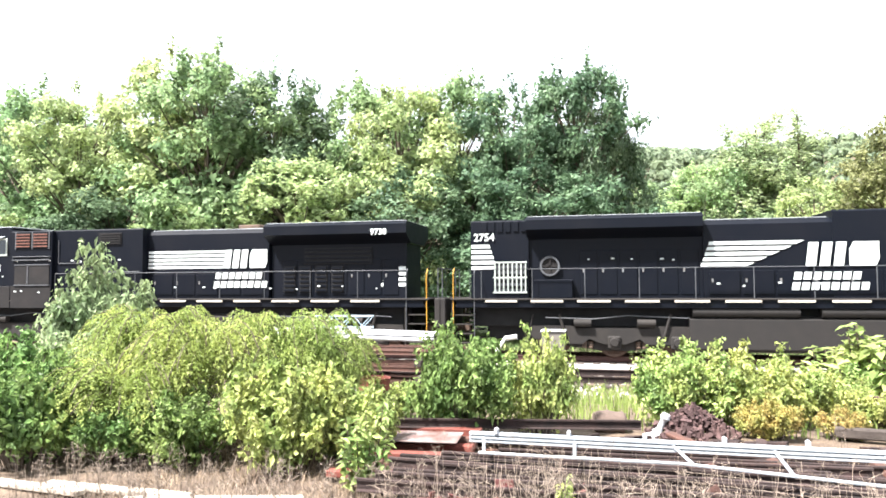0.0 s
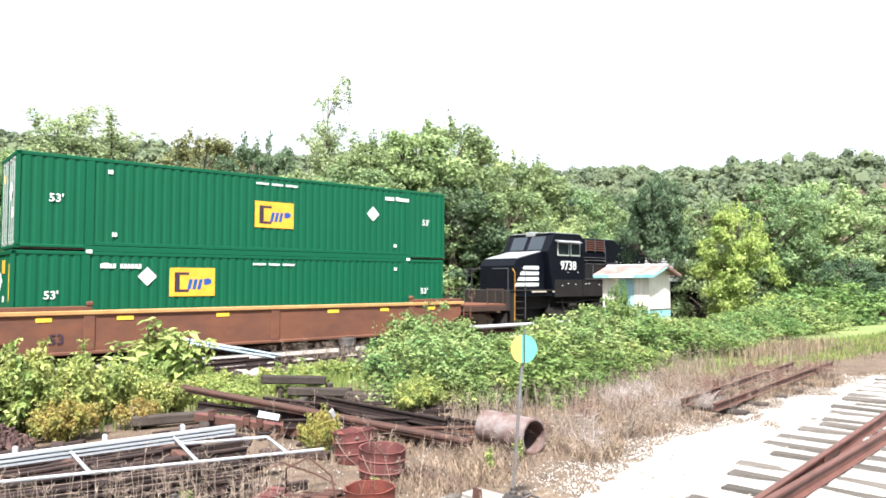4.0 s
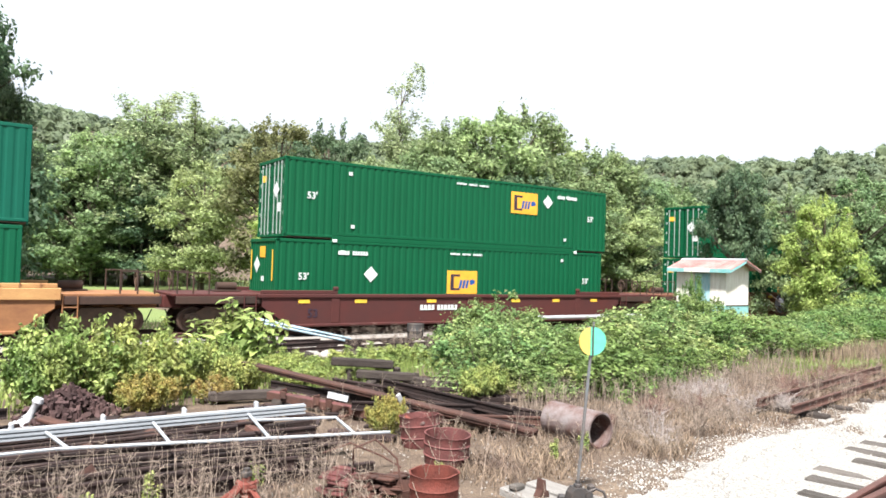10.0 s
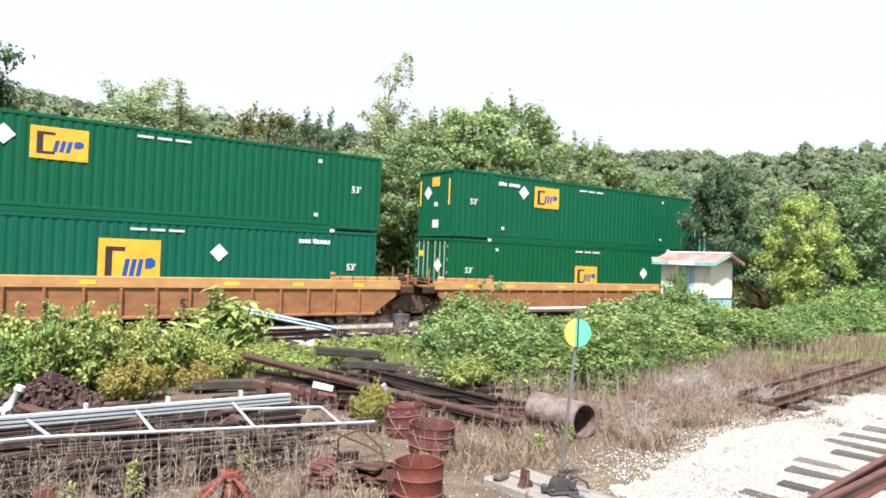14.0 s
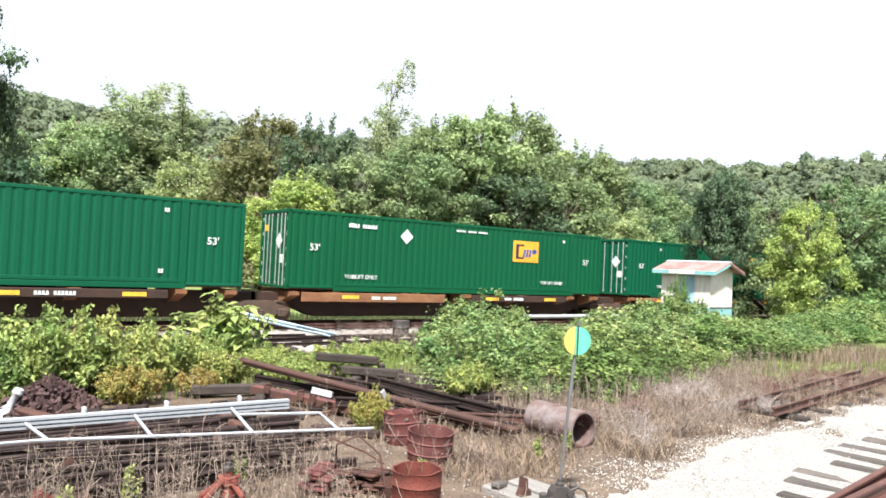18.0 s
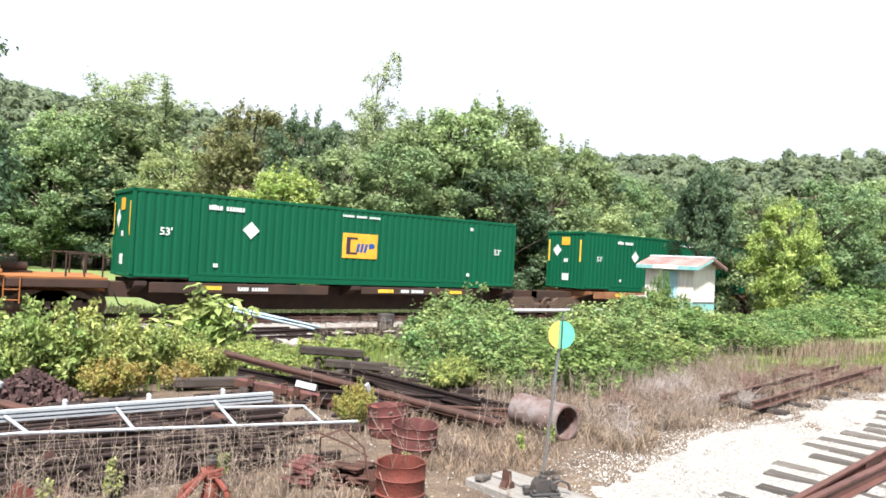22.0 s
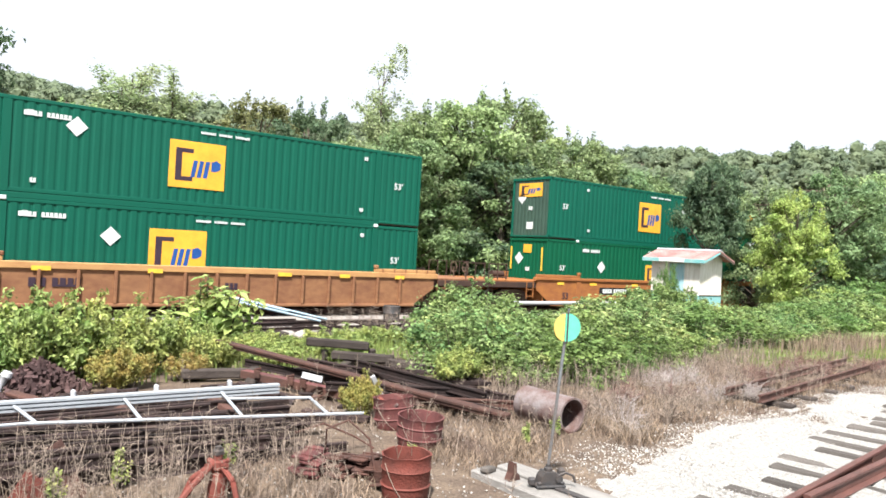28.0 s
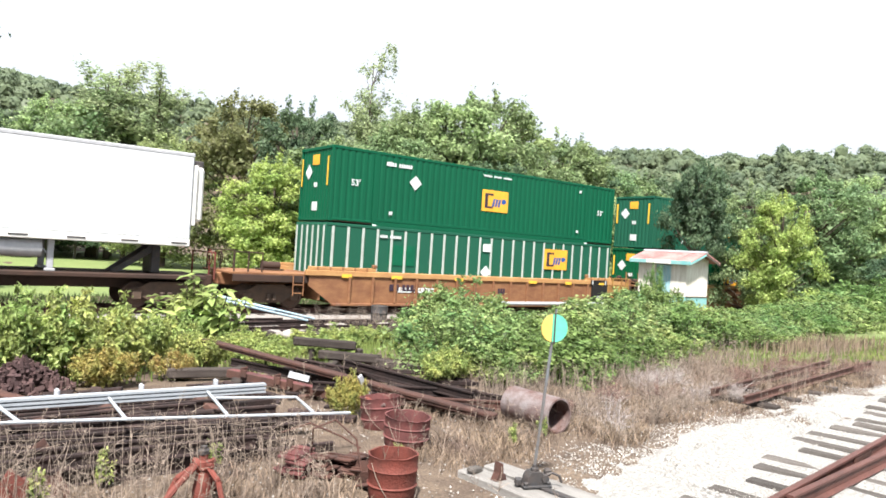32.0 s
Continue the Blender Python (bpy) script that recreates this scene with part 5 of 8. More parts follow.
# -- running gear
def wheel_geo(r):
    g = Geo()
    g.lathe([(0.001, -0.085), (0.10, -0.085), (0.10, -0.05), (r * 0.74, -0.03), (r * 0.84, -0.06), (r, -0.06), (r * 1.0, 0.045), (r * 1.06, 0.055), (r * 1.06, 0.085), (r * 0.8, 0.085), (0.001, 0.08)], 24, "y")
    return g


def wheelset(r):
    """Two wheels on their axle."""
    g = wheel_geo(r)
    k = Geo()
    for s in (-1, 1):
        k.raw([(x, (y - 0.80) * -s, z) for x, y, z in g.v], [f if s < 0 else tuple(reversed(f)) for f in g.f])
    return k.rod((0, -1.1, 0), (0, 1.1, 0), 0.075, n=10)


def truck(parent, x, axles=(-0.89, 0.89), r=0.42, paint=None):
    """A truck under a car: side frames, springs, wheels on axles."""
    paint = paint or GRIME
    span = axles[-1] - axles[0]
    t = part("truck", shape(("bolster", span), lambda: Geo().box((-0.22, -1.05, 0.42), (0.22, 1.05, 0.78), 0.04).mesh("truck", GRIME)), GRIME, parent, "grimy iron truck under the car", pose(x, 0, 0))

    def frame_side():
        g = Geo()
        a, b = axles[0] - 0.28, axles[-1] + 0.28
        top = [(a, 0.50), (a, 0.62), (a + 0.3, 0.66)] + ([(-0.5, 0.86), (0.5, 0.86)] if len(axles) == 2 else [(-1.2, 0.98), (1.2, 0.98)]) + [(b - 0.3, 0.66), (b, 0.62), (b, 0.50)]
        low = [(b - 0.4, 0.42), (0.42, 0.22), (-0.42, 0.22), (a + 0.4, 0.42)]
        g.prism([(p, q) for p, q in reversed(top + low)], "y", -0.07, 0.07)
        for ax in axles:
            g.box((ax - 0.15, -0.13, 0.30), (ax + 0.15, 0.13, 0.58), 0.03)
        return g.mesh("side_frame", paint)
    for a in (-1.02, 1.02):
        part("side_frame", shape(("tf", span, paint.name), frame_side), paint, t, m=pose(0, a, 0))
        for k in (-0.12, 0.12) if len(axles) == 2 else (-0.95, -0.75, 0.75, 0.95):
            part("spring", shape("spring", lambda: Geo().lathe([(0.07, 0.30), (0.09, 0.34), (0.07, 0.38), (0.09, 0.42), (0.07, 0.46), (0.09, 0.50), (0.07, 0.54)], 10).mesh("spring", GRIME)), GRIME, t, m=pose(k, a * 1.1, 0))
    for ax in axles:
        w = part("wheelset", shape(("wheelset", r), lambda: wheelset(r).mesh("wheelset", WHEEL, True)), WHEEL, t, m=pose(ax, 0, r))
        TURNING.append((w, ax, r))
    return t


def coupler(parent, x, way):
    g = Geo().box((min(0, way * 0.75), -0.09, 0.78), (max(0, way * 0.75), 0.09, 0.98), 0.02)
    g.box((way * 0.75 - 0.13, -0.17, 0.73), (way * 0.75 + 0.13, 0.17, 1.03), 0.05)
    part("coupler", g, GRIME, parent, m=pose(x, 0, 0))
    hose = [(way * 0.3, -0.4, 0.75), (way * 0.45, -0.42, 0.4), (way * 0.65, -0.35, 0.3), (way * 0.8, -0.25, 0.38)]
    part("brake_hose", Geo().tube(hose, 0.022, 6), RUBBER, parent, m=pose(x, 0, 0))


def arc(x, z, r0, r1, a0, a1, y, thick=0.004, wide=1.0):
    """A flat painted arc on the car's side, angles in degrees."""
    n = 14
    pts = [(x + wide * r1 * math.cos(radians(a0 + (a1 - a0) * i / n)), z + r1 * math.sin(radians(a0 + (a1 - a0) * i / n))) for i in range(n + 1)]
    pts += [(x + wide * r0 * math.cos(radians(a1 + (a0 - a1) * i / n)), z + r0 * math.sin(radians(a1 + (a0 - a1) * i / n))) for i in range(n + 1)]
    return Geo().prism(pts, "y", y - thick, y)


def bar(x0, z0, x1, z1, w, y, thick=0.004):
    """A flat painted bar from one point to another."""
    d = Vector((x1 - x0, z1 - z0)).normalized() * w / 2
    return Geo().prism([(x0 + d.y, z0 - d.x), (x1 + d.y, z1 - d.x), (x1 - d.y, z1 + d.x), (x0 - d.y, z0 + d.x)], "y", y - thick, y)


def bubble_graffiti(ob, x, y):
    """Fat rounded shapes in dark purple with lilac edges, then two rows of pale strokes."""
    def spray(g, material, words):
        part("spray_paint", g, material, ob, words)
    lilac, dark = "lilac grey graffiti edge", "dark purple graffiti shape"
    spray(arc(x + 0.85, 0.84, 0.0, 0.56, 60, 420, y, wide=1.1), LILAC_PAINT, lilac)
    spray(arc(x + 0.95, 0.84, 0.22, 0.52, -150, 150, y - 0.005, wide=1.1), PURPLE_PAINT, dark)
    spray(arc(x + 0.72, 0.98, 0.0, 0.17, 0, 360, y - 0.010, wide=1.4), LILAC_PAINT, lilac)
    for a, b, c, d in ((1.55, 0.32, 2.65, 1.34), (1.60, 1.30, 2.60, 0.34)):
        spray(bar(x + a, b, x + c, d, 0.42, y - 0.001 * a), LILAC_PAINT, lilac)
        spray(bar(x + a + 0.05, b, x + c - 0.05, d, 0.25, y - 0.006 - 0.001 * a), PURPLE_PAINT, dark)
    spray(arc(x + 2.85, 0.86, 0.34, 0.52, 5, 150, y - 0.003, wide=1.15), LILAC_PAINT, lilac)
    spray(arc(x + 2.85, 0.86, 0.16, 0.33, 5, 160, y - 0.004, wide=1.15), PURPLE_PAINT, dark)
    r2 = random.Random(8)
    for i in range(14):
        a = x + 3.75 + 0.16 * i
        spray(bar(a, 1.17, a + r2.uniform(-0.05, 0.07), 1.34, 0.035, y), DECAL, "thin white tag stroke")
    for i in range(5):
        a = x + 3.85 + 0.46 * i + r2.uniform(-0.06, 0.06)
        spray(bar(a, r2.uniform(0.9, 1.02), a + r2.uniform(0.25, 0.4), r2.uniform(0.9, 1.04), 0.10, y), LILAC_PAINT, "pale graffiti stroke")
        spray(arc(a + 0.15, r2.uniform(0.68, 0.78), 0.06, 0.16, r2.uniform(0, 180), r2.uniform(250, 420), y - 0.003), DECAL, "pale graffiti stroke")
    for k, (a, r) in enumerate(((6.6, 0.36), (7.25, 0.30), (8.0, 0.34))):
        spray(arc(x + a, 0.92, 0.0, r, 0, 360, y - 0.001 * k, wide=1.25), LILAC_PAINT, lilac)
        spray(arc(x + a, 0.92, r * 0.25, r * 0.82, 20 + 60 * k, 300 + 60 * k, y - 0.006 - 0.001 * k, wide=1.25), PURPLE_PAINT if k != 1 else CAR_PAINT["rust"], dark)


SHORT, END_LONG = 1.65, 3.75    # end platforms at a joint, at a coupler


def well_car(u, paint, left, right, ribbed, top_paint=None, group="", label="", crest=1.42, marks=(), tag=True):
    """A well unit whose container's trailing end stands at u. left and right: platform lengths."""
    p = CAR_PAINT[paint]
    ob = rolling("well_car", label or "orange steel well car carrying stacked containers", "well car", u, RAIL, "train of well cars")
    side = 1.50
    deep = 0.08 if not ribbed or crest < 1.3 else 0.16 if paint == "tan" else 0.30    # depth of the top chord
    for a in (-1, 1):
        g = Geo()
        lo = -0.75
        outline = [(lo, 0.88), (0.25, 0.20), (LONG - 0.25, 0.20), (LONG + 0.75, 0.88), (LONG + 0.75, crest - 0.02), (LONG - 2.0, crest), (2.0, crest), (lo, crest - 0.02)]
        g.prism(outline, "y", a * side - 0.03, a * side + 0.03)
        part("side_sill", g, p, ob)
        chord = Geo().box((-0.9, a * side - 0.09, crest - deep), (LONG + 0.9, a * side + 0.09, crest + 0.05), 0.02)
        part("top_chord", chord, top_paint or p, ob)
        for x0, x1 in ((-0.8, 2.05), (LONG - 2.05, LONG + 0.8)):
            part("corner_plate", Geo().box((x0, a * side - 0.06, crest + 0.051), (x1, a * side + 0.06, crest + 0.18), 0.015), top_paint if ribbed and top_paint else p, ob)
            if deep > 0.1:
                for i in range(5):
                    q = x0 + 0.35 + 0.52 * i
                    part("rib", shape("plate_rib", lambda: Geo().box((-0.03, -0.03, 0.052), (0.03, 0.0, 0.178), 0.006).mesh("rib", p)), p, ob, m=pose(q, a * (side + 0.06), crest, 0, 0, 0 if a < 0 else 180))
        part("bottom_chord", Geo().box((0.2, a * side - 0.12, 0.16), (LONG - 0.2, a * side + 0.07, 0.26), 0.02), p, ob)
        if ribbed:
            rib = shape(("rib", paint, crest), lambda: Geo().box((-0.045, -0.10, 0.262), (0.045, -0.002, crest - deep - 0.002), 0.012).mesh("rib", p))
            for i in range(15):
                part("rib", rib, p, ob, m=pose(0.9 + 1.025 * i, a * (side + 0.03), 0, 0, 0, 0 if a < 0 else 180))
        else:
            rib = shape(("rib2", paint, crest), lambda: Geo().box((-0.16, -0.035, 0.27), (0.16, -0.002, crest - 0.085), 0.015).mesh("rib", p))
            for x in (1.98, 8.07, 14.17):
                part("rib", rib, p, ob, m=pose(x, a * (side + 0.03), 0, 0, 0, 0 if a < 0 else 180))
        for x in (1.98, 14.17):
            part("post_pocket", Geo().box((x - 0.10, a * side - 0.08, crest + 0.182), (x + 0.10, a * side + 0.05, crest + 0.32), 0.03), p, ob)
    for i in range(7):
        part("cross_member", shape(("cm", paint), lambda: Geo().box((-0.15, -1.45, 0.20), (0.15, 1.45, 0.34), 0.02).mesh("cross_member", p)), p, ob, m=pose(0.6 + 2.49 * i, 0, 0))
    for x, length, way in ((0, left, -1), (LONG, right, 1)):
        a, b = sorted((x + way * 0.25, x + way * length))
        part("end_platform", Geo().box((a, -0.55, 0.80), (b, 0.55, 1.22), 0.03), p, ob)
        part("deck_plate", Geo().box((a + 0.1, -1.42, 1.222), (b - 0.1, 1.42, 1.30), 0.012), p, ob)
        part("end_bulkhead", Geo().box((x + way * 0.28 - 0.05, -1.46, 0.35), (x + way * 0.28 + 0.05, 1.46, 1.33), 0.02), p, ob)
        part("deck_side", Geo().box((a + 0.2, -1.47, 0.98), (b - 0.05, -1.40, 1.221), 0.015), CAR_PAINT["brown"], ob)
        if length > 2.5:
            truck(ob, x + way * (length - 1.75))
            coupler(ob, x + way * length, way)
            for yy in (-1.38, 1.38):
                g = Geo()
                x2 = x + way * (length - 0.25)
                for q in (0, -way * 0.5, -way * 1.0):
                    g.rod((x2 + q, yy, 1.3), (x2 + q, yy, 2.02), 0.026, n=6)
                g.path([(x2, yy, 1.98), (x2 - way * 1.0, yy, 1.98)], 0.022)
                part("hand_rail", g, CAR_PAINT["brown"], ob)
            part("brake_wheel", Geo().lathe([(0.22, -0.02), (0.25, 0.0), (0.22, 0.02), (0.19, 0.0), (0.22, -0.02)], 16, "x", (x + way * (length - 0.45), 0.55, 1.72)).rod(
                (x + way * (length - 0.45), 0.55, 1.3), (x + way * (length - 0.45), 0.55, 1.75), 0.03).rod((x + way * (length - 0.45), 0.35, 1.72), (x + way * (length - 0.45), 0.75, 1.72), 0.015), GRIME, ob)
            part("brake_cylinder", Geo().rod((x + way * 1.0, 0.6, 1.48), (x + way * 1.7, 0.6, 1.48), 0.16, n=12).box((x + way * 1.35 - 0.5, 0.4, 1.302), (x + way * 1.35 + 0.5, 0.85, 1.36), 0.02), CAR_PAINT["brown"], ob, smooth=True)
            part("ladder", Geo().path([(x + way * 0.95, -1.5, 0.5), (x + way * 0.95, -1.5, 1.3)], 0.02).path([(x + way * 1.35, -1.5, 0.5), (x + way * 1.35, -1.5, 1.3)], 0.02).path(
                [(x + way * 0.95, -1.5, 0.6), (x + way * 1.35, -1.5, 0.6)], 0.018).path([(x + way * 0.95, -1.5, 0.9), (x + way * 1.35, -1.5, 0.9)], 0.018), p, ob)
        elif way < 0:
            truck(ob, x - length)
            c = x - length
            part("joint_casting", Geo().box((c - 0.55, -0.35, 1.301), (c + 0.55, 0.35, 1.52), 0.06).box((c - 0.22, -0.9, 1.301), (c + 0.22, 0.9, 1.44), 0.04), CAR_PAINT["brown"], ob, "brown articulated joint casting")
            part("brake_valve", Geo().box((c - 0.75, -1.2, 1.301), (c - 0.4, -0.8, 1.62), 0.04).lathe([(0.001, 0.0), (0.12, 0.0), (0.14, 0.05), (0.10, 0.12), (0.001, 0.14)], 12, "z", (c - 0.58, -1.0, 1.62)), CAR_PAINT["brown"], ob, "rusty brake valve on the deck")
            part("reservoir", Geo().lathe([(0.001, -0.42), (0.12, -0.40), (0.15, -0.34), (0.15, 0.34), (0.12, 0.40), (0.001, 0.42)], 12, "x", (c + 0.45, -1.05, 1.46)), CAR_PAINT["brown"], ob, "brown air reservoir", smooth=True)
            for q in (-1.25, -0.62, 0.1):
                part("brake_hose", Geo().tube([(c - 0.5, q, 1.32), (c - 0.32, q, 1.62), (c - 0.02, q + 0.05, 1.70), (c + 0.26, q, 1.58), (c + 0.45, q, 1.32)], 0.024, 6), RUBBER, ob)
            part("rod_lever", Geo().path([(c - 0.9, -1.35, 1.32), (c - 0.1, -1.32, 1.50), (c + 0.8, -1.35, 1.33)], 0.02, 6).box((c - 0.16, -1.38, 1.31), (c - 0.04, -1.26, 1.58), 0.02), CAR_PAINT["tan"], ob)
            for q in (-0.5, 0.5):
                for yy in (-1.4, 1.4):
                    part("guide_post", shape("guide_post", lambda: Geo().rod((0, 0, 1.3), (0, 0, 1.95), 0.035, n=6).mesh("guide_post", CAR_PAINT["yellow"])), CAR_PAINT["yellow"], ob, m=pose(x - length + q, yy, 0))
    y = -side - 0.04
    if tag:
        for x, w in ((0.55, 0.42), (2.75, 0.5), (5.9, 0.45), (10.2, 0.5), (12.6, 0.42), (15.0, 0.42)):
            part("reflector", shape(("refl", w), lambda: Geo().box((0, -0.006, 0), (w, 0.0, 0.13)).mesh("reflector", TAPE)), TAPE, ob, m=pose(x, y - (0.052 if deep > 0.1 else 0), crest - (0.20 if deep > 0.1 else 0.27)))
        if paint == "tan":
            printed(ob, [0.5, 0.8], 0.26, 3.4, y - 0.012, 0.88, LOGO_DARK)
            printed(ob, [0.45], 0.22, 8.6, y - 0.012, 0.84, LOGO_DARK)
        else:
            part("length_marking", writing("53", 0.42, LOGO_DARK), LOGO_DARK, ob, m=pose(9.0 if ribbed else 1.1, y - 0.002, 0.62))
    for kind, x in marks:
        if kind == "plate":
            part("number_plate", Geo().box((x - 1.15, y - 0.005, 0.72), (x + 1.15, y, 1.06)), BLACK_PAINT, ob, "black patch with white print")
            printed(ob, [0.7, 1.0], 0.2, x, y - 0.01, 0.89)
        elif kind == "print":
            printed(ob, [0.7, 1.0], 0.2, x, y - 0.01, 0.8)
        elif kind == "placard":
            for a, b, c, d in ((0, 0, 0.62, 0.03), (0, 0.29, 0.62, 0.32), (0, 0.03, 0.03, 0.29), (0.59, 0.03, 0.62, 0.29)):
                part("placard_frame", Geo().box((x + a, y - 0.014, 0.86 + b), (x + c, y - 0.002, 0.86 + d)), DECAL, ob, "pale outlined placard frame")
            printed(ob, [0.16, 0.2], 0.09, x + 0.31, y - 0.01, 1.02)
        elif kind == "bubbles":
            bubble_graffiti(ob, x, y)
        elif kind == "red":
            g = Geo()
            r2 = random.Random(int(x * 10) + 3)
            for i in range(7):
                cx, cz, s = x + 0.42 * i, 0.8 + r2.uniform(-0.1, 0.15), r2.uniform(0.22, 0.4)
                g.prism([(cx - s, cz - s * 0.5), (cx - 0.1 * s, cz - s * 0.95), (cx + s * 0.9, cz - s * 0.6), (cx + s * 0.5, cz + 0.1 * s), (cx + s, cz + s * 0.7), (cx, cz + s), (cx - s * 0.7, cz + 0.5 * s)], "y", y - 0.006 - 0.0004 * i, y)
            part("spray_paint", g, RED_PAINT, ob, "spray-painted graffiti")
            g = Geo()
            for i in range(8):
                cx = x + 3.25 + 0.33 * i
                h0, h1 = r2.uniform(0.64, 0.78), r2.uniform(0.95, 1.06)
                part("spray_paint", bar(cx, h0, cx + r2.uniform(-0.12, 0.18), h1, r2.uniform(0.06, 0.12), y - 0.008 - 0.0005 * i), DECAL, ob, "pale graffiti stroke")
                if i % 2:
                    part("spray_paint", bar(cx - 0.2, h1 - 0.02, cx + 0.25, h1 + r2.uniform(-0.05, 0.03), 0.07, y - 0.014 - 0.0005 * i), DECAL, ob, "pale graffiti stroke")
            part("spray_paint", Geo().box((x + 3.05, y - 0.005, 0.58), (x + 5.9, y, 1.12)), BLACK_PAINT, ob, "black graffiti block")
        elif kind == "dark":
            poly = [(-0.82, 0.90), (0.22, 0.215), (x, 0.215), (x, 1.33), (-0.82, 1.33)]
            if x > 8:
                poly = [(p, q) for p, q in ((x, 0.215), (LONG - 0.22, 0.215), (LONG + 0.82, 0.90), (LONG + 0.82, 1.33), (x, 1.33))]
            if ribbed:
                poly = [(p if x < 8 else LONG - p, q) for p, q in ((0.55, 0.262), (1.62, 0.262), (1.62, crest - deep - 0.006), (0.55, crest - deep - 0.006))]
                poly = poly if x < 8 else poly[::-1]
            if ribbed:
                q = 1.12 if x < 8 else LONG - 1.12
                part("chord_wrap", Geo().box((q - 0.62, -side - 0.095, crest - deep - 0.003), (q + 0.62, -side + 0.095, crest + 0.054), 0.01), BLACK_PAINT, ob, "black band round the top chord")
                for e in (-0.5, 0.45):
                    part("chord_tick", Geo().box((q + e, -side - 0.099, crest - deep), (q + e + 0.06, -side - 0.0955, crest + 0.05)), DECAL, ob, "white tick mark")
                hub, turn = (-SHORT, 1) if x < 8 else (LONG + SHORT, -1)
                rim = [(hub + turn * 1.18 * math.cos(a), 0.22 + 0.92 * math.sin(a)) for a in [math.radians(6 + 11 * i) for i in range(7)]]
                outline = [(hub + turn * 2.2, 0.27), *rim, (hub + turn * 0.42, 1.24), (hub + turn * 0.42, 1.40), (hub + turn * 2.2, 1.40)]
                part("arch_plate", Geo().prism(outline, "y", -side - 0.075, -side - 0.034), ARCH_YELLOW, ob, "dirty yellow plate arched over the wheels")
                for e in (0.55, 1.05, 1.75):
                    part("arch_rib", Geo().box((hub + turn * e - 0.04, -side - 0.13, 1.19), (hub + turn * e + 0.04, -side - 0.077, 1.62), 0.008), ARCH_YELLOW, ob)
                part("arch_ledge", Geo().box((min(hub + turn * 0.45, hub + turn * 1.85), -side - 0.14, 1.585), (max(hub + turn * 0.45, hub + turn * 1.85), -side - 0.06, 1.63), 0.008), ARCH_YELLOW, ob)
            part("dark_plate", Geo().prism(poly, "y", y - (0.12 if ribbed else 0.05), y), BLACK_PAINT, ob, "black end panel with white print")
            part("load_marking", writing("125T", 0.24, DECAL), DECAL, ob, m=pose((1.08 if x < 8 else LONG - 1.08) if ribbed else 0.25 if x < 8 else LONG - 0.2, y - (0.125 if ribbed else 0.055), 0.62 if ribbed else 1.12))
    return ob



ROUND = "rust-brown steel well car with faded paint"
well_car(-48.02, "rust", END_LONG, END_LONG, False, TOP_YELLOW, label="rusty brown well car with orange top chord")
well_car(-71.82, "yellow", END_LONG, END_LONG, True, TOP_YELLOW, label="yellow-orange well car with shallow sides", crest=1.12)
well_car(-95.65, "rust", END_LONG, END_LONG, False, label="rust-brown well car sprayed with graffiti", marks=(("print", 5.2), ("bubbles", 6.4), ("placard", 15.9)))
well_car(-119.45, "maroon", END_LONG, END_LONG, False, label="dark maroon well car with white print", crest=1.26, marks=(("print", 6.5),))
well_car(-143.28, "yellow", SHORT, END_LONG, True, TOP_YELLOW, label="yellow-orange ribbed well unit of an articulated car")
well_car(-162.97, "yellow", SHORT, SHORT, True, TOP_YELLOW, label="yellow-orange ribbed well unit of an articulated car")
well_car(-182.61, "yellow", END_LONG, SHORT, True, TOP_YELLOW, label="yellow-orange ribbed well unit of an articulated car")
well_car(-298.0, "orange", SHORT, END_LONG, False, label="plain orange well unit of an articulated car", marks=(("plate", 11.5), ("dark", 0.7)))
well_car(-317.61, "orange", SHORT, SHORT, False, label="orange well unit with red and white graffiti", marks=(("red", 3.9), ("dark", 0.7), ("dark", 15.4)))
well_car(-336.9, "orange", END_LONG, SHORT, False, label="plain orange well unit of an articulated car", marks=(("plate", 4.6), ("dark", 15.4)))
well_car(-360.3, "tan", SHORT, END_LONG, True, TOP_YELLOW, label="rusty orange ribbed well unit of an articulated car", marks=(("dark", 0.8),))
well_car(-379.55, "tan", SHORT, SHORT, True, TOP_YELLOW, label="rusty orange ribbed well unit of an articulated car", marks=(("dark", 0.8), ("dark", 15.3)))
well_car(-399.05, "tan", END_LONG, SHORT, True, TOP_YELLOW, label="rusty orange ribbed well unit of an articulated car", marks=(("dark", 15.3), ("print", 4.0)))


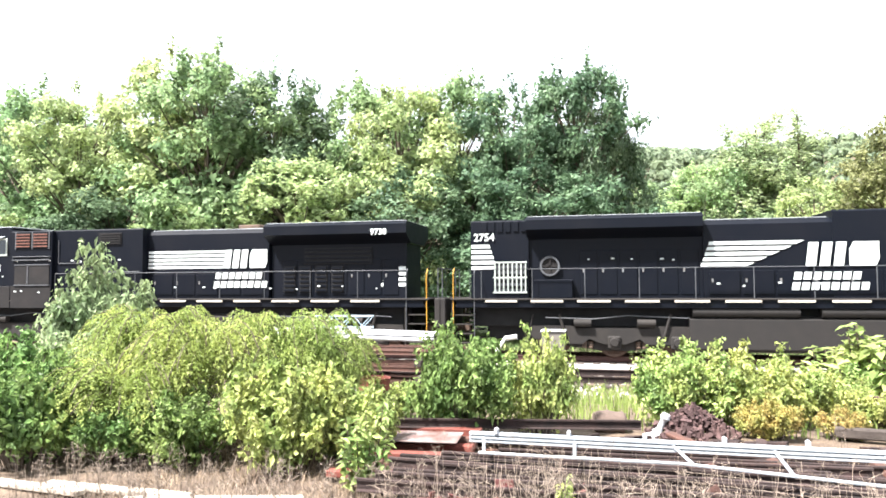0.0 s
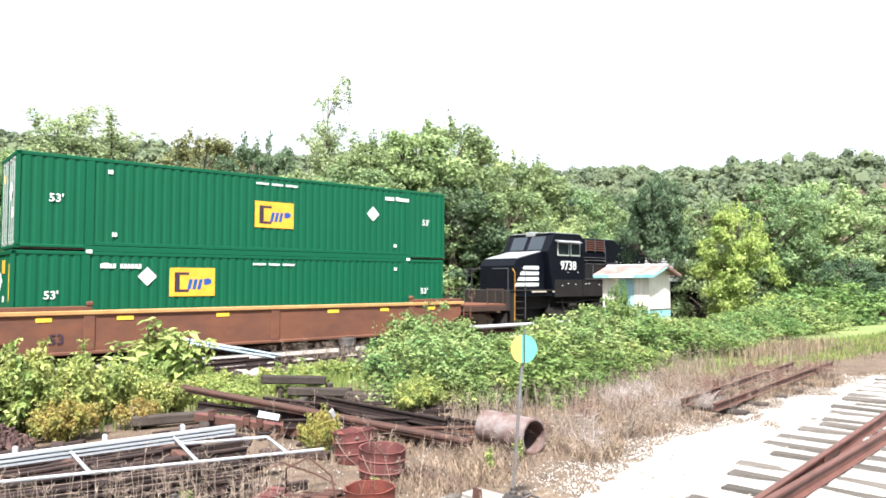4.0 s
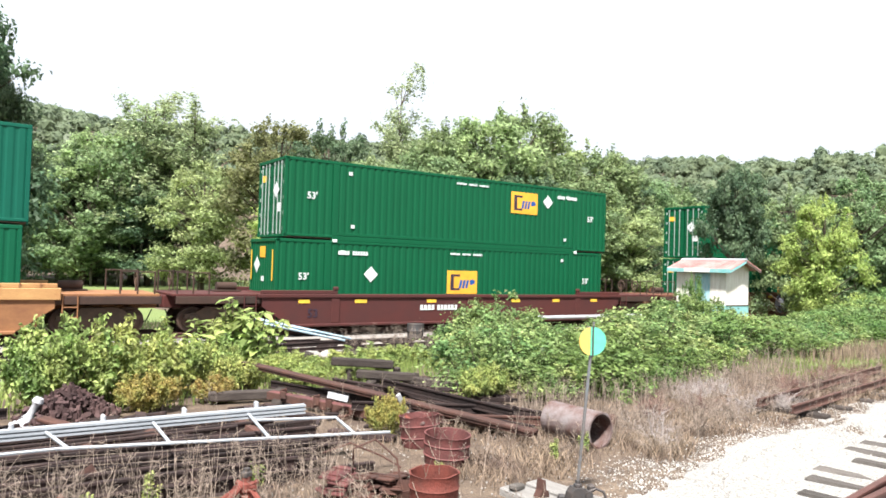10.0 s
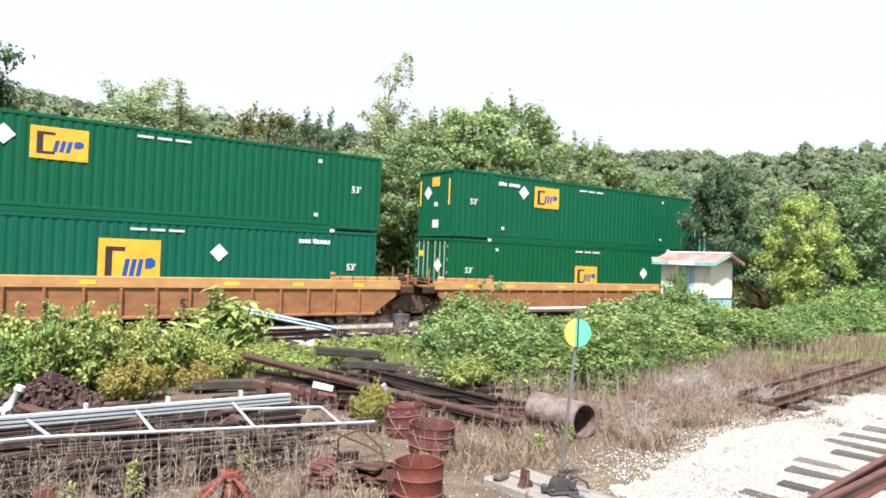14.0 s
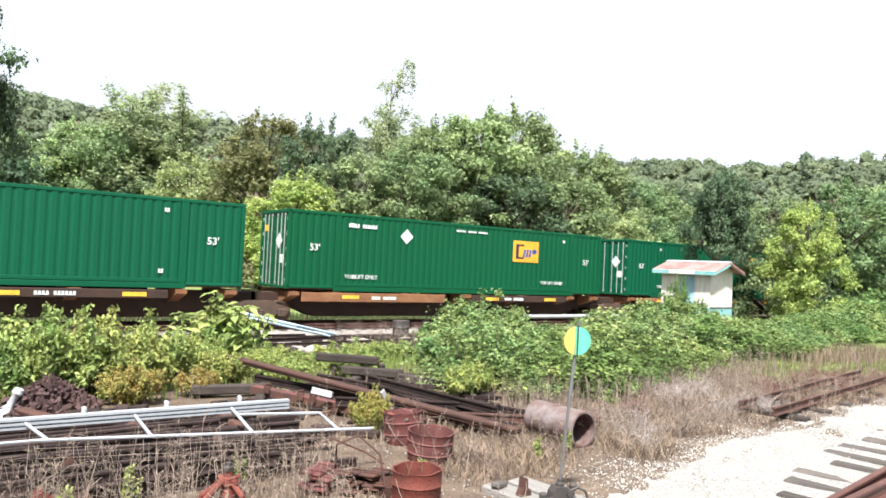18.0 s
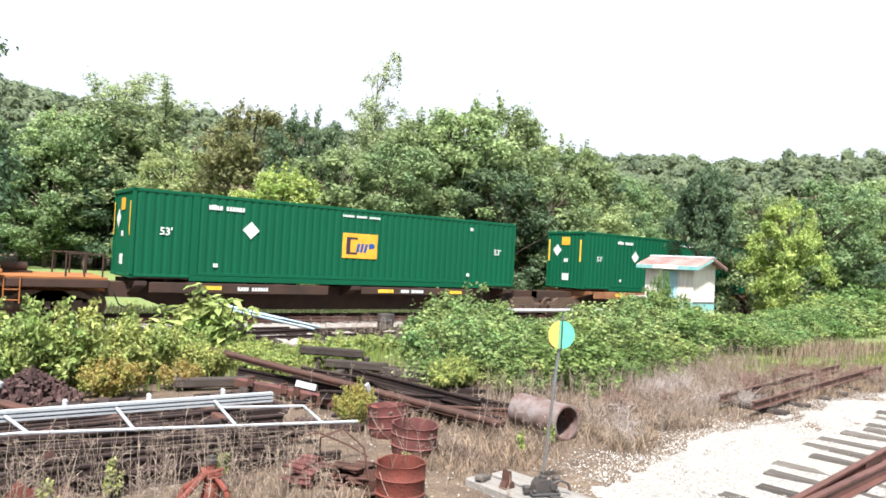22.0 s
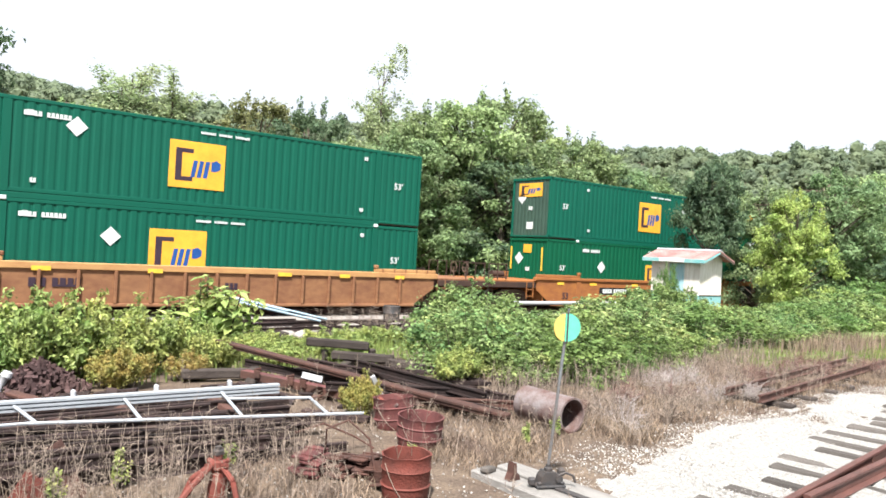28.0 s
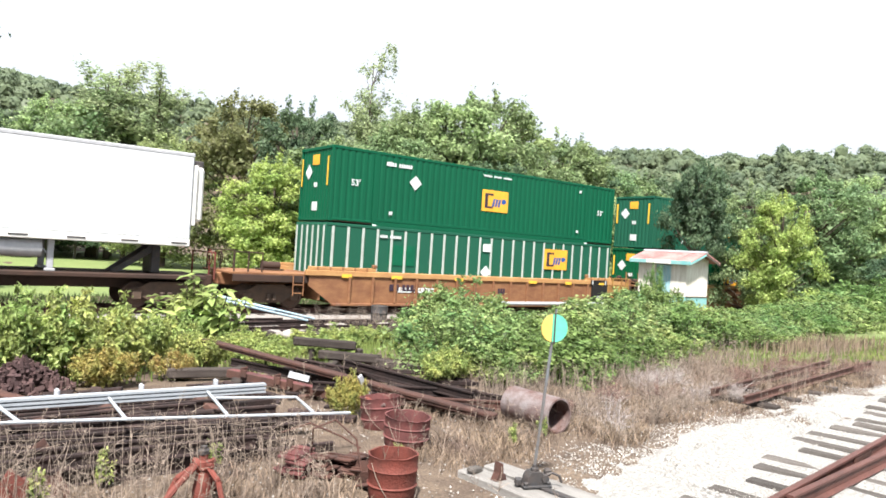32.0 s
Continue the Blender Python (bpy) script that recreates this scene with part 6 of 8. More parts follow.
def spine_unit(u, left, right, paint="tan"):
    """A low spine car unit under one container."""
    p = CAR_PAINT[paint]
    ob = rolling("spine_car", "low rusty spine car with a narrow centre beam", "spine car", u, RAIL, "spine cars in the train")
    part("centre_beam", Geo().prism([(-left, 0.66), (0.6, 0.62), (1.6, 0.24), (LONG - 1.6, 0.24), (LONG - 0.6, 0.62), (LONG + right, 0.66), (LONG + right, 1.12), (-left, 1.12)], "y", -0.38, 0.38), CAR_PAINT["brown"], ob)
    for x in (0.35, 1.98, 5.0, 8.07, 11.1, 14.17, LONG - 0.35):
        part("cross_arm", shape(("arm", paint), lambda: Geo().prism([(-1.42, 1.08), (-0.3, 0.74), (0.3, 0.74), (1.42, 1.08), (1.42, 1.21), (-1.42, 1.21)], "x", -0.17, 0.17).mesh("cross_arm", p)), p, ob, m=pose(x, 0, 0))
    for a in (-1, 1):
        part("side_plate", Geo().box((0.6, a * 1.42 - 0.03, 0.86), (LONG * 0.5 - 1.2, a * 1.42 + 0.03, 1.19), 0.015), p, ob)
        part("side_plate", Geo().box((LONG * 0.5 + 0.2, a * 1.42 - 0.03, 0.92), (LONG - 2.4, a * 1.42 + 0.03, 1.19), 0.015), CAR_PAINT["brown"], ob)
    printed(ob, [0.4, 0.6], 0.12, 4.0, -1.46, 1.02)
    printed(ob, [0.4, 0.6], 0.12, 10.6, -1.46, 1.05)
    for x in (2.2, 9.0, 12.4):
        part("reflector", shape("sref", lambda: Geo().box((0, -0.006, 0), (0.7, 0.0, 0.13)).mesh("reflector", TAPE)), TAPE, ob, m=pose(x, -1.455, 0.98))
    truck(ob, -left if left < 2 else -left + 1.6)
    if left > 2:
        coupler(ob, -left, -1)
    if right > 2:
        truck(ob, LONG + right - 1.6)
        coupler(ob, LONG + right, 1)
    return ob


for u, left, right in ((-203.4, 0.85, 1.9), (-221.6, 0.85, 0.85), (-239.3, 0.85, 0.85), (-256.8, 2.6, 0.85), (-277.6, 1.8, 2.4)):
    spine_unit(u, left, right, "tan" if u != -277.6 else "brown")

LOW, HI, ON = 0.35, 3.25, 1.24
EMPTY = "green corrugated 53 foot container with no logo"
container(-48.02, HI, "door", 7.34, sign=12.39, sign_z=1.80, top=True)
container(-48.10, LOW, "front", 4.48, 1.5, sign=3.78, sign_z=2.15)
container(-71.82, HI, "door", 6.30, big=True, top=True, green=2)
container(-71.9, LOW, "door", 10.2, 1.5, sign=12.35, sign_z=2.2)
container(-95.65, HI, "door", 10.3, 1.58, sign=12.42, top=True, green=3)
container(-95.7, LOW, "door", 7.35, 0.98, sign=12.3, sign_z=1.7, green=3)
container(-119.46, HI, "door", 10.26, 1.58, sign=12.4, top=True, green=3)
container(-119.7, LOW, "front", 7.25, 0.98, sign=3.75, sign_z=1.7, green=3)
container(-143.26, HI, "door", None, sign=12.4, sign_z=1.80, top=True, green=1, patch=(6.6, 9.9), words=EMPTY)
container(-143.4, LOW, "front", 4.5, 1.5, sign=3.8, sign_z=2.12, green=0)
container(-162.97, HI, "front", 4.5, 1.6, sign=3.85, green=0, top=True)
container(-163.1, LOW, "door", 7.37, 0.98, sign=12.36, sign_z=1.66, green=3)
container(-182.61, HI, "front", 4.5, 1.6, sign=3.85, green=0, top=True)
container(-182.7, LOW, "door", 6.5, big=True, sign=10.15, sign_z=1.95, green=1)
container(-203.4, ON, "door", 10.1, 1.5, sign=12.2, sign_z=2.15, green=0, lift=True)
container(-221.57, ON, "door", 10.5, 1.45, sign=4.95, sign_z=2.2, green=3, lift=True)
container(-239.28, ON, "front", 4.54, 1.55, sign=3.88, green=0)
container(-256.8, ON, "front", 7.35, 1.02, sign=3.8, sign_z=1.8, green=0)
container(-277.6, ON, "front", 7.42, 1.02, sign=3.86, sign_z=1.8, green=0)
container(-298.1, HI, "front", 7.4, 1.05, sign=3.8, sign_z=1.84, green=3, top=True)
container(-298.2, LOW, "front", 7.4, 0.98, sign=3.8, sign_z=1.75, green=3)
container(-317.6, HI, "front", 7.45, 1.04, sign=3.85, sign_z=1.84, green=3, top=True)
container(-317.7, LOW, "door", 4.55, 1.48, sign=3.85, sign_z=2.13, green=3)
container(-336.9, HI, "big", 6.45, big=True, sign=10.3, sign_z=2.07, green=1, top=True, wall=END_DARK)
container(-336.9, LOW, "front", 7.2, 0.98, sign=3.76, sign_z=1.7, green=0)
container(-360.3, HI, "louvre", 6.42, big=True, sign=3.75, sign_z=2.25, green=1, top=True, wall=END_PALE)
container(-360.3, LOW, "big", 5.95, big=True, sign=4.83, sign_z=1.95, green=1, wall=END_PALE)
container(-379.55, HI, "front", 7.32, 1.04, sign=3.75, sign_z=1.83, green=2, top=True)
container(-379.6, LOW, "front", 7.22, 0.98, sign=3.72, sign_z=1.7, green=3)
container(-399.05, HI, "front", 7.35, 1.06, sign=3.8, sign_z=1.86, green=0, top=True)
ribbed_container(-399.1, LOW)

# white trailer on a flat spine car at the tail
u = -404.05
ob = rolling("semi_trailer", "white box trailer with landing legs riding on a flat car", "trailer", u, RAIL, "")
part("box_body", Geo().box((-16.1, -1.3, 2.28), (0, 1.3, 5.1), 0.05), TRAILER, ob)
part("bottom_rail", Geo().box((-16.1, -1.315, 2.06), (0.0, 1.315, 2.30), 0.03), WHITE, ob)
part("top_rail", Geo().box((-16.1, -1.312, 4.98), (0.01, 1.312, 5.12), 0.03), GALV, ob)
for i in range(6):
    part("side_marker", Geo().box((-0.6 - 1.5 * i, -1.33, 2.14), (-0.10 - 1.5 * i, -1.318, 2.19)), IRON_DARK, ob)
part("cooling_unit", Geo().box((0.02, -1.1, 2.9), (0.42, 1.1, 4.7), 0.08), WHITE, ob, "white cooling unit on the front wall")
part("unit_grille", Geo().box((0.03, -1.0, 4.701), (0.40, 1.0, 4.92), 0.03), IRON_DARK, ob, "dark grille on the cooling unit")
part("unit_cover", Geo().box((0.02, -1.22, 2.75), (0.16, -1.101, 4.75), 0.03), WHITE, ob)
part("fuel_tank", Geo().rod((-6.4, -0.9, 1.78), (-4.2, -0.9, 1.78), 0.27, n=16), GALV, ob, smooth=True)
for a in (-0.95, 0.95):
    leg = part("landing_leg", Geo().box((-4.05, a - 0.09, 1.2), (-3.87, a + 0.09, 2.3), 0.015), GALV, ob)
    part("leg_brace", Geo().path([(-3.9, a, 1.5), (-4.6, a, 2.2)], 0.03).path([(-3.96, a - 0.14, 1.9), (-3.96, a + 0.14, 1.9)], 0.02), GALV, leg)
    part("foot", Geo().box((-4.1, a - 0.14, 1.12), (-3.82, a + 0.14, 1.2), 0.015), GALV, leg)
ob = rolling("spine_car", "low flat spine car carrying a white trailer", "spine car", u, RAIL, "spine cars in the train")
part("centre_beam", Geo().box((-16.5, -0.45, 0.62), (1.1, 0.45, 1.12), 0.03), CAR_PAINT["brown"], ob)
part("deck", Geo().box((-16.3, -1.35, 0.98), (0.6, 1.35, 1.115), 0.02), CAR_PAINT["brown"], ob)
part("hitch", Geo().prism([(-2.2, 1.12), (-1.95, 1.12), (-0.75, 1.95), (-0.75, 2.06), (-0.95, 2.06)], "y", -0.5, -0.4).prism([(-2.2, 1.12), (-1.95, 1.12), (-0.75, 1.95), (-0.75, 2.06), (-0.95, 2.06)], "y", 0.4, 0.5).box(
    (-0.98, -0.55, 1.12), (-0.7, 0.55, 2.055), 0.03), IRON_DARK, ob, "black folding trailer hitch")
part("hand_rail", Geo().path([(0.9, -1.2, 1.0), (0.9, -1.2, 1.9), (0.9, 1.2, 1.9), (0.9, 1.2, 1.0)], 0.03), RUST_RED, ob, "red end rail")
part("brake_wheel", Geo().lathe([(0.26, -0.02), (0.29, 0.0), (0.26, 0.02), (0.23, 0.0), (0.26, -0.02)], 16, "x", (0.98, -0.4, 1.72)).rod((0.98, -0.4, 1.1), (0.98, -0.4, 1.8), 0.03), RUST_RED, ob)
truck(ob, -0.6)
truck(ob, -15.0)
coupler(ob, 1.1, 1)


# -- locomotives; k mirrors one built nose to -x into nose to +x
def hood(parent, name, x0, x1, half, z0, z1, c, material=LOCO, label=""):
    return part(name, Geo().prism([(-half, z0), (half, z0), (half, z1 - c), (half - c, z1), (-half + c, z1), (-half, z1 - c)], "x", x0, x1), material, parent, label)


def steps(ob, x, way, side):
    g = Geo()
    for i in range(5):
        g.box((x - 0.3, side * 1.2 - 0.28, 0.42 + 0.31 * i), (x + 0.3, side * 1.2 + 0.28, 0.46 + 0.31 * i), 0.008)
    part("steps", g, LOCO_DIRT, ob)
    for q in (-0.36, 0.36):
        part("grab_iron", Geo().path([(x + q, side * 1.5, 0.5), (x + q, side * 1.52, 2.75), (x + q, side * 1.35, 2.95)], 0.017), YELLOW_RAIL if side * q * way < 0 else HAND_RAIL, ob, "yellow grab iron" if side * q * way < 0 else "dark grab iron")
    part("step_side", Geo().box((x - 0.42, side * 1.2 - 0.3, 0.35), (x - 0.38, side * 1.2 + 0.3, 1.8), 0.008), LOCO_DIRT, ob)


def loco_truck_side(ob, x, a):
    """Heavy cast side frame of a three-axle truck with boxes, brake cylinders and dampers."""
    y = a * 1.19
    low, top = [(-2.75, 0.78), (-2.55, 0.60), (-2.2, 0.60), (-2.0, 0.45), (-1.0, 0.45), (-0.8, 0.62), (-0.35, 0.45), (0.35, 0.45), (0.8, 0.62), (1.0, 0.45), (2.0, 0.45), (2.2, 0.60), (2.55, 0.60), (2.75, 0.78)], [(2.7, 1.02), (1.4, 1.04), (1.1, 0.96), (-1.1, 0.96), (-1.4, 1.04), (-2.7, 1.02)]
    part("truck_frame", Geo().prism([(x + p, q) for p, q in low + top], "y", y - 0.09, y + 0.09), LOCO_DIRT, ob, "dusty cast truck side frame")
    for k in (-1.95, 0.0, 1.95):
        part("axle_box", Geo().box((x + k - 0.21, y + a * 0.091 - 0.09, 0.30), (x + k + 0.21, y + a * 0.091 + 0.09, 0.72), 0.05), LOCO_DIRT, ob)
        part("box_cover", Geo().lathe([(0.001, 0.0), (0.12, 0.0), (0.15, a * -0.04), (0.15, a * -0.1)], 14, "y", (x + k, y + a * 0.25, 0.52)), LOCO_DIRT, ob)
    for k in (-1.0, 1.0):
        part("brake_cylinder", Geo().rod((x + k - 0.28, y + a * 0.14, 1.13), (x + k + 0.28, y + a * 0.14, 1.13), 0.13, n=12), LOCO_DIRT, ob, smooth=True)
        part("damper", Geo().rod((x + k * 1.55, y + a * 0.13, 0.72), (x + k * 1.75, y + a * 0.13, 1.42), 0.05, n=8), LOCO_DIRT, ob)
    part("sand_pipe", Geo().path([(x - 2.6, y + a * 0.1, 1.4), (x - 2.75, y + a * 0.1, 0.8), (x - 2.65, y, 0.25)], 0.022, 6), LOCO_DIRT, ob)
    part("brake_pipe", Geo().path([(x - 2.2, y + a * 0.16, 1.3), (x - 0.6, y + a * 0.16, 1.26), (x + 0.4, y + a * 0.16, 1.38), (x + 2.3, y + a * 0.16, 1.3)], 0.02, 6), HAND_RAIL, ob)


def underframe(ob, x0, x1, trucks, tank, walk_z=1.88):
    part("centre_sill", Geo().box((x0 + 1.0, -0.95, 0.98), (x1 - 1.0, 0.95, 1.618), 0.03), GRILLE, ob)
    # near-black box added under the frame so the underside reads as deep shade
    part("gear_case", Geo().box((x0 + 1.4, -0.55, 0.5), (x1 - 1.4, 0.55, 0.978), 0.03), GRILLE, ob)
    part("frame_sill", Geo().box((x0 + 0.5, -1.5, 1.62), (x1 - 0.5, 1.5, walk_z - 0.002), 0.02), LOCO, ob)
    part("walkway", Geo().box((x0 + 0.3, -1.56, walk_z), (x1 - 0.3, 1.56, walk_z + 0.05), 0.008), LOCO_DIRT, ob)
    for a in (-1, 1):
        g = Geo()
        n = int((x1 - x0 - 3) / 1.5)
        for i in range(n):
            g.box((x0 + 1.5 + 1.5 * i, a * 1.565 - 0.006, walk_z - 0.075), (x0 + 2.55 + 1.5 * i, a * 1.565 + 0.006, walk_z + 0.0))
            part("sill_stripe", g, CREAM_DECAL, ob, "dirty cream sill stripe")
            g = Geo()
    for x in trucks:
        truck(ob, x, (-1.95, 0.0, 1.95), 0.52, LOCO_DIRT)
        for a in (-1, 1):
            loco_truck_side(ob, x, a)
    t0, t1 = tank
    part("fuel_tank", Geo().prism([(-1.42, 0.36), (-1.15, 0.24), (1.15, 0.24), (1.42, 0.36), (1.42, 1.26), (1.2, 1.36), (-1.2, 1.36), (-1.42, 1.26)], "x", t0, t1), TANK, ob, "dusty dark fuel tank")
    for x, way in ((x0, -1), (x1, 1)):
        part("end_plate", Geo().box((x - 0.12, -1.5, 0.95), (x + 0.12, 1.5, walk_z + 0.06), 0.03), LOCO_DIRT, ob)
        part("plough", Geo().prism([(x, 0.2), (x + way * 0.35, 0.2), (x + way * 0.12, 0.85), (x, 0.85)] if way > 0 else [(x - 0.35, 0.2), (x, 0.2), (x, 0.85), (x - 0.12, 0.85)], "y", -1.4, 1.4), LOCO_DIRT, ob)
        coupler(ob, x, way)
        for s in (-1, 1):
            steps(ob, x - way * 0.75, way, s)
        for s in (-1, 1):
            part("end_rail", Geo().path([(x, s * 1.45, walk_z), (x, s * 1.45, 2.95), (x, s * 0.4, 2.95)], 0.018), HAND_RAIL, ob)


def walk_rail(ob, x0, x1, z=1.92, top=2.90):
    for a in (-1, 1):
        g = Geo().path([(x0, a * 1.5, top), (x1, a * 1.5, top)], 0.013)
        n = max(2, int((x1 - x0) / 1.6))
        for i in range(n + 1):
            x = x0 + (x1 - x0) * i / n
            g.rod((x, a * 1.5, z), (x, a * 1.5, top), 0.014, n=6)
        part("hand_rail", g, HAND_RAIL, ob, "slim dull walkway hand rail")


def louvres(ob, x0, x1, z0, z1, y, n, material=GRILLE, slat=None):
    g = Geo().box((x0, y - 0.02, z0), (x1, y + 0.02, z1))
    part("grille", g, material, ob)
    s = Geo()
    for i in range(n):
        z = z0 + (z1 - z0) * (i + 0.25) / n
        s.box((x0 + 0.03, y - 0.05, z), (x1 - 0.03, y - 0.02, z + (z1 - z0) / n * 0.45))
    part("louvre", s, slat or LOCO, ob)


def wing(ob, x0, x1, z, name="radiator_wing"):
    """The overhanging radiator housing: sloped underneath."""
    part(name, Geo().prism([(-0.95, z - 0.75), (0.95, z - 0.75), (1.55, z - 0.42), (1.55, z - 0.10), (1.40, z), (-1.40, z), (-1.55, z - 0.10), (-1.55, z - 0.42)], "x", x0, x1), LOCO, ob)
    # thin plate on the black wing, its colour lightened as if sunlit
    part("wing_top", Geo().box((x0 + 0.05, -1.42, z), (x1 - 0.05, 1.42, z + 0.025), 0.01), LOCO_LIT_GREY, ob, "radiator top coloured grey as if sunlit")


def doors(ob, x0, x1, half, z0=2.05, z1=3.0, n=5):
    for i in range(n):
        a = x0 + (x1 - x0) * i / n
        part("engine_door", Geo().box((a + 0.04, -half - 0.025, z0), (a + (x1 - x0) / n - 0.04, -half, z1), 0.01), LOCO, ob)
        part("latch", Geo().box((a + 0.12, -half - 0.04, (z0 + z1) / 2), (a + 0.18, -half - 0.024, (z0 + z1) / 2 + 0.12), 0.006), POLE_GREY, ob)


def stripes(ob, x0, x1, z0, z1, y, n, slant=0.0):
    h = (z1 - z0) / (n - 0.35)
    for i in range(n):
        a = z0 + i * h
        k = slant * i
        part("white_stripe", Geo().prism([(x0 + (k if slant > 0 else 0), a), (x1 + (k if slant < 0 else 0), a), (x1 + (k + slant * 0.6 if slant < 0 else 0), a + h * 0.62), (x0 + (k + slant * 0.6 if slant > 0 else 0), a + h * 0.62)], "y", y - 0.006, y), DECAL, ob)


def emblem(ob, x, z, w, h, y):
    """Bold white angular mark and two rows of blocks below it, no letters."""
    for a in (0.0, 0.19, 0.38):
        part("emblem", Geo().prism([(x + a * w, z), (x + (a + 0.14) * w, z), (x + (a + 0.19) * w, z + h), (x + (a + 0.05) * w, z + h)], "y", y - 0.006, y), DECAL, ob, "white angular emblem")
    part("emblem", Geo().prism([(x + 0.60 * w, z), (x + 0.95 * w, z), (x + w, z + 0.30 * h), (x + w, z + h), (x + 0.66 * w, z + h), (x + 0.60 * w, z + 0.7 * h)], "y", y - 0.006, y), DECAL, ob, "white angular emblem")
    for k, count in enumerate((7, 8)):
        g, z0 = Geo(), z - 0.40 - 0.32 * k
        for i in range(count):
            a = x - 0.35 - 0.06 * k + 0.275 * i
            g.prism([(a, z0), (a + 0.215, z0), (a + 0.255, z0 + 0.235), (a + 0.04, z0 + 0.235)], "y", y - 0.006, y)
        part("wordmark", g, DECAL, ob, "row of plain white blocks")


def small_marks(ob, x0, x1, z, y, n):
    r2 = random.Random(int(x0 * 7))
    for i in range(n):
        x = x0 + (x1 - x0) * (i + r2.random() * 0.6) / n
        zz = z + r2.uniform(-0.06, 0.06)
        part("small_label", Geo().box((x, y - 0.006, zz), (x + r2.uniform(0.05, 0.13), y, zz + 0.045)), DECAL, ob)


# trailing locomotive, nose towards the train
U = -17.0
ob = rolling("locomotive", "black diesel locomotive with white stripes and grey cab windows", "locomotive", U, RAIL, "locomotives")
X = lambda u: u - U
underframe(ob, X(-28.1), X(-5.5), (X(-22.4), X(-9.5)), (X(-18.9), X(-12.9)))
# long hood, radiators
hood(ob, "rear_hood", X(-11.9), X(-6.75), 0.95, 1.92, 4.1, 0.05)
wing(ob, X(-11.95), X(-6.6), 4.62)
hood(ob, "engine_hood", X(-17.0), X(-11.95), 1.10, 1.92, 4.50, 0.16)
# black hood's top lightened in colour for the sun on it
part("hood_top", Geo().box((X(-16.9), -0.92, 4.50), (X(-12.0), 0.92, 4.53), 0.01), LOCO_LIT_GREY, ob)
hood(ob, "blower_housing", X(-20.9), X(-17.0), 1.42, 1.92, 4.60, 0.05)
part("exhaust_stack", Geo().box((X(-13.6), -0.4, 4.531), (X(-12.7), 0.4, 4.72), 0.04), GRIME, ob)
louvres(ob, X(-18.9), X(-17.9), 4.0, 4.45, -1.43, 5, GRILLE, LOCO_DUST)
doors(ob, X(-11.5), X(-7.0), 0.95, 2.05, 3.3, 7)
for i in range(4):
    louvres(ob, X(-11.4 + 0.62 * i), X(-10.95 + 0.62 * i), 2.15, 3.1, -0.99, 6)
doors(ob, X(-16.8), X(-12.1), 1.10, 2.05, 2.85, 5)
louvres(ob, X(-10.6), X(-8.0), 3.15, 3.75, -0.97, 4)
# auxiliary cab and brake grids
hood(ob, "auxiliary_cab", X(-22.8), X(-20.9), 1.585, 1.56, 4.58, 0.04)
for x in (-22.55, -21.75):
    louvres(ob, X(x), X(x + 0.7), 3.92, 4.5, -1.60, 5, GRILLE, COPPER)
part("access_panel", Geo().box((X(-22.6), -1.61, 2.48), (X(-20.98), -1.587, 3.25), 0.01), LOCO_DUST, ob, "dusty access panel")
part("panel_frame", Geo().box((X(-22.0), -1.63, 2.52), (X(-21.95), -1.611, 3.22), 0.004).box((X(-22.6), -1.63, 3.23), (X(-20.98), -1.611, 3.27), 0.004).box((X(-22.6), -1.64, 2.44), (X(-20.98), -1.587, 2.479), 0.004), HAND_RAIL, ob)
part("roof_beam", Geo().box((X(-22.7), -1.64, 3.42), (X(-20.95), -1.587, 3.46), 0.006).box((X(-22.7), -1.64, 3.56), (X(-20.95), -1.587, 3.59), 0.006), HAND_RAIL, ob, "dull rails below the grids")
for x in (-22.58, -21.81, -21.03):
    part("grid_frame", Geo().box((X(x), -1.63, 3.86), (X(x) + 0.05, -1.602, 4.54), 0.004), HAND_RAIL, ob)
part("pipe_line", Geo().path([(X(-20.7), -1.46, 4.2), (X(-20.7), -1.46, 3.3), (X(-19.6), -1.46, 3.3), (X(-19.6), -1.46, 2.95), (X(-17.1), -1.46, 2.95)], 0.015), HAND_RAIL, ob)
part("cab_skirt", Geo().box((X(-24.95), -1.590, 1.57), (X(-22.82), -1.572, 2.42), 0.008), LOCO_DUST, ob, "dust-browned lower cab panel")
part("cab_skirt", Geo().box((X(-22.78), -1.600, 1.57), (X(-20.92), -1.586, 2.42), 0.008), LOCO_DUST, ob, "dust-browned lower cab panel")
# cab and nose
part("cab", Geo().prism([(X(-25.0), 1.56), (X(-22.8), 1.56), (X(-22.8), 4.58), (X(-23.0), 4.75), (X(-24.9), 4.75), (X(-25.45), 3.82)], "y", -1.57, 1.57), LOCO, ob)
# cab and nose tops: same grey, sunlight held in the colour
part("cab_roof", Geo().box((X(-25.0), -1.40, 4.752), (X(-22.9), 1.40, 4.80), 0.02), LOCO_LIT_GREY, ob)
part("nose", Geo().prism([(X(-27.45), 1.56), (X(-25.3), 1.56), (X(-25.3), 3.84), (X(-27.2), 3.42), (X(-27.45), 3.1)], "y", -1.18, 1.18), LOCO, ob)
part("nose_top", Geo().prism([(X(-27.18), 3.435), (X(-25.4), 3.835), (X(-25.4), 3.86), (X(-27.2), 3.46)], "y", -1.1, 1.1), LOCO_LIT_GREY, ob)
for x0, x1 in ((-24.75, -23.85), (-23.75, -22.98)):
    w = part("side_window", Geo().box((X(x0), -1.595, 3.62), (X(x1), -1.572, 4.32), 0.01), POST_GREY, ob, "pale framed cab side window")
    part("pane", Geo().box((X(x0) + 0.07, -1.602, 3.69), (X(x1) - 0.07, -1.596, 4.25)), GLASS, w)
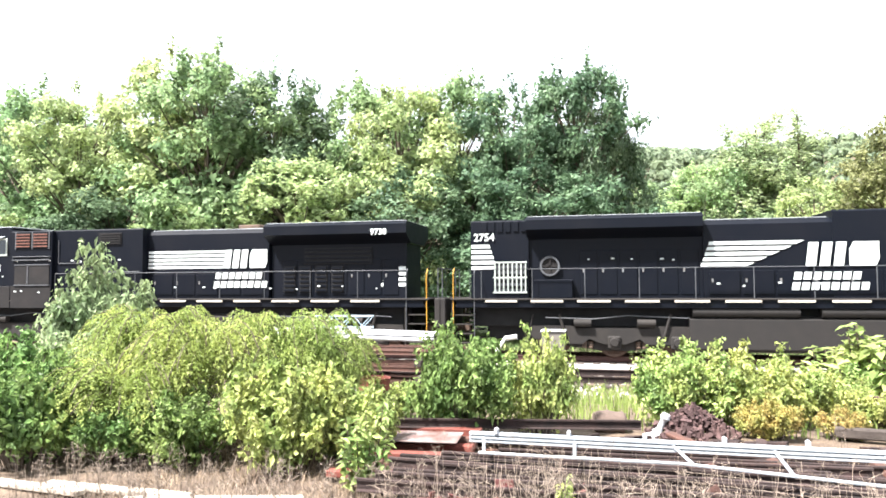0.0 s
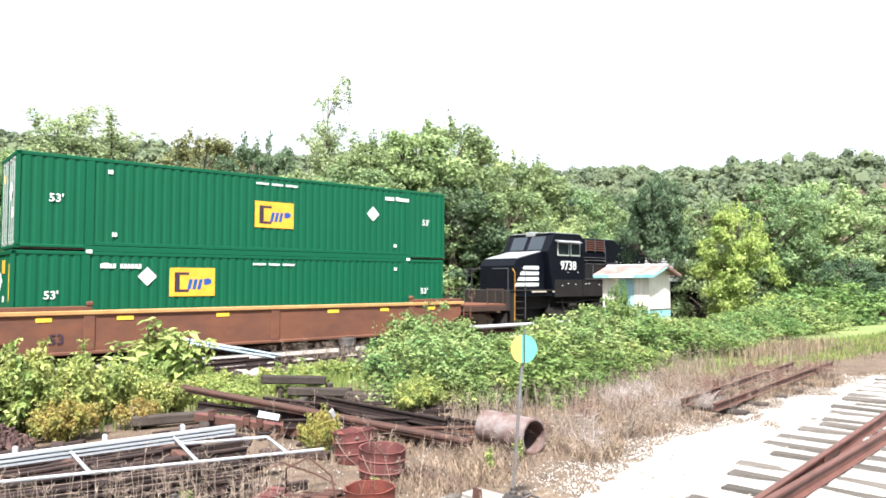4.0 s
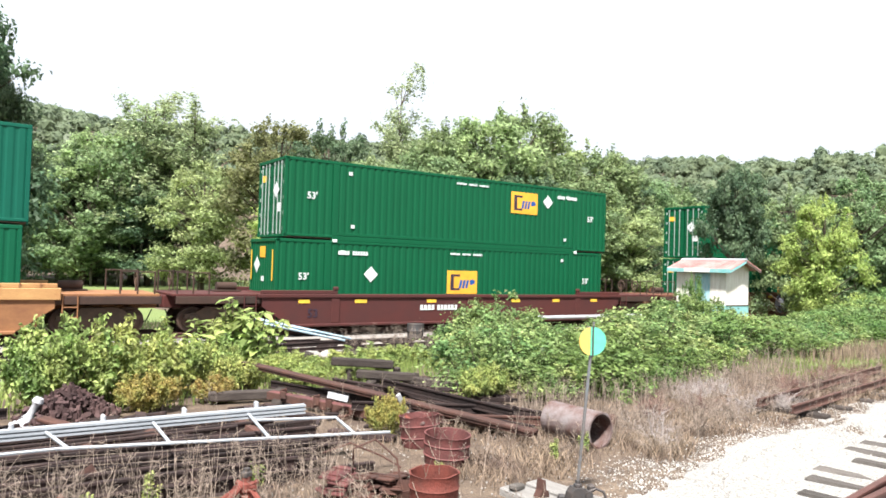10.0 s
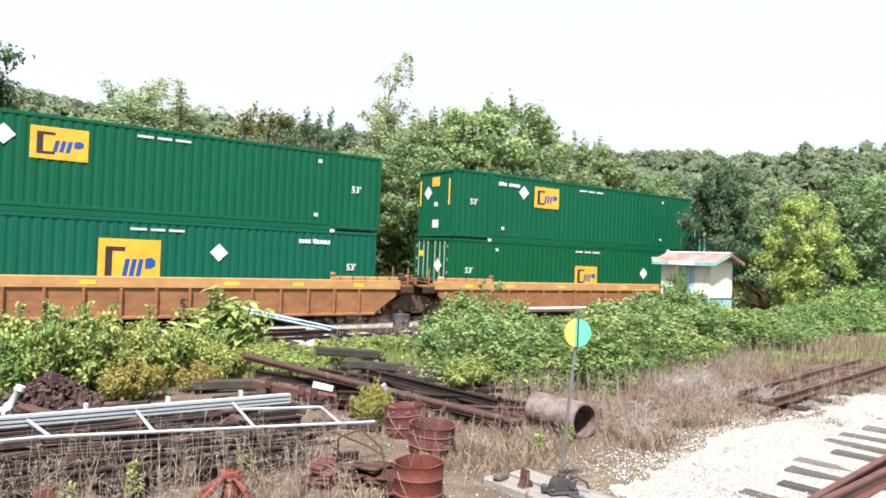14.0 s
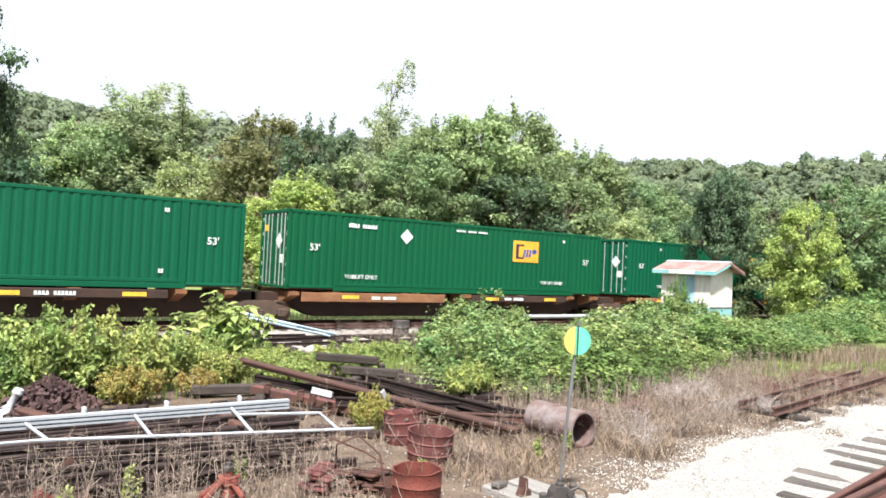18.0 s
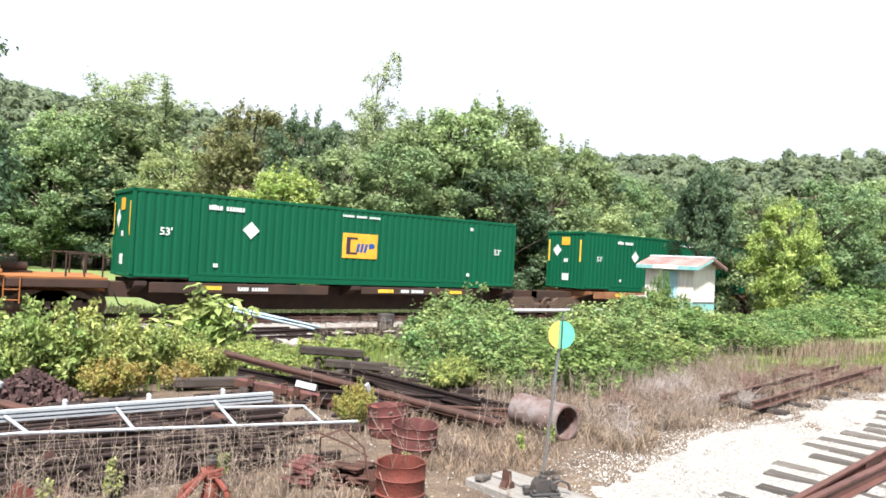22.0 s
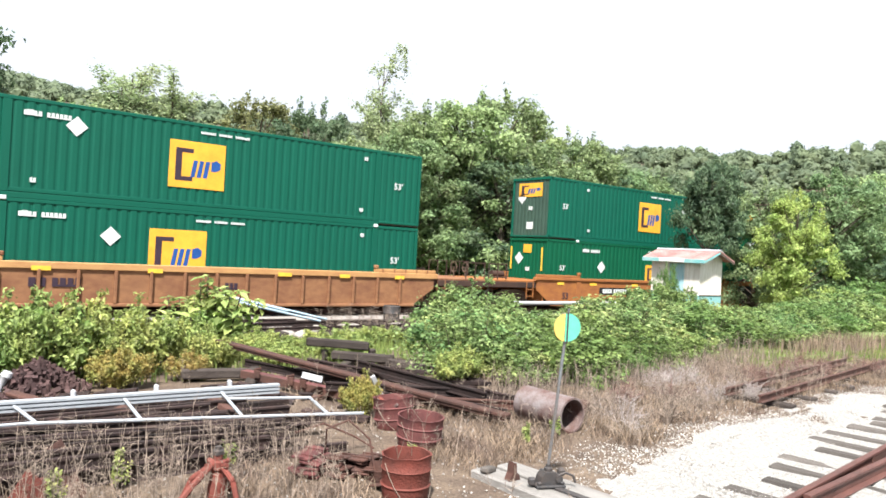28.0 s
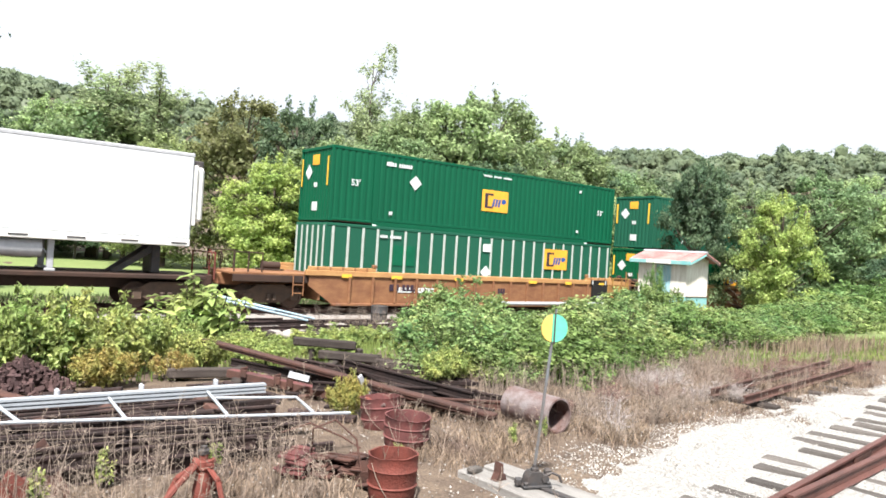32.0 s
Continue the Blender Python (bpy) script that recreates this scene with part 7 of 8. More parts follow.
part("sun_shade", Geo().prism([(-1.53, 4.36), (-1.85, 4.28), (-1.85, 4.31), (-1.53, 4.42)], "x", X(-24.9), X(-23.1)), LOCO_LIT_GREY, ob, "grey window awning")
for a in (-0.62, 0.62):
    part("windshield", Geo().prism([(X(-25.40), 3.92), (X(-25.36), 3.90), (X(-25.0), 4.58), (X(-25.06), 4.6)], "y", a - 0.48, a + 0.48), GLASS, ob)
part("headlight_box", Geo().box((X(-25.05), -0.3, 4.62), (X(-24.75), 0.3, 4.86), 0.03), LOCO_LIT_GREY, ob)
stripes(ob, X(-27.4), X(-25.7), 2.1, 3.1, -1.19, 4, 0.18)
part("road_number", writing("9738", 0.62, DECAL), DECAL, ob, "white road number", pose(X(-23.9), -1.58, 3.12))
small_marks(ob, X(-24.0), X(-22.9), 2.78, -1.58, 2)
small_marks(ob, X(-24.8), X(-21.1), 2.15, -1.602, 6)
small_marks(ob, X(-22.6), X(-17.4), 3.4, -1.60, 7)
small_marks(ob, X(-16.2), X(-7.2), 2.3, -1.13, 9)
stripes(ob, X(-16.95), X(-13.62), 3.05, 3.72, -1.11, 5)
emblem(ob, X(-13.75), 3.05, 1.75, 0.68, -1.14)
stripes(ob, X(-7.75), X(-6.78), 2.35, 3.05, -0.96, 4, 0.12)
part("road_number", writing("9738", 0.3, DECAL), DECAL, ob, "white road number", pose(X(-7.6), -1.56, 4.24))
walk_rail(ob, X(-20.8), X(-6.6))

# leading locomotive, seen from its rear
U = 5.0
ob = rolling("locomotive", "black diesel locomotive with slanted white stripes, seen from its rear", "locomotive", U, RAIL, "locomotives")
X = lambda u: u - U
underframe(ob, X(-5.35), X(17.6), (X(0.3), X(12.4)), (X(2.6), X(8.8)))
hood(ob, "rear_hood", X(-4.42), X(-2.45), 1.12, 1.92, 4.57, 0.05)
for i in range(6):
    part("fan_duct", Geo().box((X(-4.05 + 0.27 * i), -1.16, 4.16), (X(-3.85 + 0.27 * i), -1.121, 4.52), 0.02), LOCO, ob)
hood(ob, "radiator_hood", X(-2.45), X(3.1), 1.0, 1.92, 4.1, 0.05)
wing(ob, X(-2.5), X(3.05), 4.62)
hood(ob, "engine_hood", X(3.1), X(6.85), 1.1, 1.92, 4.42, 0.16)
# hood top again paler than the sides, sunlight in its colour
part("hood_top", Geo().box((X(3.2), -0.92, 4.42), (X(6.75), 0.92, 4.45), 0.01), LOCO_LIT_GREY, ob)
hood(ob, "blower_housing", X(6.85), X(11.4), 1.12, 1.92, 4.64, 0.05)
part("cab", Geo().prism([(X(11.4), 1.56), (X(14.0), 1.56), (X(14.2), 3.8), (X(13.8), 4.72), (X(11.4), 4.72)], "y", -1.52, 1.52), LOCO, ob)
part("nose", Geo().prism([(X(14.0), 1.56), (X(16.6), 1.56), (X(16.6), 3.1), (X(16.3), 3.4), (X(14.0), 3.75)], "y", -1.18, 1.18), LOCO, ob)
w = part("side_window", Geo().box((X(12.0), -1.545, 3.6), (X(13.5), -1.522, 4.3), 0.01), POST_GREY, ob, "pale framed cab side window")
part("pane", Geo().box((X(12.07), -1.552, 3.67), (X(13.43), -1.546, 4.23)), GLASS, w)
louvres(ob, X(-3.6), X(-2.55), 2.1, 3.1, -1.13, 5, GRILLE, HAND_RAIL)
for i in range(8):
    part("grille_bar", Geo().box((X(-3.60) + 0.147 * i, -1.22, 2.1), (X(-3.60) + 0.147 * i + 0.045, -1.185, 3.15), 0.006), POST_GREY, ob, "pale radiator grille bar")
for z in (2.1, 2.6, 3.11):
    part("grille_bar", Geo().box((X(-3.64), -1.235, z), (X(-2.50), -1.221, z + 0.05), 0.004), POST_GREY, ob, "pale radiator grille bar")
part("blower_fan", Geo().lathe([(0.05, -0.03), (0.28, -0.03)], 20, "y", (X(-1.75), -1.03, 3.0)).box((X(-1.78), -1.1, 2.72), (X(-1.72), -1.08, 3.28)).box((X(-2.03), -1.1, 2.97), (X(-1.47), -1.08, 3.03)), LOCO_DUST, ob, "dusty round blower fan")
part("fan_ring", Geo().lathe([(0.27, -0.06), (0.33, -0.06), (0.34, 0.0), (0.34, 0.06), (0.27, 0.06), (0.27, -0.06)], 24, "y", (X(-1.75), -1.06, 3.0)), HAND_RAIL, ob, "grey fan ring")
part("equipment_box", Geo().box((X(-2.3), -1.3, 1.931), (X(-1.0), -1.0, 2.55), 0.02), LOCO, ob)
doors(ob, X(-0.8), X(3.0), 1.0, 2.05, 3.5, 6)
doors(ob, X(3.2), X(11.2), 1.12, 2.05, 2.8, 8)
for i in range(5):
    z = 3.72 - 0.168 * i
    part("white_stripe", Geo().prism([(X(3.28 - 0.06 * i - 0.04), z - 0.11), (X(6.05 - 0.36 * i - 0.24), z - 0.11), (X(6.05 - 0.36 * i), z), (X(3.28 - 0.06 * i), z)], "y", -1.131, -1.123), DECAL, ob)
emblem(ob, X(6.05), 2.9, 2.05, 0.75, -1.16)
small_marks(ob, X(-0.6), X(2.8), 3.2, -1.03, 5)
small_marks(ob, X(3.2), X(10.8), 2.35, -1.15, 8)
stripes(ob, X(-4.40), X(-3.5), 2.9, 3.75, -1.125, 5, -0.06)
part("rear_number", writing("2754", 0.36, DECAL), DECAL, ob, "white road number", pose(X(-3.95), -1.17, 3.98))
part("rear_door", Geo().box((X(-4.46), -0.4, 1.55), (X(-4.431), 0.4, 3.5), 0.01), LOCO, ob)
part("tank_air", Geo().rod((X(2.7), -1.3, 1.50), (X(5.8), -1.3, 1.50), 0.17, n=14), TANK, ob, smooth=True)
part("tank_air", Geo().rod((X(6.4), -1.3, 1.50), (X(9.2), -1.3, 1.50), 0.17, n=14), TANK, ob, smooth=True)
walk_rail(ob, X(-4.0), X(11.3))


# ---- the yard: hut, switch stand, scrap ----
hut = thing("hut", "small cream wooden hut with turquoise base and red tin roof", "hut", pose(25.05, 16.65, -0.72))
HW, HD, OV = 1.55, 2.35, 0.28    # along x, along y, overhang; the corner by the switch yard is the origin
D0, D1, RIDGE = 0.73, 1.47, 3.26    # door jambs, ridge height
part("door_wall", Geo().prism([(0, 1.45), (D0 - 0.005, 1.45), (D0 - 0.005, 2.72), (D1 + 0.005, 2.72), (D1 + 0.005, 1.45), (HD, 1.45), (HD, 2.95), (0, 2.95)], "x", 0, 0.1), CREAM, hut)
part("gable_wall", Geo().prism([(0.1, 1.45), (HW, 1.45), (HW, 2.97), (HW / 2, RIDGE - 0.02), (0.1, 3.0)], "y", 0.002, 0.1), CREAM, hut)
part("far_gable_wall", Geo().prism([(0.1, 0.0), (HW, 0.0), (HW, 2.97), (HW / 2, RIDGE - 0.02), (0.1, 3.0)], "y", HD - 0.1, HD), CREAM, hut)
part("back_wall", Geo().box((HW - 0.1, 0.1, 0), (HW, HD - 0.1, 2.75), 0.006), CREAM, hut)
part("base_wall", Geo().box((-0.012, D1 + 0.002, 0), (0.1, HD, 1.448), 0.006), AQUA, hut, "faded turquoise base")
part("base_wall", Geo().box((-0.012, 0, 0), (0.1, D0 - 0.002, 1.448), 0.006), AQUA, hut, "faded turquoise base")
part("base_wall", Geo().prism([(0.102, 0), (0.30, 0), (0.30, 0.88), (0.42, 1.08), (0.56, 1.26), (0.66, 1.31), (0.72, 1.16), (0.78, 0.92), (0.78, 0), (HW, 0), (HW, 1.448), (0.102, 1.448)], "y", -0.012, 0.1), AQUA, hut,
     "faded turquoise base with a broken hole")
part("sill_board", Geo().box((0.0, -0.03, 1.43), (HW, -0.014, 1.47), 0.004), BARK, hut, "dark weathered board over the base")
door = part("door", Geo().box((0.03, D0 + 0.01, 0.05), (0.08, D1 - 0.01, 2.71), 0.006), DOOR_BLUE, hut, "faded sky blue plank door")
for i in range(4):
    y0 = D0 + 0.02 + 0.177 * i
    part("plank", Geo().box((0.012, y0, 0.08), (0.03, y0 + 0.165, 2.68), 0.004), DOOR_BLUE, door)
LEFT_SLOPE, RIGHT_SLOPE = (-OV, HW / 2), (HW / 2, HW + OV)
for a, b, za, zb in ((*LEFT_SLOPE, 2.86, RIDGE), (*RIGHT_SLOPE, RIDGE, 2.86)):
    roof = part("roof", Geo().prism([(a, za), (b, zb), (b, zb + 0.05), (a, za + 0.05)], "y", -0.38, HD + 0.3), ROOF_RED, hut, "faded red sheet roof")
    for i in range(16):
        y0 = -0.3 + 0.18 * i
        part("roof_seam", Geo().prism([(a, za + 0.052), (b, zb + 0.052), (b, zb + 0.072), (a, za + 0.072)], "y", y0, y0 + 0.03), ROOF_RED, roof)
    part("barge_board", Geo().prism([(a, za - 0.10), (b, zb - 0.10), (b, zb - 0.002), (a, za - 0.002)], "y", -0.38, -0.35), AQUA if a < 0 else BARK, hut)
part("ridge_cap", Geo().prism([(HW / 2 - 0.14, RIDGE + 0.026), (HW / 2 + 0.14, RIDGE + 0.026), (HW / 2 + 0.02, RIDGE + 0.09), (HW / 2 - 0.02, RIDGE + 0.09)], "y", -0.39, HD + 0.31), GALV, hut, "pale metal ridge cap")
part("fascia", Geo().box((-OV - 0.03, -0.37, 2.75), (-OV, HD + 0.29, 2.91), 0.006), AQUA, hut, "pale turquoise eaves board")
part("name_board", Geo().box((-OV - 0.06, 0.55, 2.76), (-OV - 0.031, 1.75, 2.92), 0.006), WHITE, hut, "blank white board on the eaves")

# switch stand
stand = thing("switch_stand", "iron switch stand with a round yellow and turquoise target", "switch stand", pose(4.12, 4.03, -0.1, 0, 0, -20))
SMALL = Matrix.Translation((0, 0, 0.05)) @ Matrix.Diagonal((0.74, 0.74, 0.76, 1))
part("base", Geo().box((-0.17, -0.12, 0.19), (0.17, 0.12, 0.215), 0.006), IRON_DARK, stand, m=SMALL)
part("gear_housing", Geo().prism([(-0.12, 0.216), (0.12, 0.216), (0.10, 0.30), (0.05, 0.345), (-0.06, 0.345), (-0.10, 0.29)], "y", -0.075, 0.075), IRON_DARK, stand, m=SMALL)
part("spindle_collar", Geo().lathe([(0.045, 0.346), (0.045, 0.375), (0.028, 0.385), (0.028, 0.41)], 14), IRON_DARK, stand, m=SMALL, smooth=True)
for x in (-0.155, 0.115):
    part("bolt_lug", Geo().box((x, -0.105, 0.216), (x + 0.045, -0.06, 0.25), 0.008), IRON_DARK, stand, m=SMALL)
    part("bolt_lug", Geo().box((x, 0.06, 0.216), (x + 0.045, 0.105, 0.25), 0.008), IRON_DARK, stand, m=SMALL)
part("lever_socket", Geo().rod((0.10, -0.09, 0.275), (0.10, 0.03, 0.275), 0.042, n=12), IRON_DARK, stand, m=SMALL, smooth=True)
part("throw_lever", Geo().path([(0.10, -0.03, 0.29), (0.19, -0.05, 0.33), (0.27, -0.07, 0.30), (0.30, -0.08, 0.23)], 0.014), IRON_DARK, stand, m=SMALL)
part("lock_weight", Geo().box((0.13, -0.02, 0.28), (0.21, 0.06, 0.36), 0.018), IRON_DARK, stand, m=SMALL)
part("foot_latch", Geo().box((-0.23, -0.05, 0.20), (-0.16, 0.03, 0.28), 0.015), IRON_DARK, stand, m=SMALL)
part("mast", Geo().rod((0, 0, 0.36), (0.085, -0.025, 1.52), 0.013, n=8).rod((0.085, -0.025, 1.52), (0.095, -0.028, 1.64), 0.009, n=6), POLE_GREY, stand)
for side, material, nm in ((1, DISC_AQUA, "turquoise part of the target"), (-1, DISC_YELLOW, "yellow part of the target")):
    cut = -0.022
    half = math.acos(side * cut / 0.114)
    poly = [(0.114 * math.cos(half * (i / 10 - 1)) * side, 0.114 * math.sin(half * (i / 10 - 1)) * side) for i in range(21)]
    part("target", Geo().prism([(0.078 + p + 0.003 * side, 1.485 + q) for p, q in poly], "y", -0.05, -0.044), material, stand, nm)
part("target_rib", Geo().box((0.070, -0.058, 1.36), (0.084, -0.0505, 1.61), 0.002), IRON_DARK, stand)
for k, (x, turn, nm) in enumerate(((3.99, -14, "head tie"), (4.29, -14, "head tie"))):
    solo("head_tie", Geo().box((-0.11, -2.2, 0.0), (0.11, 0.62, 0.185), 0.012), mat("whitewashed tie", (0.27, 0.26, 0.245), 0.85, other=(0.12, 0.112, 0.10), scale=2, stretch=(3, 0.5, 3), bump=0.5) if k == 0 else bpy.data.materials["whitewashed tie"],
         "whitewashed wooden head tie under the switch stand", "railway tie", pose(x, 4.05, -0.1, 0, 0, 6 + 0.8 * k), "head ties")
solo("connecting_rod", Geo().box((-0.03, -1.9, 0.10), (0.03, 0.1, 0.13), 0.006), IRON_DARK, "flat iron throw rod between head ties", "rod", pose(4.15, 3.9, -0.03, 0, 0, 6))
solo("white_block", Geo().box((-0.08, -0.04, 0.0), (0.08, 0.04, 0.05), 0.012), TIE, "small weathered block by the switch", "block", pose(3.90, 4.52, 0.085, 0, 8, 20))
solo("rusty_bracket", Geo().prism([(-0.06, 0), (0.06, 0), (0.045, 0.05), (0.02, 0.06), (0.012, 0.14), (-0.02, 0.15), (-0.03, 0.06)], "y", -0.035, 0.035), RUST, "small rusty iron bracket on a tie", "bracket", pose(3.96, 4.28, 0.087))


def keg(x, y, r, h, tilt, material, label, handle=True, turn=0):
    """An open rusted keg with hoops, a torn rim and a wire bail."""
    ob = thing("keg", label, "keg", pose(x, y, ground_z(x, y), tilt, tilt * 0.4, turn), "rusty kegs")
    n = 28
    rings = [(r * 0.90, 0.0), (r * 0.94, h * 0.04), (r * 0.98, h * 0.3), (r * 1.035, h * 0.33), (r * 0.98, h * 0.36), (r, h * 0.66), (r * 1.04, h * 0.69), (r, h * 0.72), (r * 1.01, h * 0.97), (r * 1.04, h), (r * 0.97, h), (r * 0.95, h * 0.5), (r * 0.90, h * 0.05), (0.001, h * 0.05)]
    g = Geo().lathe(rings, n)
    g.v = [(p[0], p[1], p[2] + (0.010 * noise.noise(Vector((p[0] * 9, p[1] * 9, x))) * 2 if p[2] > h * 0.9 else 0)) for p in g.v]
    part("shell", g, material, ob, smooth=True)
    part("bottom", Geo().lathe([(0.001, 0.0), (r * 0.9, 0.0)], n), material, ob)
    part("contents", Geo().lathe([(r * 0.93, h * 0.55), (r * 0.5, h * 0.6), (0.001, h * 0.57)], 14), RUST, ob, "scrap iron inside")
    if handle:
        pts = [(r * 1.03 * math.cos(t), 0.12 * math.sin(2 * t), h * 0.85 - 0.32 * math.sin(t)) for t in [math.pi * i / 12 for i in range(13)]]
        part("bail", Geo().tube([(p[0], -abs(p[0] * 0) - r * 1.05 * math.sin(math.pi * i / 12), p[2]) for i, p in enumerate(pts)], 0.003, 5), STALK, ob, "loose wire bail")
    return ob


keg(3.03, 4.48, 0.190, 0.34, 0, RUST_RED, "red rusted open keg in dry grass")
keg(3.97, 5.68, 0.225, 0.30, 3, RUST_WINE, "dark rusted open keg with a wire bail")
keg(4.14, 6.40, 0.215, 0.34, -6, RUST_WINE, "low rusted keg heaped with scrap")
for i in range(7):
    x, y = 4.14 + random.uniform(-0.14, 0.14), 6.40 + random.uniform(-0.14, 0.14)
    solo("scrap_piece", Geo().box((-0.07, -0.03, 0), (0.07, 0.03, 0.035), 0.01), RUST_RED if i % 2 else RUST_PALE, "rusty iron scrap piece in a keg", "scrap", pose(x, y, 0.20 + 0.012 * i, random.uniform(-30, 30), random.uniform(-30, 30), random.uniform(0, 180)), "scrap pieces")

pipe = thing("steel_pipe", "short wide rusted pipe lying in dry grass", "pipe", pose(5.79, 6.1, 0.2, 0, 0, -88))
n = 32
part("pipe_wall", Geo().lathe([(0.2, 0.0), (0.2, 0.74), (0.178, 0.74), (0.178, 0.0), (0.2, 0.0)], n, "x"), RUST_PALE, pipe, smooth=True)
part("inner_plate", Geo().lathe([(0.001, 0.12), (0.177, 0.12)], n, "x"), RUST, pipe)
solo("rusty_block", Geo().box((-0.10, -0.13, 0), (0.10, 0.13, 0.2), 0.04), RUST, "rusted casting beside the pipe", "casting", pose(6.55, 5.95, 0.0, 0, 6, 30))

# tie plates in a loose stack
for i in range(16):
    k = i % 3
    x, y = 2.66 + 0.20 * k + random.uniform(-0.04, 0.04), 5.32 - 0.10 * k + random.uniform(-0.05, 0.05)
    g = Geo().box((-0.16, -0.09, 0), (0.16, 0.09, 0.018), 0.004).box((-0.10, -0.09, 0.018), (-0.08, 0.09, 0.03)).box((0.06, -0.09, 0.018), (0.08, 0.09, 0.03))
    solo("tie_plate", g, RUST if i % 3 else RUST_WINE, "rusted flat tie plate in a loose stack", "tie plate", pose(x, y, 0.02 + 0.032 * (i // 3), random.uniform(-9, 9), random.uniform(-9, 9), random.uniform(10, 50)), "stacked tie plates")
for i in range(2):
    x, y = 3.05 + random.uniform(-0.1, 0.15), 4.95 + random.uniform(-0.2, 0.2)
    solo("angle_iron", Geo().box((-0.2, -0.05, 0), (0.2, 0.05, 0.012), 0.003).box((-0.2, -0.05, 0.012), (0.2, -0.038, 0.10), 0.003), RUST, "bent rusted angle iron scrap", "angle iron",
         pose(x, y, 0.03 + 0.04 * i, random.uniform(-35, 35), random.uniform(-20, 20), random.uniform(0, 180)), "angle iron scrap")
for pts in (((2.75, 5.3, 0.2), (2.7, 5.2, 0.42), (2.85, 5.1, 0.5), (3.0, 5.0, 0.35), (3.02, 4.9, 0.05)), ((2.6, 5.6, 0.3), (2.9, 5.65, 0.34), (3.2, 5.6, 0.2), (3.35, 5.5, 0.1))):
    solo("bent_rod", Geo().tube(pts, 0.009, 6), RUST, "thin bent rusty rod curling over scrap", "rod", group="bent rods")

# red rail jack on splayed legs
jack = thing("rail_jack", "red rusted screw jack stand on splayed legs", "jack", pose(1.75, 5.05, -0.02, 0, 0, 20) @ Matrix.Diagonal((0.80, 0.80, 0.76, 1)))
part("column", Geo().lathe([(0.09, 0.0), (0.08, 0.2), (0.055, 0.36), (0.075, 0.38), (0.075, 0.45), (0.04, 0.46), (0.04, 0.52)], 14), RUST_RED, jack, smooth=True)
part("cap", Geo().box((-0.045, -0.04, 0.50), (0.045, 0.04, 0.565), 0.015).lathe([(0.03, 0.565), (0.03, 0.59), (0.001, 0.595)], 10), IRON_DARK, jack, "dark iron cap")
part("lever", Geo().path([(-0.05, 0, 0.44), (-0.3, -0.05, 0.30), (-0.52, -0.08, 0.13)], 0.03, 7), RUST_RED, jack)
for a in (30, 150, 270):
    c, s = math.cos(radians(a)), math.sin(radians(a))
    part("leg", Geo().path([(0.05 * c, 0.05 * s, 0.42), (0.22 * c, 0.22 * s, 0.30), (0.34 * c, 0.34 * s, 0.0)], 0.026, 7), RUST_RED, jack)
for a in (0, 90, 180, 270):
    part("lug", Geo().rod((0.07 * math.cos(radians(a)), 0.07 * math.sin(radians(a)), 0.42), (0.13 * math.cos(radians(a)), 0.13 * math.sin(radians(a)), 0.43), 0.025, n=7), RUST_RED, jack)
rusty_sign = solo("steel_plate", Geo().prism([(-0.24, 0.0), (0.24, 0.0), (0.0, 0.30)], "y", -0.012, 0.012), RUST_RED, "rusted triangular steel plate standing in weeds", "steel plate", pose(0.62, 5.45, 0.0, -18, 0, 18))

# galvanised ladder-like tower section: round chord above, flat frame in front
tower = thing("tower_section", "white galvanised lattice tower section lying on scrap rails", "tower section", pose(0, 0, 0.40))
TOWER_STEEL = mat("bluish galvanised channel", (0.42, 0.45, 0.48), 0.5, metal=0.15, other=(0.30, 0.33, 0.36), amount=0.55, scale=4, stretch=(0.5, 2, 2), fine=0.1, bump=0.06)


chord = Vector((3.02, 6.97, 0.0)) - Vector((-1.36, 7.08, 0.0))
profile = [(-0.035, -0.05), (0.035, -0.05), (0.035, 0.045), (-0.035, 0.045), (-0.035, 0.022), (0.02, 0.022), (0.02, 0.006), (-0.035, 0.006), (-0.035, -0.016), (0.02, -0.016), (0.02, -0.032), (-0.035, -0.032)]
part("main_chord", Geo().prism(profile, "x", 0, chord.length), TOWER_STEEL, tower, "grooved galvanised channel", Matrix.Translation((-1.36, 7.08, 0.0)) @ chord.to_track_quat("X", "Z").to_matrix().to_4x4())
part("front_chord", Geo().rod((-1.15, 6.40, 0.0), (0.65, 6.36, 0.0), 0.014, n=6).rod((0.65, 6.36, 0.0), (3.3, 5.64, 0.0), 0.014, n=6), TOWER_STEEL, tower)
part("front_chord", Geo().rod((2.35, 6.66, 0.0), (3.12, 6.42, 0.0), 0.014, n=6), TOWER_STEEL, tower)
for x0, y0, x1, y1 in ((-1.2, 7.0, -1.1, 6.4), (-0.3, 7.0, -0.28, 6.38), (0.62, 7.0, 0.72, 6.34), (1.5, 6.98, 1.46, 6.14), (2.41, 6.98, 2.25, 5.93), (3.12, 6.42, 2.98, 5.73)):
    part("rung", Geo().rod((x0, y0, 0.0), (x1, y1, 0.0), 0.015, n=6), TOWER_STEEL, tower)
for i in range(6):
    part("clamp", Geo().box((-1.1 + 0.72 * i, 7.02, 0.03), (-1.06 + 0.72 * i, 7.09, 0.10), 0.012), GALV, tower)
g = Geo()
for i in range(44):
    x = -1.1 + 0.1 * i
    y = 6.38 if x < 0.65 else 6.36 - (x - 0.65) * 0.272
    g.rod((x, y, 0.0), (x + 0.01, y - 0.04, -0.33), 0.0016, n=4)
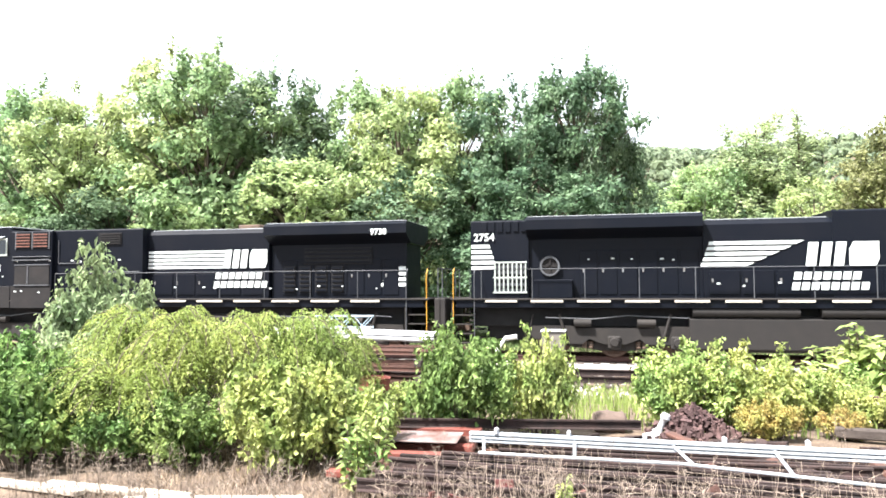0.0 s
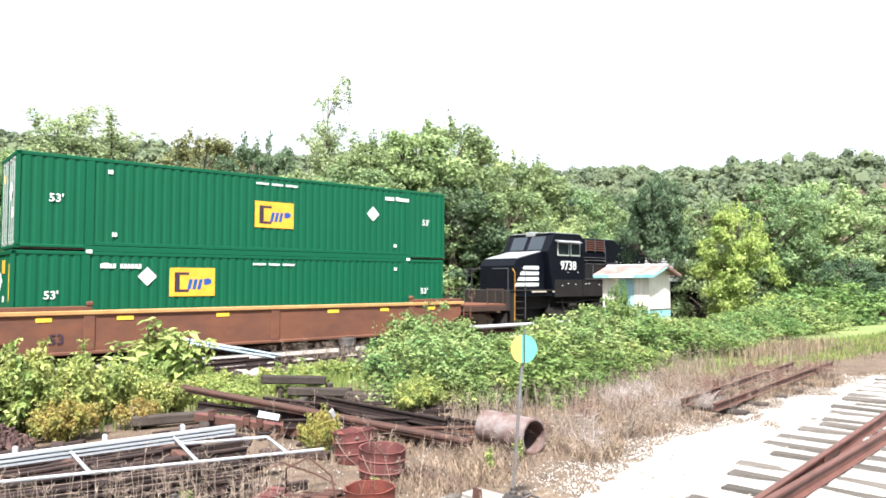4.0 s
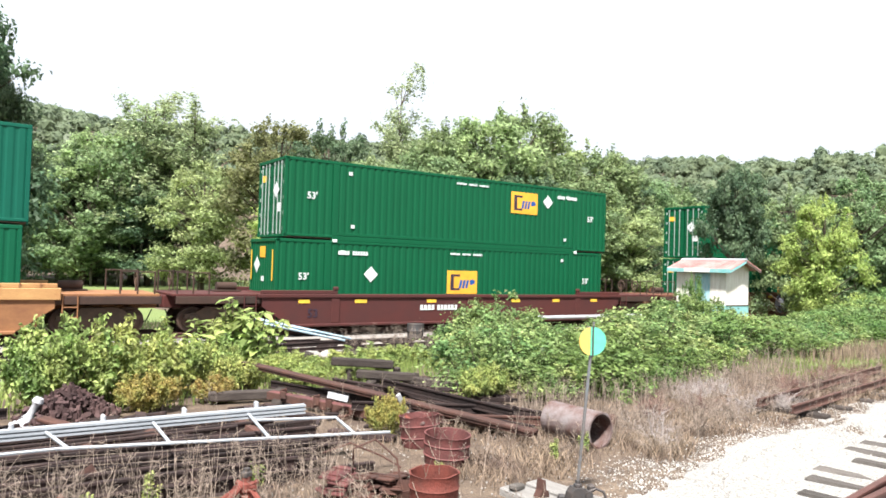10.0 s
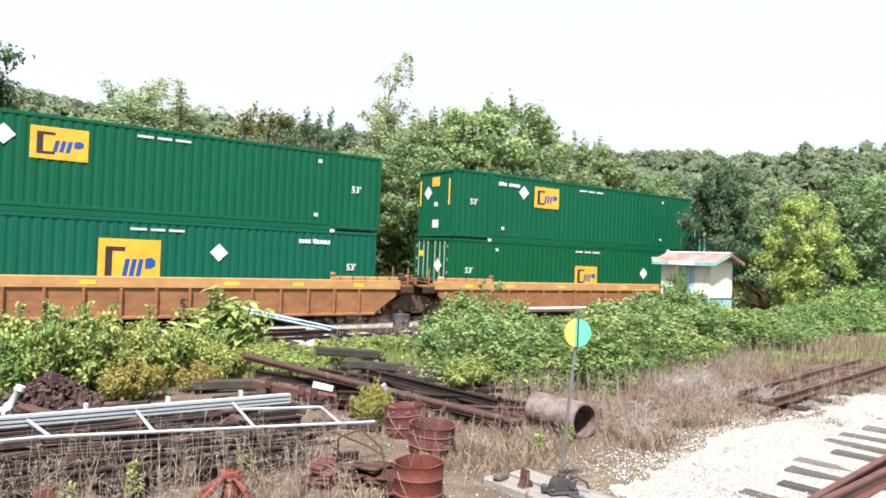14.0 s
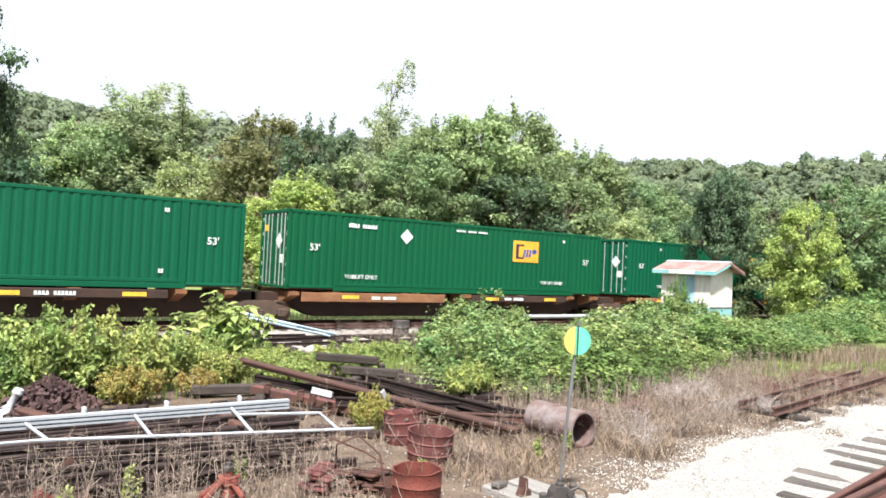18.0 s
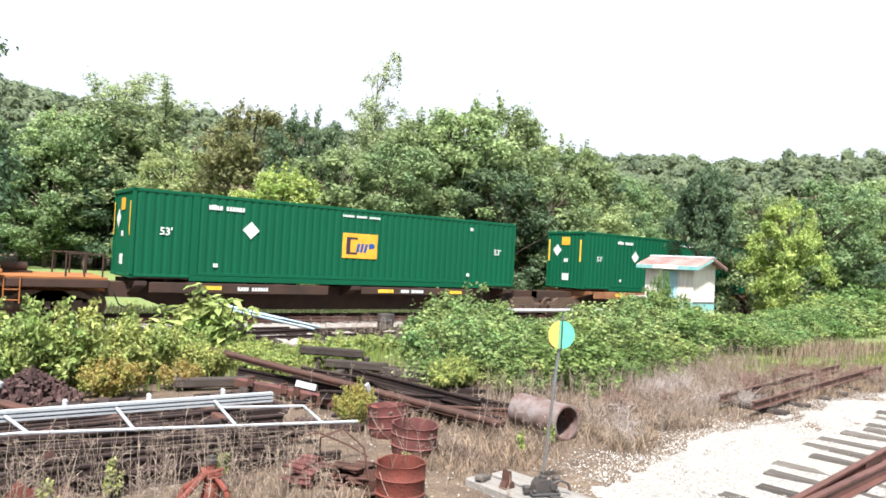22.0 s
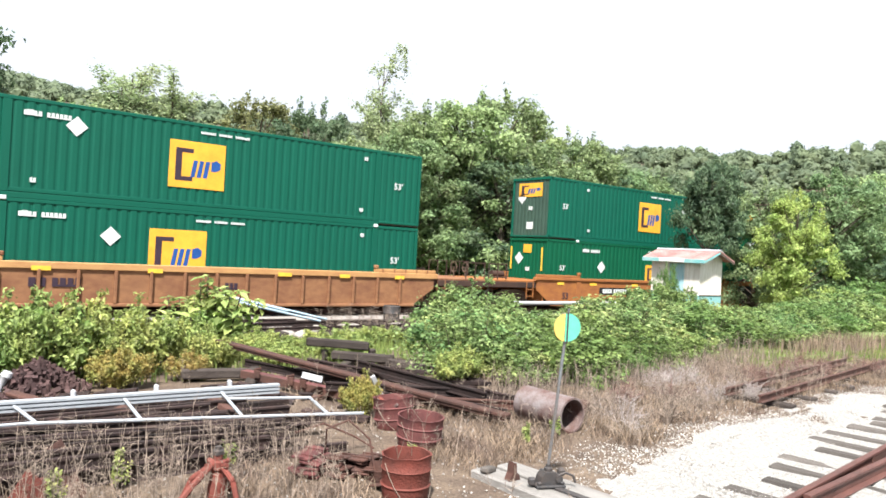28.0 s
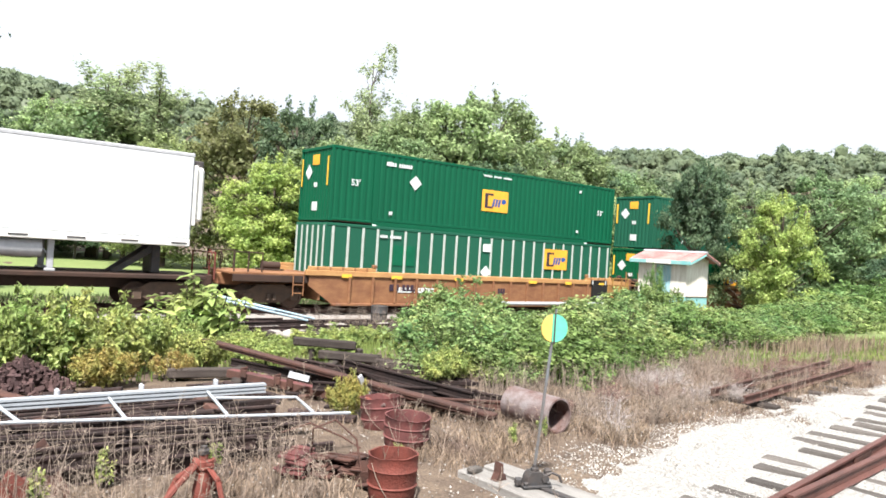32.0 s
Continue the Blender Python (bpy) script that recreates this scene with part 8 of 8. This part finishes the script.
for k in range(4):
    g.path([(-1.1, 6.37, -0.06 - 0.08 * k), (0.65, 6.34, -0.06 - 0.08 * k), (3.25, 5.63, -0.06 - 0.08 * k)], 0.0016, 4)
part("wire_mesh", g, STALK, tower, "loose wire mesh hanging from the frame")


def loose_rail(a, b, material=RAIL_RUST, label="long rusted rail lying across the scrap pile", roll=0, lift=0.0):
    a, b = Vector(a), Vector(b)
    d = b - a
    m = Matrix.Translation(a) @ d.to_track_quat("X", "Z").to_matrix().to_4x4() @ pose(0, 0, 0, roll)
    m = m @ Matrix.Diagonal((1, 0.64, 0.64, 1))
    return solo("rail", rail_geo(d.length), material, label, "rail", m, "loose rails")


# stacked rails under and behind the tower section
for i in range(22):
    y, z = 5.95 + 0.115 * (i % 12) + random.uniform(-0.02, 0.02), 0.0 + 0.135 * (i // 12)
    turn = random.uniform(-0.06, 0.06)
    x0, x1 = -1.8 + random.uniform(-0.4, 0.3), 3.0 + random.uniform(-0.6, 0.4)
    if i % 3 != 1:
        loose_rail((x0, y - turn, z), (x1, y - 0.15 + turn, z), SCRAP_DARK, "dark rusted rail in a low stack")
beam = Vector((5.35, 5.9, 0.14)) - Vector((3.55, 10.5, 0.42))
solo("steel_beam", Geo().box((0, -0.075, -0.04), (beam.length, 0.075, 0.0), 0.008).box((0, -0.06, -0.075), (beam.length, -0.045, -0.0405), 0.004).box((0, 0.045, -0.075), (beam.length, 0.06, -0.0405), 0.004), RUST, "long flat rust-brown beam across the scrap pile", "steel beam",
     Matrix.Translation((3.55, 10.5, 0.42)) @ beam.to_track_quat("X", "Z").to_matrix().to_4x4())
loose_rail((3.75, 9.9, 0.10), (5.5, 6.1, 0.03), SCRAP_DARK)
loose_rail((4.5, 9.4, 0.16), (6.2, 6.5, 0.03), SCRAP_DARK)
loose_rail((4.0, 7.8, 0.14), (5.9, 6.9, 0.08), SCRAP_DARK)
loose_rail((4.9, 8.6, 0.24), (5.6, 6.6, 0.12), SCRAP_DARK)
loose_rail((4.6, 7.2, 0.05), (6.0, 6.3, 0.04), RUST)
loose_rail((-2.75, 8.05, 0.24), (0.4, 8.75, 0.2), SCRAP_DARK, "rusted rail lying behind the tower section")
loose_rail((9.3, 5.65, 0.1), (15.4, 6.7, 0.1), RUST, "rusted rail on the overgrown siding")
loose_rail((9.4, 5.2, 0.08), (16.4, 6.3, 0.08), RUST, "rusted rail on the overgrown siding")
for i in range(7):
    solo("old_tie", Geo().box((-0.75, -0.1, 0), (0.75, 0.1, 0.16), 0.015), TIE_DARK, "rotten dark tie under the siding rails", "railway tie", pose(9.9 + 0.9 * i, 5.75 + 0.13 * i, -0.12, 0, 0, 100 + random.uniform(-6, 6)), "old ties")

# brown channel beams
chan = thing("channel_beam", "red-brown rusted channel beam with lugs on the scrap pile", "steel beam", pose(3.4, 9.1, 0.10, 0, 2, -62))
part("web", Geo().box((0, -0.02, 0.0), (2.1, 0.0, 0.10), 0.004), RUST, chan)
for z in (0.0, 0.088):
    part("flange", Geo().box((0, 0.001, z), (2.1, 0.12, z + 0.012), 0.003), RUST_WINE, chan)
for x in (0.25, 0.8, 1.0):
    part("lug", Geo().box((x, -0.05, 0.04), (x + 0.02, 0.08, 0.17), 0.006).box((x + 0.021, -0.05, 0.05), (x + 0.10, -0.035, 0.15), 0.005), RUST, chan)
for i, (x, y, z, turn) in enumerate(((3.25, 9.5, 0.03, -8), (3.6, 9.2, 0.0, 65), (5.3, 10.0, 0.30, -28), (5.6, 9.7, 0.12, -34), (5.5, 9.9, 0.0, 40), (6.1, 9.2, 0.05, -60), (4.9, 9.0, 0.05, -40))):
    solo("old_tie", Geo().box((-0.5, -0.07, 0), (0.5, 0.07, 0.13), 0.02), TIE_DARK, "dark weathered timber in the scrap heap", "timber", pose(x, y, z, 0, random.uniform(-4, 4), turn), "scrap timbers")
for x, y in ((5.15, 10.15), (5.85, 9.85)):
    solo("short_post", Geo().box((-0.05, -0.05, -0.1), (0.05, 0.05, 0.3), 0.012), TIE_DARK, "short dark timber post in the scrap", "post", pose(x, y, ground_z(x, y), 4, -3, 20), "scrap timbers")
solo("white_bar", Geo().box((-0.03, -0.012, 0), (0.03, 0.012, 0.46), 0.006), GALV, "white steel bar leaning in the scrap", "bar", pose(4.33, 6.9, 0.10, 8, -32, 0))
solo("white_bar", Geo().box((-0.13, -0.03, 0), (0.13, 0.03, 0.012), 0.003).box((-0.13, 0.018, 0.012), (0.13, 0.03, 0.07), 0.003), GALV, "white steel angle offcut on the channel beam", "bar", pose(3.85, 7.9, 0.26, 0, 12, -30))

# heap of dark iron, log, white concrete piece, second keg behind the bushes
g = Geo()
r2 = random.Random(4)
for i in range(420):
    a, q = r2.uniform(0, 6.28), r2.random() ** 0.6
    c = Vector((0.55 * q * math.cos(a), 0.4 * q * math.sin(a), 0.36 * (1 - q) + r2.uniform(0, 0.06)))
    t = Euler([r2.uniform(0, 6) for _ in range(3)]).to_matrix()
    s = Vector((r2.uniform(0.02, 0.07), r2.uniform(0.012, 0.03), r2.uniform(0.01, 0.025)))
    g.raw([t @ Vector((x * s.x, y * s.y, z * s.z)) + c for x in (-1, 1) for y in (-1, 1) for z in (-1, 1)], [(0, 1, 3, 2), (4, 6, 7, 5), (0, 4, 5, 1), (2, 3, 7, 6), (0, 2, 6, 4), (1, 5, 7, 3)])
HEAP = mat("dark purple rust", (0.045, 0.027, 0.028), 0.85, other=(0.08, 0.048, 0.044), island=0.45, bump=0.2)
solo("spike_heap", g, HEAP, "heap of dark rusted spikes and fastenings", "scrap heap", pose(1.05, 9.35, 0.0), kind="stuff")
log = thing("log", "short thick cut log lying in weeds", "log", pose(-0.15, 9.5, 0.12, 0, 0, 12) @ Matrix.Diagonal((0.8, 0.72, 0.72, 1)))
g = Geo().lathe([(0.001, 0.0), (0.17, 0.0), (0.2, 0.03), (0.215, 0.2), (0.19, 0.36), (0.2, 0.46), (0.16, 0.5), (0.001, 0.5)], 18, "x")
g.v = [(x, y * (1 + 0.12 * noise.noise(Vector((x * 4, y * 6, z * 6)))), z * (1 + 0.12 * noise.noise(Vector((x * 4, y * 6, z * 6))))) for x, y, z in g.v]
part("trunk_piece", g, WOOD_CUT, log, smooth=True)
solo("white_fitting", Geo().lathe([(0.001, 0.5), (0.06, 0.49), (0.08, 0.42), (0.05, 0.36), (0.05, 0.2), (0.13, 0.05), (0.16, 0.0)], 12), GALV, "white-painted pipe fitting on the ground", "pipe fitting", pose(0.6, 9.25, 0.0, 8, 24, 0) @ Matrix.Diagonal((0.8, 0.8, 0.7, 1)), smooth=True)
keg(-3.5, 10.4, 0.24, 0.55, 0, RUST_RED, "rusted drum half hidden by bushes", False)
pal = thing("steel_stack", "rusty steel plates and channels stacked under weeds", "steel stack", pose(-2.75, 6.6, 0.0, 0, 0, 3))
for i in range(6):
    part("channel", Geo().box((random.uniform(0, 0.15), 0.28 * i, 0.03), (1.35, 0.28 * i + 0.14, 0.10 + 0.03 * (i % 3)), 0.01), RUST_RED if i % 2 == 0 else RUST, pal)
part("plate", Geo().box((0.1, 0.9, 0.20), (1.2, 1.45, 0.215), 0.004), RUST_PALE, pal, "flat rust-stained plate")
part("channel", Geo().box((-0.1, 1.5, 0.1), (1.4, 1.62, 0.24), 0.01), RUST_RED, pal)
for i in range(5):
    x = -5.5 + 1.05 * i
    solo("bleached_board", Geo().box((-0.8, -0.06, 0), (0.8, 0.06, 0.05), 0.01), mat("bleached board", (0.52, 0.48, 0.41), 0.85, other=(0.34, 0.29, 0.24), scale=2, stretch=(0.5, 4, 4), bump=0.4) if i == 0 else bpy.data.materials["bleached board"],
         "sun-bleached board lying in dry grass", "board", pose(x, 5.75 + random.uniform(-0.25, 0.2), 0.03, 0, 0, random.uniform(-16, 16)), "bleached boards")

# material dump between siding and main line
boom = thing("lattice_boom", "pale blue lattice boom section lying on stacked rails", "lattice boom", pose(-7.75, 17.6, 0.80))
for y in (0.0, 0.3):
    for z in (0.0, 0.3):
        part("chord", Geo().rod((0, y, z), (1.7, y, z), 0.02, n=8), STEEL_BLUE, boom)
    for i in range(6):
        part("lacing", Geo().rod((0.283 * i, y, 0.0 if i % 2 else 0.3), (0.283 * i + 0.283, y, 0.3 if i % 2 else 0.0), 0.012, n=6), STEEL_BLUE, boom)
for i in range(6):
    y = 16.9 + 0.24 * i
    solo("white_pole", Geo().rod((0, 0, 0), (4.4, 0, 0), 0.06, 0.05, 10), GALV, "long pale painted pole in a bundle", "pole", pose(-8.6 + random.uniform(-0.3, 0.3), y, 0.66 + 0.08 * (i % 2), 0, 1.5, random.uniform(-3, 3)), "pale pole bundle", smooth=True)
for k in range(3):
    for i in range(7):
        loose_rail((-9.2, 16.7 + 0.26 * i, -0.60 + 0.40 * k), (-3.6 + random.uniform(-0.2, 0.4), 16.7 + 0.26 * i, -0.60 + 0.40 * k), RUST, "dark rusted rail in a tall stack")
for x in (-8.0, -6.2, -4.4):
    for k in range(2):
        solo("bearer", Geo().box((-0.09, -1.2, 0), (0.09, 1.2, 0.16), 0.012), TIE_DARK, "dark timber bearer between stacked rails", "timber", pose(x, 17.5, -0.45 + 0.40 * k), "rail bearers")
for x0, y0, x1, z in ((6.2, 18.7, 9.5, 0.46), (6.5, 18.5, 9.2, 0.30), (6.3, 18.6, 8.2, 0.42), (16.6, 18.9, 22.9, 0.20)):
    solo("pale_pipe", Geo().rod((0, 0, 0), (x1 - x0, 0, 0), 0.036 if x0 < 10 else 0.075, n=12), STEEL_BLUE if x0 < 10 else GALV, "long pale pipe lying beside the line", "pipe", pose(x0, y0, z, 0, 12.5 if x0 < 10 else 0, -3 if x0 < 10 else 0), "pale pipes", smooth=True)
for i in range(40):
    x, y = random.uniform(6.6, 13.2), random.uniform(17.4, 19.0)
    s = random.uniform(0.08, 0.26)
    b = bmesh.new()
    bmesh.ops.create_icosphere(b, subdivisions=2, radius=s)
    for v in b.verts:
        v.co *= 1 + 0.35 * noise.noise(v.co * 4 + Vector((i, 0, 0)))
        v.co.z *= 0.65
    me = bpy.data.meshes.new("rubble")
    b.to_mesh(me)
    b.free()
    me.materials.append(CONCRETE if i % 3 else TIE_DARK)
    solo("rubble", me, CONCRETE, "broken pale concrete rubble by the siding" if i % 3 else "dark rotten timber lump by the siding", "rubble", pose(x, y, -0.62 + s * 0.4, 0, 0, i * 40), "rubble heap")
cab = thing("relay_box", "small pale steel relay box beside the main line", "relay box", pose(-1.45, 20.6, -0.8))
part("body", Geo().box((-0.32, -0.25, 0.3), (0.32, 0.25, 1.35), 0.02), mat("dull grey box", (0.17, 0.155, 0.14), 0.6, scale=3), cab)
part("lid", Geo().box((-0.36, -0.29, 1.352), (0.36, 0.29, 1.40), 0.015), GALV, cab)
for a in (-0.24, 0.24):
    part("leg", Geo().box((a - 0.03, -0.03, 0), (a + 0.03, 0.03, 0.3)), POLE_GREY, cab)
solo("white_post", Geo().rod((0, 0, 0), (0.75, 0, 1.15), 0.05, n=8).rod((0.75, 0, 1.15), (1.1, 0, 1.2), 0.07, n=8), WHITE, "white leaning pipe post by the main line", "post", pose(-3.6, 20.4, -0.8), smooth=True)

# dark litter of scrap round the rail pile
r3 = random.Random(11)
for i in range(150):
    if i < 55:
        x, y = r3.uniform(3.6, 6.6), r3.uniform(6.9, 9.6)
    else:
        x, y = r3.uniform(-2.6, 3.6), r3.uniform(7.15, 8.9)
    l, b, h = r3.uniform(0.1, 0.42), r3.uniform(0.03, 0.09), r3.uniform(0.015, 0.07)
    solo("scrap_piece", Geo().box((-l, -b, 0), (l, b, h), 0.008), SCRAP_DARK if i % 4 else RUST, "dark rusted iron offcut in the scrap pile", "scrap",
         pose(x, y, ground_z(x, y) + r3.uniform(0.0, 0.06), r3.uniform(-12, 12), r3.uniform(-10, 10), r3.uniform(0, 180)), "scrap pieces")
for i in range(30):
    x, y = r3.uniform(-1.5, 0.9), r3.uniform(5.72, 6.2)
    l, b, h = r3.uniform(0.06, 0.2), r3.uniform(0.03, 0.07), r3.uniform(0.012, 0.05)
    solo("scrap_piece", Geo().box((-l, -b, 0), (l, b, h), 0.006).box((-l, -b, h), (l, -b + 0.012, h + 0.05), 0.003), RUST_WINE if i % 3 else RUST, "wine-red broken channel offcut before the tower section", "scrap",
         pose(x, y, ground_z(x, y) + r3.uniform(0.02, 0.16), r3.uniform(-30, 30), r3.uniform(-25, 25), r3.uniform(0, 180)), "scrap pieces")

# rails and debris before the main line
for i in range(6):
    x0, y0 = 4.2 + r3.uniform(0, 5), 18.0 + 0.31 * i
    loose_rail((x0, y0, -0.62 + r3.uniform(0, 0.28)), (x0 + r3.uniform(3, 6.5), y0 + r3.uniform(-0.3, 0.3), -0.62 + r3.uniform(0, 0.28)), SCRAP_DARK, "dark rusted rail dumped beside the main line")
for i in range(40):
    x, y = r3.uniform(8.5, 14.5), r3.uniform(17.6, 20.6)
    l, b, h = r3.uniform(0.15, 0.7), r3.uniform(0.04, 0.14), r3.uniform(0.05, 0.2)
    solo("scrap_timber", Geo().box((-l, -b, 0), (l, b, h), 0.015), TIE_DARK if i % 3 else SCRAP_DARK, "dark broken timber in the trackside debris", "timber",
         pose(x, y, ground_z(x, y) + r3.uniform(0.0, 0.15), r3.uniform(-14, 14), r3.uniform(-14, 14), r3.uniform(0, 180)), "trackside debris")
drum = thing("steel_drum", "small black drum standing by the main line", "drum", pose(12.2, 19.4, -0.75))
part("shell", Geo().lathe([(0.26, 0.0), (0.28, 0.03), (0.27, 0.25), (0.285, 0.28), (0.27, 0.31), (0.27, 0.55), (0.285, 0.58), (0.27, 0.61), (0.28, 0.80), (0.25, 0.82)], 20), IRON_DARK, drum, smooth=True)
part("lid", Geo().lathe([(0.26, 0.80), (0.001, 0.80)], 20), IRON_DARK, drum)
for i in range(7):
    y = 7.2 + 0.22 * i
    x0 = -1.6 + r3.uniform(-0.3, 1.2)
    loose_rail((x0, y, 0.0), (x0 + r3.uniform(2.6, 4.2), y + r3.uniform(-0.25, 0.25), 0.02), SCRAP_DARK, "dark rusted rail behind the tower section")


# ---- movement ----
def motions():
    """The whole train runs on at one steady speed, its wheels rolling."""
    for ob, u, z in MOVING:
        walk(ob, [(t, pose(u + SPEED * t, MAIN, z)) for t in (0.0, 8.0, 16.0, 24.0, 32.0)])
    for ob, x, r in TURNING:
        turn = math.degrees(SPEED / FPS / r)
        walk(ob, [(i / FPS, pose(x, 0, r, 0, turn * i % 360, 0)) for i in range(32 * FPS + 1)])


motions()
